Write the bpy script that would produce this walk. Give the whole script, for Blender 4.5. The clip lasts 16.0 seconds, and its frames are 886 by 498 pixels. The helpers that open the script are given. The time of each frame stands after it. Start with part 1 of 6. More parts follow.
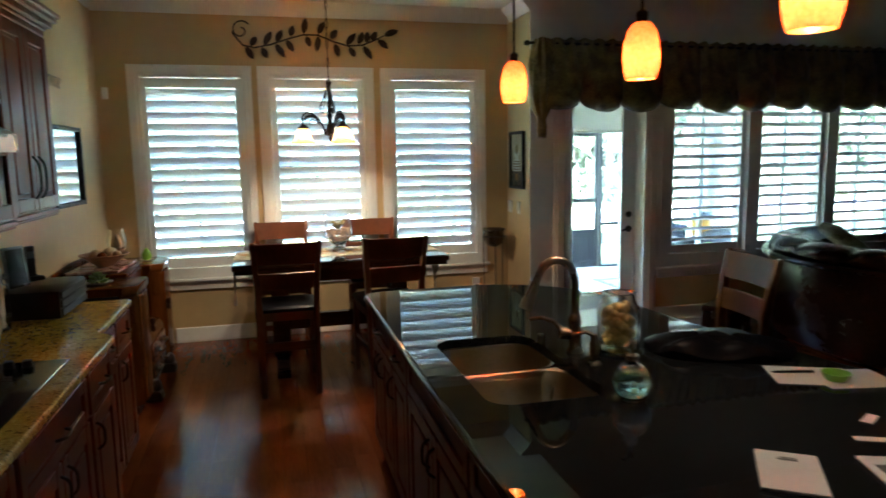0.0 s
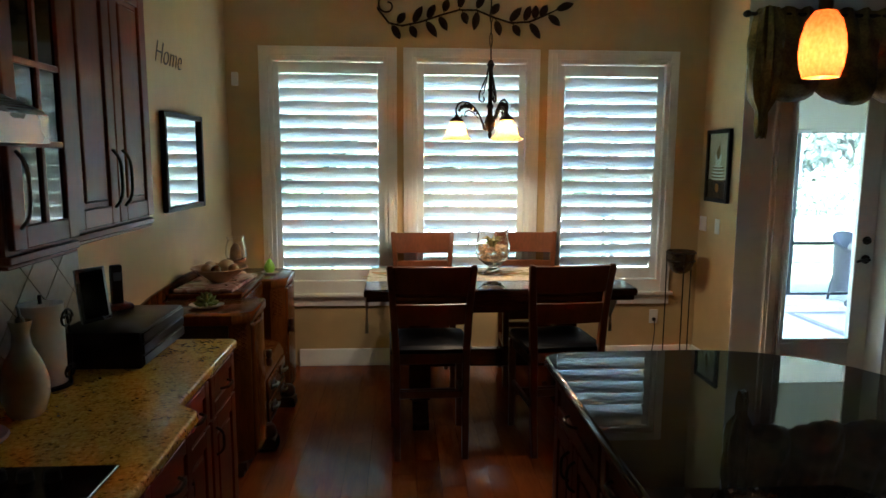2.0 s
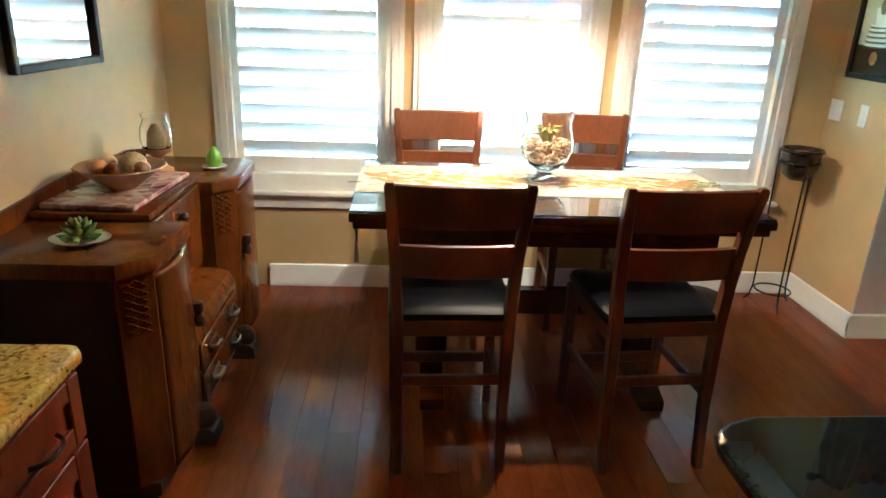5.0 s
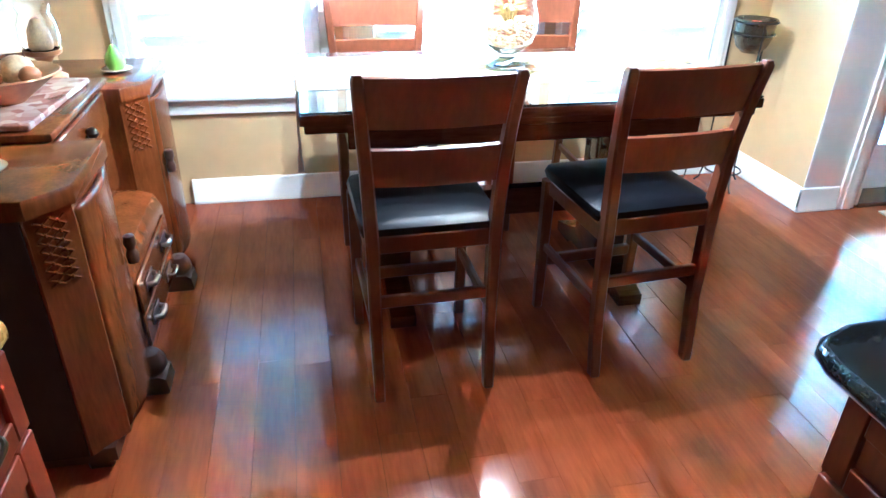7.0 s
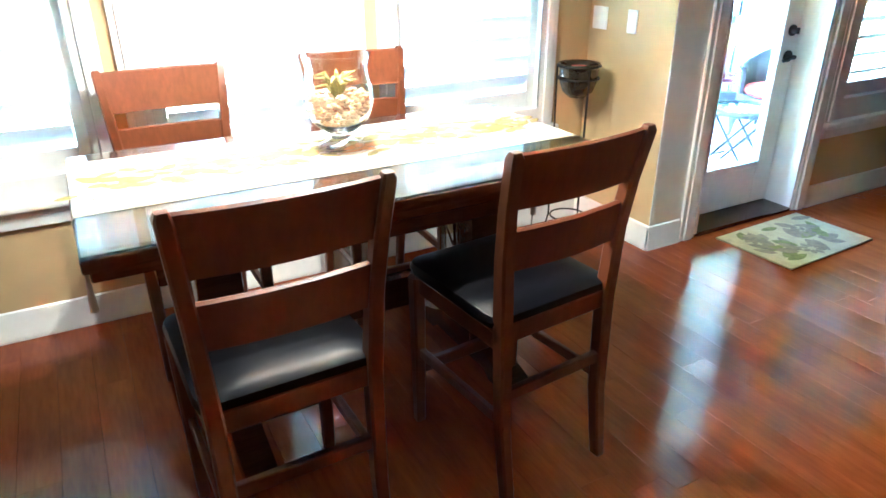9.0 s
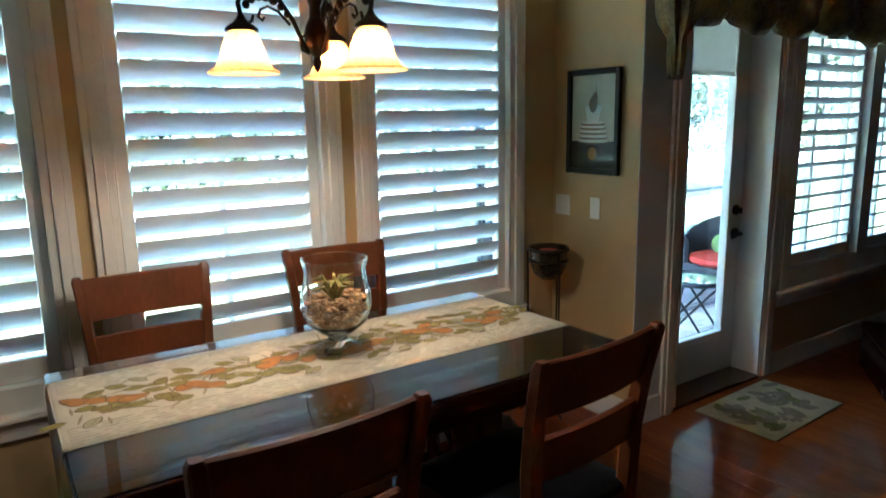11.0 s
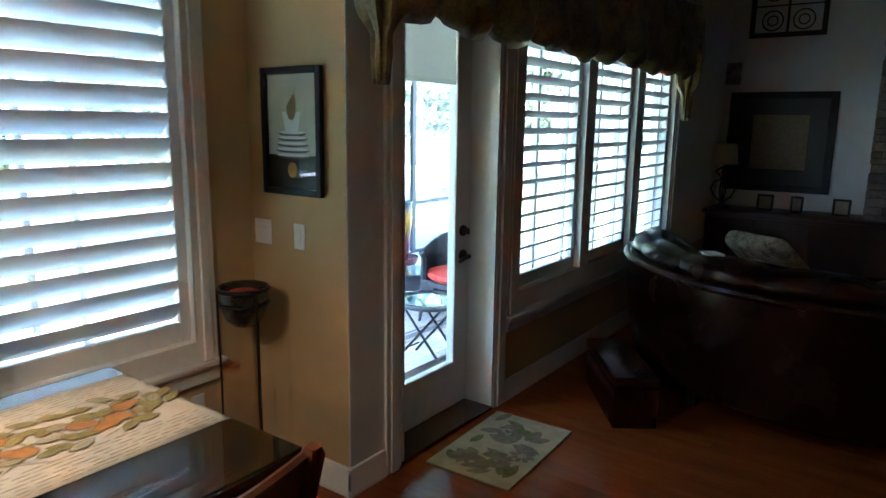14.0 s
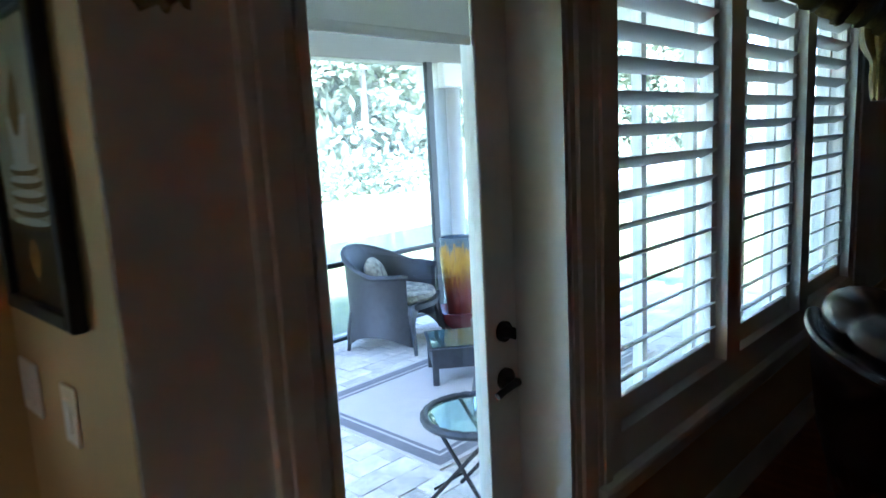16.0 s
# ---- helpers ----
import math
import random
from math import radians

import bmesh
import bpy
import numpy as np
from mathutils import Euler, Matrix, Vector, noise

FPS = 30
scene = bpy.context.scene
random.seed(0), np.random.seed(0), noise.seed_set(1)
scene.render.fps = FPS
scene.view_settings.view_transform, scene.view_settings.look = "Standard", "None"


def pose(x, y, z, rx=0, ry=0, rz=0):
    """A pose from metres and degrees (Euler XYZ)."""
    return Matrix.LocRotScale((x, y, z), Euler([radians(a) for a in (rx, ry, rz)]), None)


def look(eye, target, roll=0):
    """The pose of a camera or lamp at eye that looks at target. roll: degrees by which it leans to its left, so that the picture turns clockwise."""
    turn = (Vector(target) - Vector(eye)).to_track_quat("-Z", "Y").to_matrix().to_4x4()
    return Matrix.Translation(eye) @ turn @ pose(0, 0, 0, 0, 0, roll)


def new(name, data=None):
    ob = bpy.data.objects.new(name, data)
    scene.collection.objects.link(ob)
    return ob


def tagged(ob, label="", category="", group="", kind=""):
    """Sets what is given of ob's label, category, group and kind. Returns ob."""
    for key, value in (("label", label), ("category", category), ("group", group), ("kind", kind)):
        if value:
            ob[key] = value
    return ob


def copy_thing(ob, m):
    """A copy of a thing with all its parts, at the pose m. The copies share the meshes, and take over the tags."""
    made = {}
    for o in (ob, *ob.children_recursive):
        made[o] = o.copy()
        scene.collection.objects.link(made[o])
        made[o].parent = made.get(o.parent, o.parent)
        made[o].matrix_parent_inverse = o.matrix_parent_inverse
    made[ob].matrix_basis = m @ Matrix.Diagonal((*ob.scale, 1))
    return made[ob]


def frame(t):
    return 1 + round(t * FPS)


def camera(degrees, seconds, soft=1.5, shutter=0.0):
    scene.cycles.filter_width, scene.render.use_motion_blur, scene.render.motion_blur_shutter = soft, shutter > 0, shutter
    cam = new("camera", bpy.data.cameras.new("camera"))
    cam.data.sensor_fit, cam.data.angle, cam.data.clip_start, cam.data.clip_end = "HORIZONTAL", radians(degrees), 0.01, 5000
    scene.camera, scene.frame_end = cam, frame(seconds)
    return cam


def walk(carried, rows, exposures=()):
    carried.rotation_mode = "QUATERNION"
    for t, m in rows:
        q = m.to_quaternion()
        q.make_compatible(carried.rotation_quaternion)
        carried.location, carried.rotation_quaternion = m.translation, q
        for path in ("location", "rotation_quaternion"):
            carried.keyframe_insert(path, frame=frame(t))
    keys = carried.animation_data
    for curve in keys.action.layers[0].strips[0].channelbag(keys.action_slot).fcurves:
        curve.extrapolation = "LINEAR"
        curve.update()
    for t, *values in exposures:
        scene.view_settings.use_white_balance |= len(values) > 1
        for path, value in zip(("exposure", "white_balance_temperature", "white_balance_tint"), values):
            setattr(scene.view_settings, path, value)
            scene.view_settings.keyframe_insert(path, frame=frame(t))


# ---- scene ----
cam = camera(66.8, 16.0, soft=1.5, shutter=0.3)
PATH = [
    (0, (0.202, 0.767, 1.658), (0.692, 2.687, 1.39), -1.0),
    (0.5, (0.21, 1.064, 1.642), (0.374, 3.042, 1.395), -1.0),
    (1, (0.242, 1.337, 1.671), (0.165, 3.323, 1.442), 0.5),
    (1.5, (0.188, 1.637, 1.669), (0.212, 3.623, 1.434), 1.6),
    (2, (0.128, 1.923, 1.678), (0.249, 3.901, 1.409), 0.3),
    (2.5, (0.147, 2.22, 1.669), (0.176, 4.197, 1.369), -0.0),
    (3, (0.174, 2.49, 1.673), (0.23, 4.453, 1.292), 1.7),
    (3.2, (0.175, 2.582, 1.67), (0.257, 4.538, 1.259), 1.8),
    (5.5, (0.044, 3.593, 1.613), (0.178, 5.446, 0.871), 2.5),
    (5.7, (0.001, 3.642, 1.61), (0.183, 5.477, 0.836), 1.8),
    (6, (-0.023, 3.674, 1.581), (0.192, 5.477, 0.744), 1.0),
    (6.5, (-0.056, 3.701, 1.555), (0.259, 5.467, 0.67), 1.3),
    (7, (-0.075, 3.719, 1.532), (0.294, 5.444, 0.59), 1.3),
    (7.5, (-0.094, 3.76, 1.532), (0.354, 5.47, 0.597), 0.8),
    (8, (-0.047, 3.911, 1.531), (0.515, 5.595, 0.61), 0.2),
    (8.2, (-0.011, 3.986, 1.55), (0.61, 5.66, 0.648), -0.2),
    (10.3, (-0.132, 4.419, 1.552), (0.988, 5.941, 0.896), -0.1),
    (10.5, (-0.147, 4.403, 1.582), (0.966, 5.962, 1.006), -0.4),
    (11, (-0.17, 4.387, 1.655), (0.928, 6.015, 1.276), -1.0),
    (11.5, (-0.189, 4.39, 1.694), (0.911, 6.039, 1.427), -1.0),
    (12, (-0.185, 4.382, 1.703), (1.009, 5.969, 1.466), -0.7),
    (12.5, (-0.15, 4.38, 1.696), (1.196, 5.843, 1.474), 0.0),
    (13, (-0.034, 4.411, 1.679), (1.497, 5.662, 1.373), 1.0),
    (13.5, (0.205, 4.515, 1.673), (1.784, 5.691, 1.323), 0.7),
    (14, (0.518, 4.683, 1.675), (2.114, 5.83, 1.305), 0.8),
    (14.5, (0.85, 4.92, 1.685), (2.494, 6.002, 1.332), 0.1),
    (15, (1.29, 5.112, 1.661), (2.891, 6.278, 1.381), 1.4),
    (15.5, (1.74, 5.381, 1.648), (3.231, 6.675, 1.327), -0.8),
    (16, (2.185, 5.60, 1.632), (3.6, 6.972, 1.312), -3.0),
]
# exposure follows the clip's own brightening and darkening
STOPS = [(0, 1.8, 5200, 10), (1.5, 1.5, 5300, 10), (3.2, 1.4, 5300, 10), (4.4, 2.55, 5000, 7), (5.5, 3.6, 4600, 7), (6.5, 4.5, 3750, 5),
         (8.2, 5.2, 3550, 5), (9.3, 3.6, 4400, 5), (10.3, 2.6, 4250, 5), (11, 1.05, 4850, 9), (12, .35, 5050, 13), (13, 1.2, 5400, 17), (13.5, 1.2, 5250, 17),
         (14.5, 1.25, 4950, 15), (15.5, 1.1, 4950, 16), (16, .58, 5000, 16)]
walk(cam, [(t, look(eye, target, roll)) for t, eye, target, roll in PATH],
     exposures=[(t, 3.7 + s, k, tint) for t, s, k, tint in STOPS])

# ---- light ----
world = bpy.data.worlds.new("world")
scene.world = world
world.use_nodes = True
wn = world.node_tree
sky = wn.nodes.new("ShaderNodeTexSky")
sky.sky_type = "NISHITA"
sky.sun_disc = False
sky.sun_elevation, sky.sun_rotation = radians(50), radians(210)
sky.air_density, sky.dust_density, sky.ozone_density = 1.0, 1.2, 1.0
wn.links.new(sky.outputs[0], wn.nodes["Background"].inputs[0])
wn.nodes["Background"].inputs[1].default_value = 0.15
sun_data = bpy.data.lights.new("sun", "SUN")
sun_data.energy, sun_data.angle, sun_data.color = 2.6, radians(8), (1, 0.97, 0.93)
sun = new("sun", sun_data)
sun.matrix_world = look((-15, -25, 40), (0, 0, 0))


# ---- mesh helpers ----
def quads(bm, rows, closed=False, flip=False):
    """Faces between rows of points; closed joins each row's ends."""
    vs = [[bm.verts.new(p) for p in r] for r in rows]
    for a, b in zip(vs, vs[1:]):
        n = len(a)
        for i in range(n if closed else n - 1):
            j = (i + 1) % n
            f = (a[i], a[j], b[j], b[i])
            bm.faces.new(f[::-1] if flip else f)
    return vs


def bx(bm, x0, x1, y0, y1, z0, z1, b=0.0, seg=1):
    r = bmesh.ops.create_cube(bm, size=1.0)
    for v in r["verts"]:
        v.co = Vector((x0 + (v.co.x + .5) * (x1 - x0), y0 + (v.co.y + .5) * (y1 - y0), z0 + (v.co.z + .5) * (z1 - z0)))
    if b:
        es = list({e for v in r["verts"] for e in v.link_edges})
        bmesh.ops.bevel(bm, geom=es, offset=b, segments=seg, affect="EDGES", profile=0.5)
    return bm


def prism(bm, pts, axis, a, b):
    """Polygon of 2D points, drawn out along an axis from a to b."""
    def p3(p, c):
        return {"x": (c, p[0], p[1]), "y": (p[0], c, p[1]), "z": (p[0], p[1], c)}[axis]
    lo, hi = [bm.verts.new(p3(p, a)) for p in pts], [bm.verts.new(p3(p, b)) for p in pts]
    faces = [bm.faces.new(lo), bm.faces.new(hi[::-1])]
    for i in range(len(pts)):
        j = (i + 1) % len(pts)
        faces.append(bm.faces.new((lo[i], hi[i], hi[j], lo[j])))
    bmesh.ops.recalc_face_normals(bm, faces=faces)
    return bm


def tube(bm, pts, r, n=8, caps=True):
    """A round bar along points; r is one radius or one per point."""
    pts = [Vector(p) for p in pts]
    rs = r if isinstance(r, (list, tuple)) else [r] * len(pts)
    rows, up = [], None
    for i, p in enumerate(pts):
        d = (pts[min(i + 1, len(pts) - 1)] - pts[max(i - 1, 0)]).normalized()
        if up is None:
            up = d.orthogonal().normalized()
        up = (up - d * up.dot(d)).normalized()
        s = d.cross(up)
        rows.append([p + rs[i] * (math.cos(k * math.tau / n) * up + math.sin(k * math.tau / n) * s) for k in range(n)])
    vs = quads(bm, rows, closed=True)
    if caps:
        bm.faces.new(vs[0][::-1])
        bm.faces.new(vs[-1])
    return bm


def lathe(bm, prof, n=24, c=(0, 0, 0), sx=1.0, sy=1.0):
    """A turned shape from (radius, height) pairs about the upright through c."""
    rows = [[(c[0] + sx * max(r, 1e-4) * math.cos(k * math.tau / n), c[1] + sy * max(r, 1e-4) * math.sin(k * math.tau / n), c[2] + z) for k in range(n)] for r, z in prof]
    vs = quads(bm, rows, closed=True)
    for e, rr in ((0, prof[0][0]), (-1, prof[-1][0])):
        if rr > 1e-3:
            bm.faces.new(vs[e][::-1] if e == 0 else vs[e])
    return bm


def ball(bm, c, rx, ry=None, rz=None, n=12):
    ry, rz = ry or rx, rz or rx
    prof = [(math.sin(k * math.pi / n), -math.cos(k * math.pi / n)) for k in range(n + 1)]
    rows = [[(c[0] + rx * max(r, 1e-3) * math.cos(j * math.tau / (n + 4)), c[1] + ry * max(r, 1e-3) * math.sin(j * math.tau / (n + 4)), c[2] + rz * z) for j in range(n + 4)] for r, z in prof]
    quads(bm, rows, closed=True)
    return bm


def arc(cx, cy, r, a0, a1, n=12):
    return [(cx + r * math.cos(radians(a0 + (a1 - a0) * k / n)), cy + r * math.sin(radians(a0 + (a1 - a0) * k / n))) for k in range(n + 1)]


def mesh_of(name, bm, material):
    bmesh.ops.recalc_face_normals(bm, faces=bm.faces) if len(bm.faces) < 20000 else None
    me = bpy.data.meshes.new(name)
    bm.to_mesh(me)
    bm.free()
    me.materials.append(material)
    me.polygons.foreach_set("use_smooth", [True] * len(me.polygons))
    me.set_sharp_from_angle(angle=radians(38))
    return me


def part(name, bm, material, parent, label=""):
    ob = new(name, mesh_of(name, bm, material))
    ob.parent = parent
    if label:
        ob["label"] = label
    return ob


def thing(name, m, label, category, group="", kind=""):
    ob = new(name)
    ob.empty_display_size = 0.1
    ob.matrix_world = m
    return tagged(ob, label, category, group, kind)


def solid(name, bm, material, label, category, group="", kind="", m=None):
    ob = new(name, mesh_of(name, bm, material))
    if m is not None:
        ob.matrix_world = m
    return tagged(ob, label, category, group, kind)


def structure(name, bm, material, label=""):
    return solid(name, bm, material, label, "", kind="structure")


# ---- materials ----
def rgb(c):
    return (*c, 1.0)


def material(name, base, rough=0.5, metal=0.0, var=0.15, scale=6.0, stretch=(1, 1, 1), bump=0.0, bump_scale=60.0,
             second=None, coat=0.0, per_object=0.0, spec=0.5, rough_var=0.08, island=False):
    """A painted, wooden or stone surface: two sizes of colour change, fine relief, uneven gloss."""
    m = bpy.data.materials.new(name)
    m.use_nodes = True
    nt = m.node_tree
    N, L = nt.nodes.new, nt.links.new
    p = nt.nodes["Principled BSDF"]
    tc, mp = N("ShaderNodeTexCoord"), N("ShaderNodeMapping")
    mp.inputs["Scale"].default_value = stretch
    L(tc.outputs["Object"], mp.inputs[0])
    vec = mp.outputs[0]
    if per_object or island:
        add, comb = N("ShaderNodeVectorMath"), N("ShaderNodeMath")
        comb.operation, comb.inputs[1].default_value = "MULTIPLY", 37.0
        if island:
            geo = N("ShaderNodeNewGeometry")
            rnd = geo.outputs["Random Per Island"]
        else:
            oi = N("ShaderNodeObjectInfo")
            rnd = oi.outputs["Random"]
        L(rnd, comb.inputs[0])
        L(vec, add.inputs[0])
        L(comb.outputs[0], add.inputs[1])
        vec = add.outputs[0]
    big, fine = N("ShaderNodeTexNoise"), N("ShaderNodeTexNoise")
    big.inputs["Scale"].default_value, big.inputs["Detail"].default_value = scale, 3
    fine.inputs["Scale"].default_value, fine.inputs["Detail"].default_value = scale * 7, 4
    L(vec, big.inputs["Vector"]), L(vec, fine.inputs["Vector"])
    mix = N("ShaderNodeMix")
    mix.inputs[0].default_value = 0.4
    L(big.outputs[0], mix.inputs[2]), L(fine.outputs[0], mix.inputs[3])
    ramp = N("ShaderNodeValToRGB")
    lo = tuple(max(0, c * (1 - var)) for c in base)
    hi = second or tuple(min(1, c * (1 + var)) for c in base)
    ramp.color_ramp.elements[0].position, ramp.color_ramp.elements[1].position = 0.36, 0.64
    ramp.color_ramp.elements[0].color, ramp.color_ramp.elements[1].color = rgb(lo), rgb(hi)
    L(mix.outputs[0], ramp.inputs[0])
    col = ramp.outputs[0]
    if per_object or island:
        hsv, mr = N("ShaderNodeHueSaturation"), N("ShaderNodeMapRange")
        mr.inputs["To Min"].default_value, mr.inputs["To Max"].default_value = 1 - (per_object or 0.2), 1 + (per_object or 0.2)
        L(rnd, mr.inputs["Value"]), L(mr.outputs[0], hsv.inputs["Value"]), L(col, hsv.inputs["Color"])
        col = hsv.outputs[0]
    L(col, p.inputs["Base Color"])
    p.inputs["Metallic"].default_value = metal
    p.inputs["Specular IOR Level"].default_value = spec
    p.inputs["Coat Weight"].default_value = coat
    p.inputs["Coat Roughness"].default_value = 0.08
    rr = N("ShaderNodeMapRange")
    rr.inputs["To Min"].default_value, rr.inputs["To Max"].default_value = max(0.02, rough - rough_var), min(1, rough + rough_var)
    L(big.outputs[0], rr.inputs["Value"]), L(rr.outputs[0], p.inputs["Roughness"])
    if bump:
        bn, bp = N("ShaderNodeTexNoise"), N("ShaderNodeBump")
        bn.inputs["Scale"].default_value = bump_scale
        bp.inputs["Strength"].default_value, bp.inputs["Distance"].default_value = bump, 0.003
        L(vec, bn.inputs["Vector"]), L(bn.outputs[0], bp.inputs["Height"]), L(bp.outputs[0], p.inputs["Normal"])
    return m


def granite(name, cols, scale, rough, spec=0.5):
    m = bpy.data.materials.new(name)
    m.use_nodes = True
    nt = m.node_tree
    N, L = nt.nodes.new, nt.links.new
    p = nt.nodes["Principled BSDF"]
    tc, vo, no = N("ShaderNodeTexCoord"), N("ShaderNodeTexVoronoi"), N("ShaderNodeTexNoise")
    vo.inputs["Scale"].default_value, no.inputs["Scale"].default_value, no.inputs["Detail"].default_value = scale, scale * 0.16, 5
    L(tc.outputs["Object"], vo.inputs["Vector"]), L(tc.outputs["Object"], no.inputs["Vector"])
    mx = N("ShaderNodeMix")
    mx.inputs[0].default_value = 0.5
    sp = N("ShaderNodeSeparateColor")
    L(vo.outputs["Color"], sp.inputs[0]), L(sp.outputs[0], mx.inputs[2]), L(no.outputs[0], mx.inputs[3])
    ramp = N("ShaderNodeValToRGB")
    el = ramp.color_ramp.elements
    el[0].position, el[0].color = 0.2, rgb(cols[0])
    el[1].position, el[1].color = 0.85, rgb(cols[-1])
    for k, c in enumerate(cols[1:-1]):
        e = el.new(0.36 + 0.3 * k / max(1, len(cols) - 3))
        e.color = rgb(c)
    L(mx.outputs[0], ramp.inputs[0]), L(ramp.outputs[0], p.inputs["Base Color"])
    p.inputs["Roughness"].default_value = rough
    p.inputs["Specular IOR Level"].default_value = spec
    return m


def glow(name, colour, strength, base=(0.8, 0.5, 0.2)):
    m = bpy.data.materials.new(name)
    m.use_nodes = True
    nt = m.node_tree
    p = nt.nodes["Principled BSDF"]
    p.inputs["Base Color"].default_value = rgb(base)
    p.inputs["Roughness"].default_value = 0.25
    p.inputs["Emission Strength"].default_value = strength
    no, ramp = nt.nodes.new("ShaderNodeTexNoise"), nt.nodes.new("ShaderNodeValToRGB")
    no.inputs["Scale"].default_value = 9.0
    ramp.color_ramp.elements[0].position, ramp.color_ramp.elements[1].position = 0.3, 0.7
    ramp.color_ramp.elements[0].color = rgb(tuple(c * 0.75 for c in colour))
    ramp.color_ramp.elements[1].color = rgb(colour)
    nt.links.new(no.outputs[0], ramp.inputs[0]), nt.links.new(ramp.outputs[0], p.inputs["Emission Color"])
    return m


def lit_glass(name, colour, strength):
    """Coloured lamp glass that lets the bulb's light through."""
    m = bpy.data.materials.new(name)
    m.use_nodes = True
    nt = m.node_tree
    N, L = nt.nodes.new, nt.links.new
    p, out = nt.nodes["Principled BSDF"], nt.nodes["Material Output"]
    tl, mx, no, ramp = N("ShaderNodeBsdfTranslucent"), N("ShaderNodeMixShader"), N("ShaderNodeTexNoise"), N("ShaderNodeValToRGB")
    no.inputs["Scale"].default_value = 14.0
    ramp.color_ramp.elements[0].position, ramp.color_ramp.elements[1].position = 0.3, 0.7
    ramp.color_ramp.elements[0].color = rgb(tuple(c * 0.7 for c in colour))
    ramp.color_ramp.elements[1].color = rgb(colour)
    L(no.outputs[0], ramp.inputs[0]), L(ramp.outputs[0], tl.inputs[0]), L(ramp.outputs[0], p.inputs["Base Color"]), L(ramp.outputs[0], p.inputs["Emission Color"])
    p.inputs["Roughness"].default_value, p.inputs["Emission Strength"].default_value = 0.2, strength
    mx.inputs[0].default_value = 0.6
    L(p.outputs[0], mx.inputs[1]), L(tl.outputs[0], mx.inputs[2]), L(mx.outputs[0], out.inputs[0])
    return m


def shade_cloth(name, colour=(0.78, 0.79, 0.78), through_share=0.45):
    """Thin white stuff that lets a share of the light through."""
    m = bpy.data.materials.new(name)
    m.use_nodes = True
    nt = m.node_tree
    N, L = nt.nodes.new, nt.links.new
    df, tl, mx = N("ShaderNodeBsdfDiffuse"), N("ShaderNodeBsdfTranslucent"), N("ShaderNodeMixShader")
    df.inputs[0].default_value, tl.inputs[0].default_value = rgb(colour), (0.80, 0.80, 0.77, 1)
    mx.inputs[0].default_value = through_share
    L(df.outputs[0], mx.inputs[1]), L(tl.outputs[0], mx.inputs[2]), L(mx.outputs[0], nt.nodes["Material Output"].inputs[0])
    return m


def insect_screen(name):
    """Fine woven mesh: mostly open, its grey threads catch the daylight."""
    m = bpy.data.materials.new(name)
    m.use_nodes = True
    nt = m.node_tree
    N, L = nt.nodes.new, nt.links.new
    tr, df, tl, threads, mx = N("ShaderNodeBsdfTransparent"), N("ShaderNodeBsdfDiffuse"), N("ShaderNodeBsdfTranslucent"), N("ShaderNodeMixShader"), N("ShaderNodeMixShader")
    df.inputs[0].default_value = tl.inputs[0].default_value = (0.42, 0.44, 0.43, 1)
    threads.inputs[0].default_value, mx.inputs[0].default_value = 0.5, 0.17
    L(df.outputs[0], threads.inputs[1]), L(tl.outputs[0], threads.inputs[2])
    L(tr.outputs[0], mx.inputs[1]), L(threads.outputs[0], mx.inputs[2]), L(mx.outputs[0], nt.nodes["Material Output"].inputs[0])
    return m


def glass(name, tint=(1, 1, 1), rough=0.0):
    m = bpy.data.materials.new(name)
    m.use_nodes = True
    p = m.node_tree.nodes["Principled BSDF"]
    p.inputs["Base Color"].default_value = rgb(tint)
    p.inputs["Roughness"].default_value, p.inputs["IOR"].default_value = rough, 1.45
    p.inputs["Transmission Weight"].default_value = 1.0
    return m


def pane_glass(name):
    """Thin window glass: clear, with a faint mirror sheen."""
    m = bpy.data.materials.new(name)
    m.use_nodes = True
    nt = m.node_tree
    N, L = nt.nodes.new, nt.links.new
    out = nt.nodes["Material Output"]
    tr, gl, fr, mx = N("ShaderNodeBsdfTransparent"), N("ShaderNodeBsdfGlossy"), N("ShaderNodeLayerWeight"), N("ShaderNodeMixShader")
    pw, ad = N("ShaderNodeMath"), N("ShaderNodeMath")
    pw.operation, pw.inputs[1].default_value = "POWER", 5.0
    ad.operation, ad.inputs[1].default_value, ad.inputs[2].default_value = "MULTIPLY_ADD", 0.6, 0.03
    fr.inputs["Blend"].default_value = 0.5
    tr.inputs[0].default_value = (0.95, 0.98, 0.97, 1)
    gl.inputs["Roughness"].default_value = 0.0
    L(fr.outputs["Facing"], pw.inputs[0]), L(pw.outputs[0], ad.inputs[0])
    L(ad.outputs[0], mx.inputs[0]), L(tr.outputs[0], mx.inputs[1]), L(gl.outputs[0], mx.inputs[2]), L(mx.outputs[0], out.inputs[0])
    return m


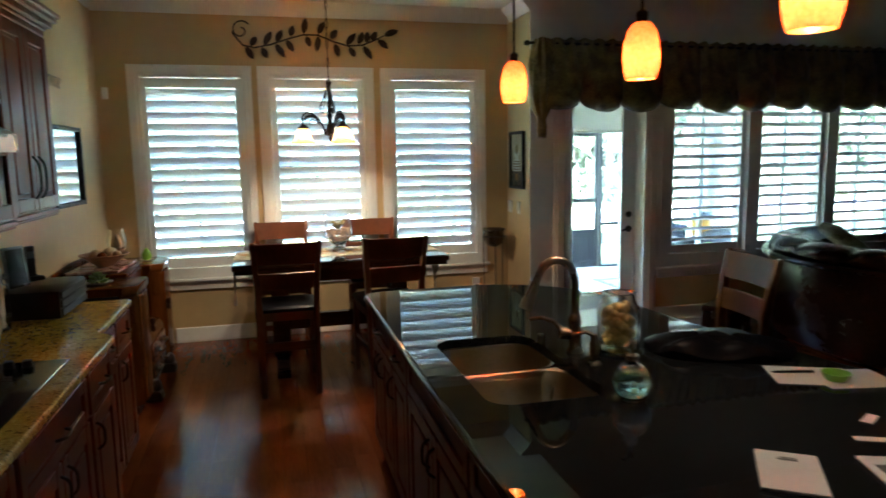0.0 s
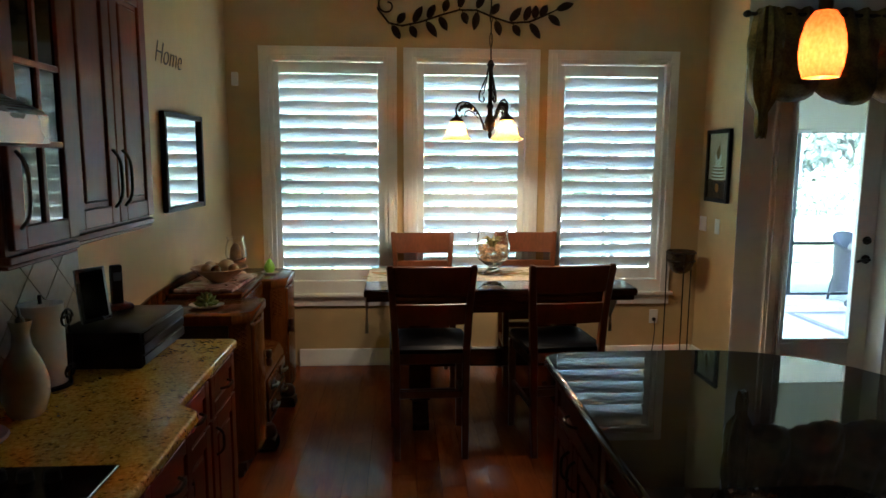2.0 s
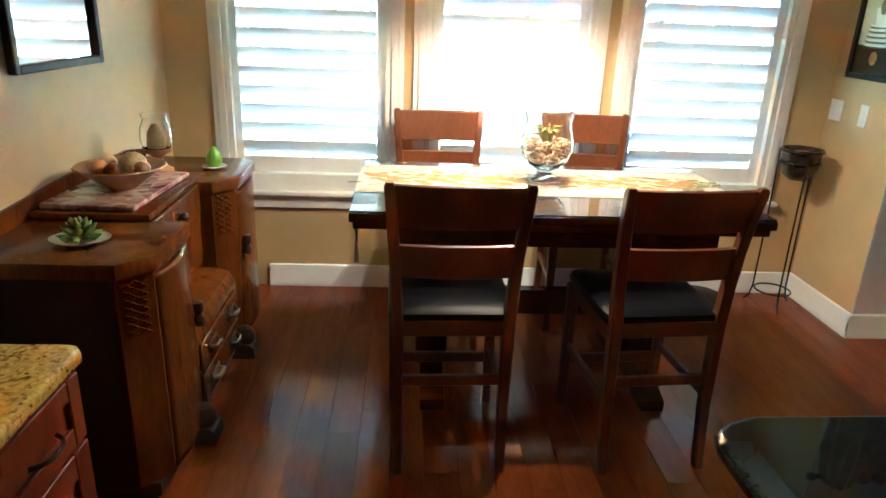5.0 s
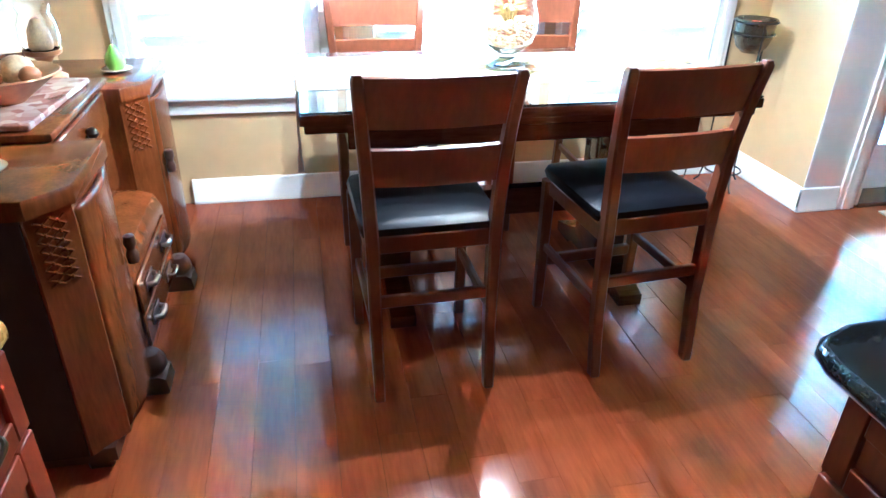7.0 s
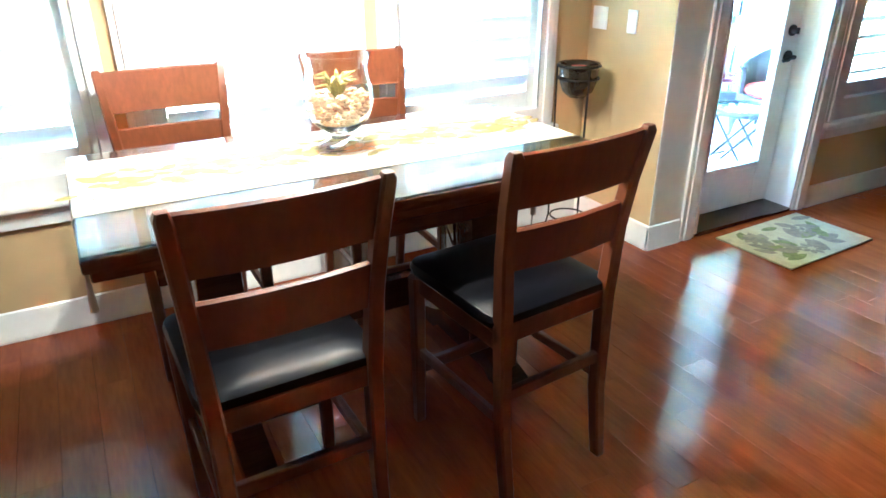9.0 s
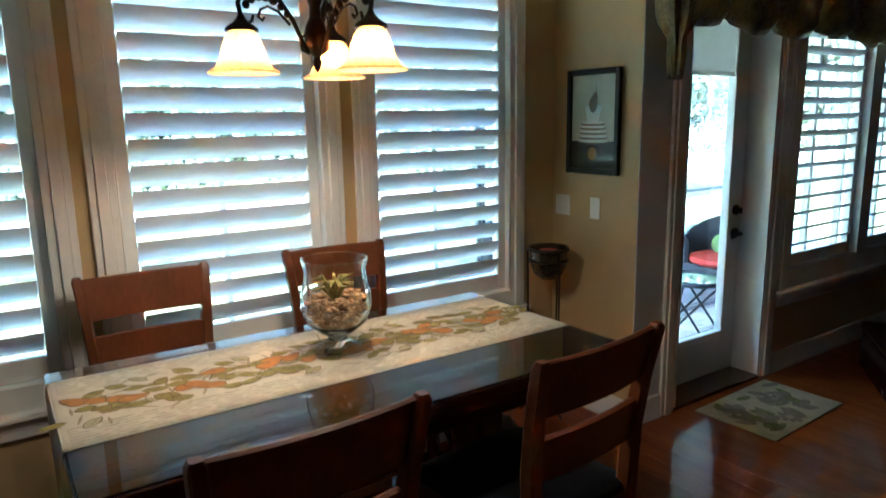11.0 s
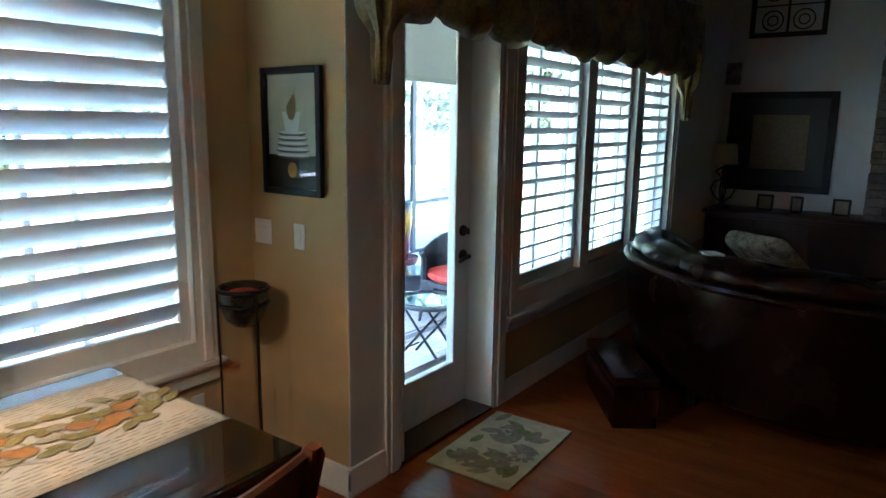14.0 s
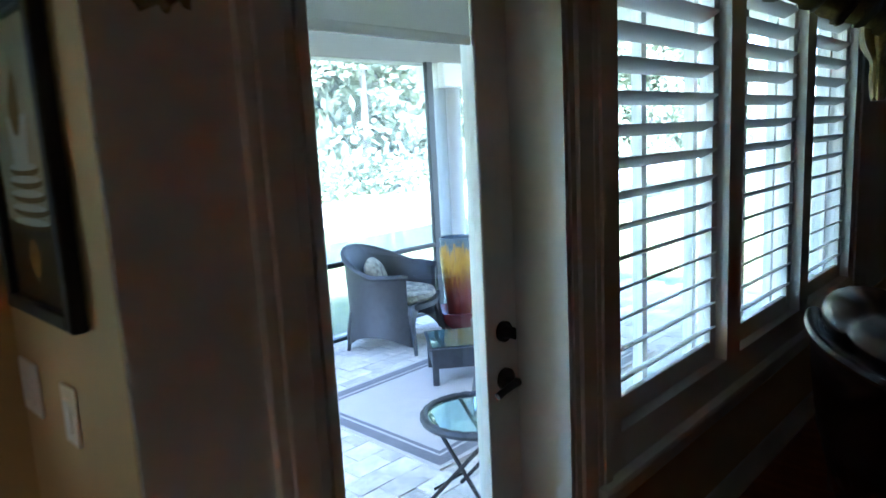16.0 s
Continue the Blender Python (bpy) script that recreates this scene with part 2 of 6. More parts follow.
M_TAN = material("tan_wall_paint", (0.55, 0.40, 0.195), 0.6, var=0.05, scale=1.5, bump=0.12, bump_scale=180)
M_GREY = material("cool_wall_paint", (0.80, 0.80, 0.78), 0.6, var=0.05, scale=1.5, bump=0.12, bump_scale=180)
M_WHITE = material("white_trim_paint", (0.84, 0.83, 0.79), 0.35, var=0.04, scale=4, bump=0.04)
M_CEIL = material("ceiling_paint", (0.75, 0.74, 0.70), 0.8, var=0.03, bump=0.15, bump_scale=120)
M_LOUVER = shade_cloth("louver_white", (0.90, 0.90, 0.88), 0.12)
M_FLOOR = material("floor_plank_wood", (0.200, 0.042, 0.008), 0.13, spec=0.24, var=0.15, scale=2.2, stretch=(6, 0.7, 1), bump=0.06, bump_scale=30, per_object=0.055, rough_var=0.05, second=(0.245, 0.057, 0.011))
M_FLOOR2 = material("floor_plank_wood_far", (0.200, 0.042, 0.008), 0.13, spec=0.24, var=0.15, scale=2.2, stretch=(6, 0.7, 1), bump=0.06, bump_scale=30, island=True, per_object=0.055, rough_var=0.05, second=(0.245, 0.057, 0.011))
M_CHERRY = material("cherry_cabinet_wood", (0.150, 0.023, 0.006), 0.34, var=0.2, scale=3, stretch=(4, 4, 0.8), bump=0.05, spec=0.25, second=(0.195, 0.034, 0.009))
M_CHAIR = material("chair_wood", (0.135, 0.041, 0.012), 0.34, spec=0.45, var=0.18, scale=3, stretch=(3, 3, 1.2), bump=0.05, second=(0.180, 0.055, 0.017))
M_TABLE = material("table_wood", (0.055, 0.018, 0.008), 0.06, var=0.35, scale=3, stretch=(0.8, 6, 6), rough_var=0.02)
M_SIDE = material("sideboard_veneer", (0.098, 0.025, 0.003), 0.2, var=0.18, scale=3.5, stretch=(4, 4, 0.7), bump=0.05, spec=0.3, second=(0.150, 0.042, 0.005))
# dark wood of box and print; also the shade painted on the sideboard's end
M_BLACKBROWN = material("black_brown_wood_and_shade", (0.014, 0.007, 0.005), 0.4, var=0.3, scale=4, stretch=(3, 3, 0.8), bump=0.05, spec=0.3)
M_SIDEDK = material("sideboard_dark_wood", (0.05, 0.02, 0.01), 0.35, var=0.3, bump=0.08)
M_BLACKLEATHER = material("black_leather", (0.005, 0.005, 0.007), 0.36, var=0.3, spec=0.09, bump=0.12, bump_scale=220)
M_BROWNLEATHER = material("brown_leather", (0.020, 0.0048, 0.003), 0.25, spec=0.2, var=0.35, scale=4, bump=0.10, bump_scale=140)
M_IRON = material("black_iron", (0.018, 0.014, 0.012), 0.45, metal=0.6, var=0.4, bump=0.2)
M_BRONZE = material("oil_rubbed_bronze", (0.05, 0.03, 0.02), 0.38, metal=0.8, var=0.4, bump=0.2)
M_STEEL = material("brushed_steel", (0.19, 0.21, 0.23), 0.28, metal=1.0, var=0.08, stretch=(1, 30, 1))
M_NICKEL = material("bronze_nickel_tap", (0.42, 0.34, 0.25), 0.27, metal=1.0, var=0.1)
M_GLAZEDK = material("bronze_glaze", (0.11, 0.09, 0.06), 0.24, metal=0.7, var=0.4, scale=12, bump=0.2)
M_PEWTER = material("hammered_pewter", (0.42, 0.44, 0.43), 0.35, metal=1.0, var=0.2, scale=14, bump=0.9, bump_scale=70)
M_BLACKGLASS = material("black_glass", (0.006, 0.006, 0.007), 0.06, var=0.2, rough_var=0.02)
M_BLACK = material("black_plastic", (0.009, 0.009, 0.010), 0.42, var=0.2, bump=0.1, spec=0.35)
M_GOLDGRAN = granite("gold_granite", [(0.16, 0.070, 0.009), (0.58, 0.29, 0.032), (0.72, 0.40, 0.055), (0.78, 0.50, 0.12)], 120, 0.16, 0.24)
M_BLACKGRAN = granite("black_granite", [(0.004, 0.004, 0.005), (0.010, 0.011, 0.012), (0.022, 0.024, 0.026)], 160, 0.02, 0.42)
M_MARBLE = granite("red_marble", [(0.16, 0.05, 0.04), (0.33, 0.16, 0.12), (0.55, 0.42, 0.36)], 26, 0.2)
M_CERAMIC = material("cream_ceramic", (0.62, 0.55, 0.44), 0.2, var=0.1)
M_PAPER = material("white_paper", (0.82, 0.82, 0.80), 0.7, var=0.04)
M_GLASS = glass("clear_glass")
M_TEAL = glass("teal_glass", (0.55, 0.9, 0.92))
M_PANE = pane_glass("window_pane")
M_SCREEN = insect_screen("insect_screen_mesh")
M_VALANCE = material("olive_damask", (0.12, 0.085, 0.022), 0.36, var=0.5, scale=9, bump=0.3, bump_scale=90, second=(0.27, 0.20, 0.062))
M_CREAMCLOTH = material("cream_linen", (0.66, 0.60, 0.47), 0.85, var=0.08, scale=12, bump=0.4, bump_scale=420)
M_BLIND = shade_cloth("white_shade_cloth")
M_GOLD = material("gold_scourer", (0.62, 0.42, 0.17), 0.35, metal=1.0, var=0.3, scale=60, bump=0.6)
M_BLUE = material("blue_cloth", (0.10, 0.16, 0.24), 0.8, var=0.3, bump=0.3)
M_MIRROR = material("mirror_silver", (0.9, 0.9, 0.9), 0.03, metal=1.0, var=0.01, rough_var=0.01)
M_GREEN = material("succulent_green", (0.20, 0.30, 0.07), 0.45, var=0.3, scale=20)
M_LIME = material("lime_wax", (0.27, 0.55, 0.05), 0.35, var=0.15)
M_ORANGE = material("orange_print", (0.48, 0.22, 0.055), 0.85, var=0.25, scale=30)
M_OLIVE = material("olive_print", (0.30, 0.26, 0.075), 0.85, var=0.3, scale=30)
M_PRINTBG = material("print_ground", (0.60, 0.54, 0.41), 0.8, var=0.12, scale=8)
M_PEAR = material("printed_pear", (0.20, 0.13, 0.05), 0.8, var=0.3, scale=25)
M_SINK = material("warm_steel", (0.50, 0.41, 0.30), 0.3, metal=1.0, var=0.1, stretch=(1, 20, 1))
M_TAUPE = material("taupe_print", (0.38, 0.31, 0.20), 0.85, var=0.2, scale=30)
M_BOWLWOOD = material("turned_bowl_wood", (0.36, 0.19, 0.07), 0.4, var=0.3, scale=5)
M_FRUIT = material("dried_gourd", (0.55, 0.38, 0.18), 0.5, var=0.3, scale=15)
M_SHELL = material("shell_chips", (0.62, 0.42, 0.22), 0.6, var=0.4, scale=40, island=True)
M_AMBER = lit_glass("amber_glass_lit", (1.0, 0.25, 0.007), 0.05)
M_SHADE = lit_glass("alabaster_shade_lit", (1.0, 0.64, 0.29), 0.02)
M_BULB = glow("lit_bulb", (1.0, 0.85, 0.62), 1.6, (0.9, 0.9, 0.8))
M_PAVER = material("patio_paver", (0.64, 0.56, 0.47), 0.85, var=0.25, scale=5, bump=0.5, bump_scale=90, per_object=0.18)
M_PAVER2 = material("patio_paver_far", (0.64, 0.56, 0.47), 0.85, var=0.25, scale=5, bump=0.5, bump_scale=90, island=True)
M_SAND = material("joint_sand", (0.20, 0.18, 0.15), 0.95, var=0.2, bump=0.5)
M_WICKER = material("grey_wicker", (0.034, 0.033, 0.036), 0.55, var=0.35, scale=30, bump=0.8, bump_scale=160)
M_CUSHION = material("patterned_cushion", (0.12, 0.10, 0.075), 0.9, var=0.5, scale=16, bump=0.3, second=(0.46, 0.42, 0.33))
M_RUG = material("patio_rug_field", (0.56, 0.48, 0.43), 0.95, var=0.08, scale=10, bump=0.5, bump_scale=260)
M_RUGEDGE = material("patio_rug_border", (0.20, 0.18, 0.18), 0.95, var=0.1, scale=10, bump=0.5, bump_scale=260)
M_FRAMEDK = material("dark_screen_frame", (0.03, 0.034, 0.036), 0.45, var=0.2)
M_STUCCO = material("pale_stucco", (0.42, 0.41, 0.39), 0.85, var=0.08, bump=0.6, bump_scale=70)
M_GRASS = material("lawn", (0.13, 0.17, 0.05), 0.9, var=0.35, scale=0.6, bump=0.8, bump_scale=30, second=(0.26, 0.27, 0.11))
M_ROAD = material("pale_road", (0.5, 0.49, 0.46), 0.9, var=0.1, scale=0.4, bump=0.4)
M_POND = material("pond_water", (0.05, 0.07, 0.06), 0.08, var=0.2, scale=0.3)
M_BARK = material("pine_bark", (0.34, 0.31, 0.28), 0.9, var=0.4, bump=0.8)
M_LEAF = material("leaf", (0.25, 0.30, 0.18), 0.7, var=0.15, scale=2, second=(0.31, 0.36, 0.24), island=True)
M_STONE = material("ledger_stone", (0.22, 0.16, 0.12), 0.85, var=0.4, scale=6, bump=0.7, bump_scale=40, per_object=0.35)
M_TILE = material("backsplash_tile", (0.27, 0.21, 0.135), 0.4, var=0.15, scale=6, bump=0.1, per_object=0.08)
M_RED = material("red_cloth", (0.55, 0.05, 0.03), 0.8, var=0.15, bump=0.2)
M_MATLEAF = material("mat_olive_print", (0.15, 0.13, 0.035), 0.95, var=0.3, scale=30, spec=0.15)
M_MATBASE = material("mat_ground", (0.34, 0.25, 0.12), 0.95, var=0.15, scale=14, bump=0.6, bump_scale=300, spec=0.15)
M_PEWTERPRINT = material("grey_green_print", (0.44, 0.40, 0.24), 0.9, var=0.2, scale=30)
M_LINE = material("brown_print", (0.16, 0.105, 0.045), 0.85, var=0.3, scale=30)
M_DARKMAT = material("dark_mount", (0.03, 0.027, 0.025), 0.5, var=0.2)
# ---- setting ----
XL, XN, XR = -1.21, 2.55, 8.6      # kitchen wall, nook's right wall, living room's far wall
YN, YL = 7.26, 6.64                # nook window wall, living room window wall
YB = -6.0                          # wall behind the start
ZC, ZL = 3.08, 3.7                 # ceilings
T = 0.16


def wall_with_holes(bm, x0, x1, y0, y1, z0, z1, holes):
    """A wall along x with rectangular holes (x0, x1, z0, z1) right through it, from left to right."""
    xs = x0
    for a, b, c, d in holes:
        bx(bm, xs, a, y0, y1, z0, z1)
        if c > z0:
            bx(bm, a, b, y0, y1, z0, c)
        bx(bm, a, b, y0, y1, d, z1)
        xs = b
    bx(bm, xs, x1, y0, y1, z0, z1)
    return bm


NOOK = [(-0.96, 0.09), (0.14, 1.205), (1.27, 2.315)]    # outer edges of the casings
OPEN = [(-0.815, -0.065), (0.305, 1.046), (1.42, 2.16)]  # louvred openings
ZB, ZT = 0.79, 2.315
LIV = [(4.085, 4.84), (5.10, 5.80), (6.05, 6.76)]
structure("wall_north", wall_with_holes(bmesh.new(), XL - T, XN + T, YN, YN + T, 0, ZC + .1, [(a - .09, b + .09, ZB - .12, ZT + .1) for a, b in OPEN]), M_TAN, "tan painted wall with three shuttered windows")
structure("wall_west", bx(bmesh.new(), XL - T, XL, YB, YN, 0, ZC + .1), M_TAN, "tan painted kitchen wall")
structure("wall_nook_side", bx(bmesh.new(), XN, XN + T, YL + .005, YN, 0, ZL), M_TAN, "tan painted return wall of the dining nook")
wl = wall_with_holes(bmesh.new(), XN + .002, XR + T, YL, YL + .22, 0, ZL + .1, [(2.905, 3.75, 0, 2.46), (3.96, 6.86, 0.66, 2.40)])
structure("wall_living", wl, M_GREY, "cool white painted living room wall")
structure("wall_east", bx(bmesh.new(), XR, XR + T, YB, YL, 0, ZL + .1), M_GREY, "cool white painted far wall")
structure("wall_south", bx(bmesh.new(), XL - T, XR + T, YB - T, YB, 0, ZL + .1), M_TAN, "tan painted wall")
structure("ceiling", bx(bmesh.new(), XL - T, XN + .1, YB, YN + T, ZC, ZC + .1), M_CEIL, "white painted kitchen and nook ceiling")
structure("ceiling_living", bx(bmesh.new(), XN + .1, XR + T, YB, YL + .2, ZL, ZL + .1), M_CEIL, "white painted high ceiling")
structure("header_wall", bx(bmesh.new(), XN + .002, XN + .1, YB, YL, ZC + .002, ZL), M_GREY, "plain wall above the kitchen edge")


def profile_run(name, pts, axis, a, b, mat, label):
    return structure(name, prism(bmesh.new(), pts, axis, a, b), mat, label)


def crown(sign, base):
    # section in (across, z): away from the wall and up
    return [(base, ZC - .125), (base + sign * .012, ZC - .125), (base + sign * .018, ZC - .10), (base + sign * .05, ZC - .06), (base + sign * .085, ZC - .03), (base + sign * .095, ZC - .002), (base, ZC - .002)]


profile_run("crown_trim", crown(-1, YN - .001), "x", XL, XN, M_WHITE, "white crown moulding")
profile_run("crown_trim", crown(1, XL + .001), "y", YB, YN - .1, M_WHITE, "white crown moulding")
profile_run("crown_trim", crown(-1, XN - .001), "y", YL, YN - .1, M_WHITE, "white crown moulding")


def board(sign, base):
    return [(base, 0.003), (base + sign * .022, 0.003), (base + sign * .022, .02), (base + sign * .015, .03), (base + sign * .015, .115), (base + sign * .010, .135), (base, .14)]


profile_run("baseboard", board(-1, YN - .001), "x", -0.7, XN - .02, M_WHITE, "white baseboard")
profile_run("baseboard", board(-1, XN - .001), "y", YL - .015, YN, M_WHITE, "white baseboard")
profile_run("baseboard", board(-1, YL - .001), "x", XN - .016, 2.775, M_WHITE, "white baseboard")
profile_run("baseboard", board(-1, YL - .001), "x", 3.87, XR, M_WHITE, "white baseboard")
structure("wall_dado", bx(bmesh.new(), 3.872, XR, YL - .006, YL - .001, .14, .46), M_TAN, "tan painted wall under the living room windows")

# windows of the nook
def casing(bm, x0, x1, z0, z1, y, w):
    """Three moulded boards round an opening, each stepped in depth."""
    for k, (o, d) in enumerate(((0, .020), (.028, .028), (w - .03, .016))):
        e = {0: .028, 1: w - .03, 2: w}[k]
        bx(bm, x0 + o, x0 + e, y - d, y, z0, z1 - o, .003)
        bx(bm, x1 - e, x1 - o, y - d, y, z0, z1 - o, .003)
        bx(bm, x0 + e, x1 - e, y - d, y, z1 - e, z1 - o, .003)
    return bm


def sill(bm, x0, x1, y, z):
    bx(bm, x0 - .03, x1 + .03, y - .05, y + .04, z - .028, z, .008, 2)
    bx(bm, x0 - .005, x1 + .005, y - .02, y - .001, z - .105, z - .03, .004)
    bx(bm, x0, x1, y - .028, y - .001, z - .05, z - .03, .004)
    return bm


def shutter(x0, x1, z0, z1, y, tilt, wide, group, stile=.055, rail=.09):
    """A louvred panel: stiles, rails and tilted blades whose room edge stands higher."""
    th = thing("plantation_shutter", pose(0, y, 0), "white wooden plantation shutter with tilted louvers", "shutter", group)
    for a, b in ((x0 - stile, x0 - .004), (x1 + .004, x1 + stile)):
        part("stile", bx(bmesh.new(), a, b, -.014, .014, z0 - rail, z1 + rail, .003), M_WHITE, th)
    for a, b in ((z0 - rail, z0 - .003), (z1 + .003, z1 + rail)):
        part("rail", bx(bmesh.new(), x0 - .004, x1 + .004, -.013, .013, a, b, .003), M_WHITE, th)
    n = max(1, round((z1 - z0) / .1025))
    pitch = (z1 - z0) / n
    bm = bmesh.new()
    h = wide / 2
    sec = [(-h, 0), (-h * .8, -.0042), (0, -.0062), (h * .8, -.0042), (h, 0), (h * .8, .0042), (0, .0062), (-h * .8, .0042)]
    c, s = math.cos(radians(tilt)), math.sin(radians(tilt))
    prism(bm, [(c * u + s * v, -s * u + c * v) for u, v in sec], "x", x0 - .003, x1 + .003)
    me = mesh_of("louver", bm, M_LOUVER)
    for k in range(n):
        ob = new("louver", me)
        ob.parent = th
        ob.matrix_basis = pose(0, 0, z0 + pitch * (k + .5), random.uniform(-.2, .2))
    return th


for k, ((a, b), (o0, o1)) in enumerate(zip(NOOK, OPEN)):
    w = thing("window_%d" % (k + 1), pose(0, 0, 0), "tall white cased window with shutters", "window", "nook windows", "structure")
    part("casing", casing(bmesh.new(), a, b, .60, 2.515, YN, .10), M_WHITE, w)
    part("window_sill", sill(bmesh.new(), a, b, YN, .60), M_WHITE, w)
    bm = bmesh.new()
    for p, q in ((a + .1, o0 - .057), (o1 + .057, b - .1)):
        bx(bm, p, q, YN - .015, YN + .1, .602, 2.415, .002)
    bx(bm, a + .1, b - .1, YN - .0145, YN + .1, ZT + .093, 2.414)
    bx(bm, a + .1, b - .1, YN - .0145, YN + .1, .602, ZB - .093)
    part("window_frame", bm, M_WHITE, w)
    bm = bmesh.new()
    for z in (ZB - .06, (ZB + ZT) / 2 - .02, ZT + .02):
        bx(bm, o0 - .08, o1 + .08, YN + .10, YN + .14, z, z + .04)
    for x in (o0 - .08, (o0 + o1) / 2 - .012, o1 + .05):
        bx(bm, x, x + .025, YN + .102, YN + .138, ZB - .06, ZT + .06)
    part("sash", bm, M_WHITE, w)
    pane = part("pane", bx(bmesh.new(), o0 - .08, o1 + .08, YN + .118, YN + .122, ZB - .05, ZT + .05), M_PANE, w)
    pane.visible_shadow = False
    shutter(o0, o1, ZB, ZT, YN + .045, 53, .114, "nook shutters")

# living room windows
w = thing("window_4", pose(0, 0, 0), "wide white cased window of three shuttered lights", "window", "", "structure")
part("casing", casing(bmesh.new(), 3.875, 6.97, .545, 2.50, YL, .10), M_WHITE, w)
part("window_sill", sill(bmesh.new(), 3.90, 6.95, YL, .545), M_WHITE, w)
bm = bmesh.new()
edges = [3.975] + [v for p in LIV for v in (p[0] - .057, p[1] + .057)] + [6.87]
for p, q in zip(edges[::2], edges[1::2]):
    bx(bm, p, q, YL - .012, YL + .1, .547, 2.40, .002)
bx(bm, 3.975, 6.87, YL - .0115, YL + .1, .547, .672)
bx(bm, 3.975, 6.87, YL - .0115, YL + .1, 2.39, 2.42)
part("window_frame", bm, M_WHITE, w)
bm = bmesh.new()
for a, b in LIV:
    for x in (a - .07, (a + b) / 2 - .018, b + .04):
        bx(bm, x, x + .036, YL + .13, YL + .17, .66, 2.40)
    bx(bm, a - .07, b + .07, YL + .131, YL + .169, 1.50, 1.54)
part("sash", bm, M_WHITE, w)
for a, b in LIV:
    pane = part("pane", bx(bmesh.new(), a - .07, b + .07, YL + .148, YL + .152, .66, 2.40), M_PANE, w)
    pane.visible_shadow = False
    shutter(a, b, .755, 2.30, YL + .05, 27, .088, "living room shutters")

# glazed door
d = thing("door_1", pose(0, 0, 0), "closed white door with one tall glass pane and a roller shade", "door", "", "structure")
YD = YL + .17
bm = bmesh.new()
for a, b in ((2.905, 2.92), (3.735, 3.75)):
    bx(bm, a, b, YL - .012, YL + .23, 0.02, 2.46)
bx(bm, 2.92, 3.735, YL - .012, YL + .23, 2.445, 2.46)
part("door_frame", bm, M_WHITE, d)
part("casing", casing(bmesh.new(), 2.782, 3.872, 0.004, 2.57, YL, .115), M_WHITE, d)
bm = bmesh.new()
GX0, GX1, GZ0, GZ1 = 3.05, 3.585, .30, 2.26
bx(bm, 2.922, GX0, YD, YD + .045, .03, 2.44, .002)
bx(bm, GX1, 3.733, YD, YD + .045, .03, 2.44, .002)
bx(bm, GX0, GX1, YD, YD + .045, .03, GZ0, .002)
bx(bm, GX0, GX1, YD, YD + .045, GZ1, 2.44, .002)
for a, b, c, e in ((GX0 - .03, GX0 + .006, GZ0 - .03, GZ1 + .03), (GX1 - .006, GX1 + .03, GZ0 - .03, GZ1 + .03)):
    bx(bm, a, b, YD - .012, YD, c, e, .005)
for c, e in ((GZ0 - .03, GZ0 + .006), (GZ1 - .006, GZ1 + .03)):
    bx(bm, GX0, GX1, YD - .0115, YD, c, e, .005)
leaf = part("door_leaf", bm, M_WHITE, d)
pane = part("pane", bx(bmesh.new(), GX0, GX1, YD + .02, YD + .025, GZ0, GZ1), M_PANE, d)
pane.visible_shadow = False
bm = bx(bmesh.new(), GX0 + .004, GX1 - .004, YD + .004, YD + .007, 1.90, GZ1 - .01)
bx(bm, GX0 + .004, GX1 - .004, YD - .001, YD + .010, 1.875, 1.90, .004, 2)
part("roller_shade", bm, M_BLIND, d, "white roller shade drawn part of the way down")
part("threshold", bx(bmesh.new(), 2.92, 3.735, YL - .02, YL + .23, .003, .028, .006), M_TABLE, d, "dark wooden threshold")
bm = bmesh.new()
tube(bm, [(3.665, YD, 1.07), (3.665, YD - .012, 1.07)], .031, 20)
tube(bm, [(3.665, YD - .012, 1.07), (3.665, YD - .035, 1.07)], [.02, .016], 16)
bx(bm, 3.661, 3.669, YD - .05, YD - .03, 1.052, 1.088, .003)
part("deadbolt", bm, M_IRON, d, "black thumb-turn bolt")
bm = bmesh.new()
tube(bm, [(3.665, YD, .925), (3.665, YD - .014, .925)], .033, 20)
tube(bm, [(3.665, YD - .014, .925), (3.665, YD - .055, .925)], .011, 12)
tube(bm, [(3.665, YD - .05, .925), (3.63, YD - .056, .925), (3.59, YD - .058, .92), (3.565, YD - .055, .912)], [.013, .011, .010, .011], 10)
part("door_handle", bm, M_IRON, d, "black lever handle")

# floor sub-base, ground and outdoor setting
structure("floor", bx(bmesh.new(), XL - T, XR + T, YB - T, YN + T, -.12, -.004), M_SIDEDK, "dark floor bed under hardwood planks")

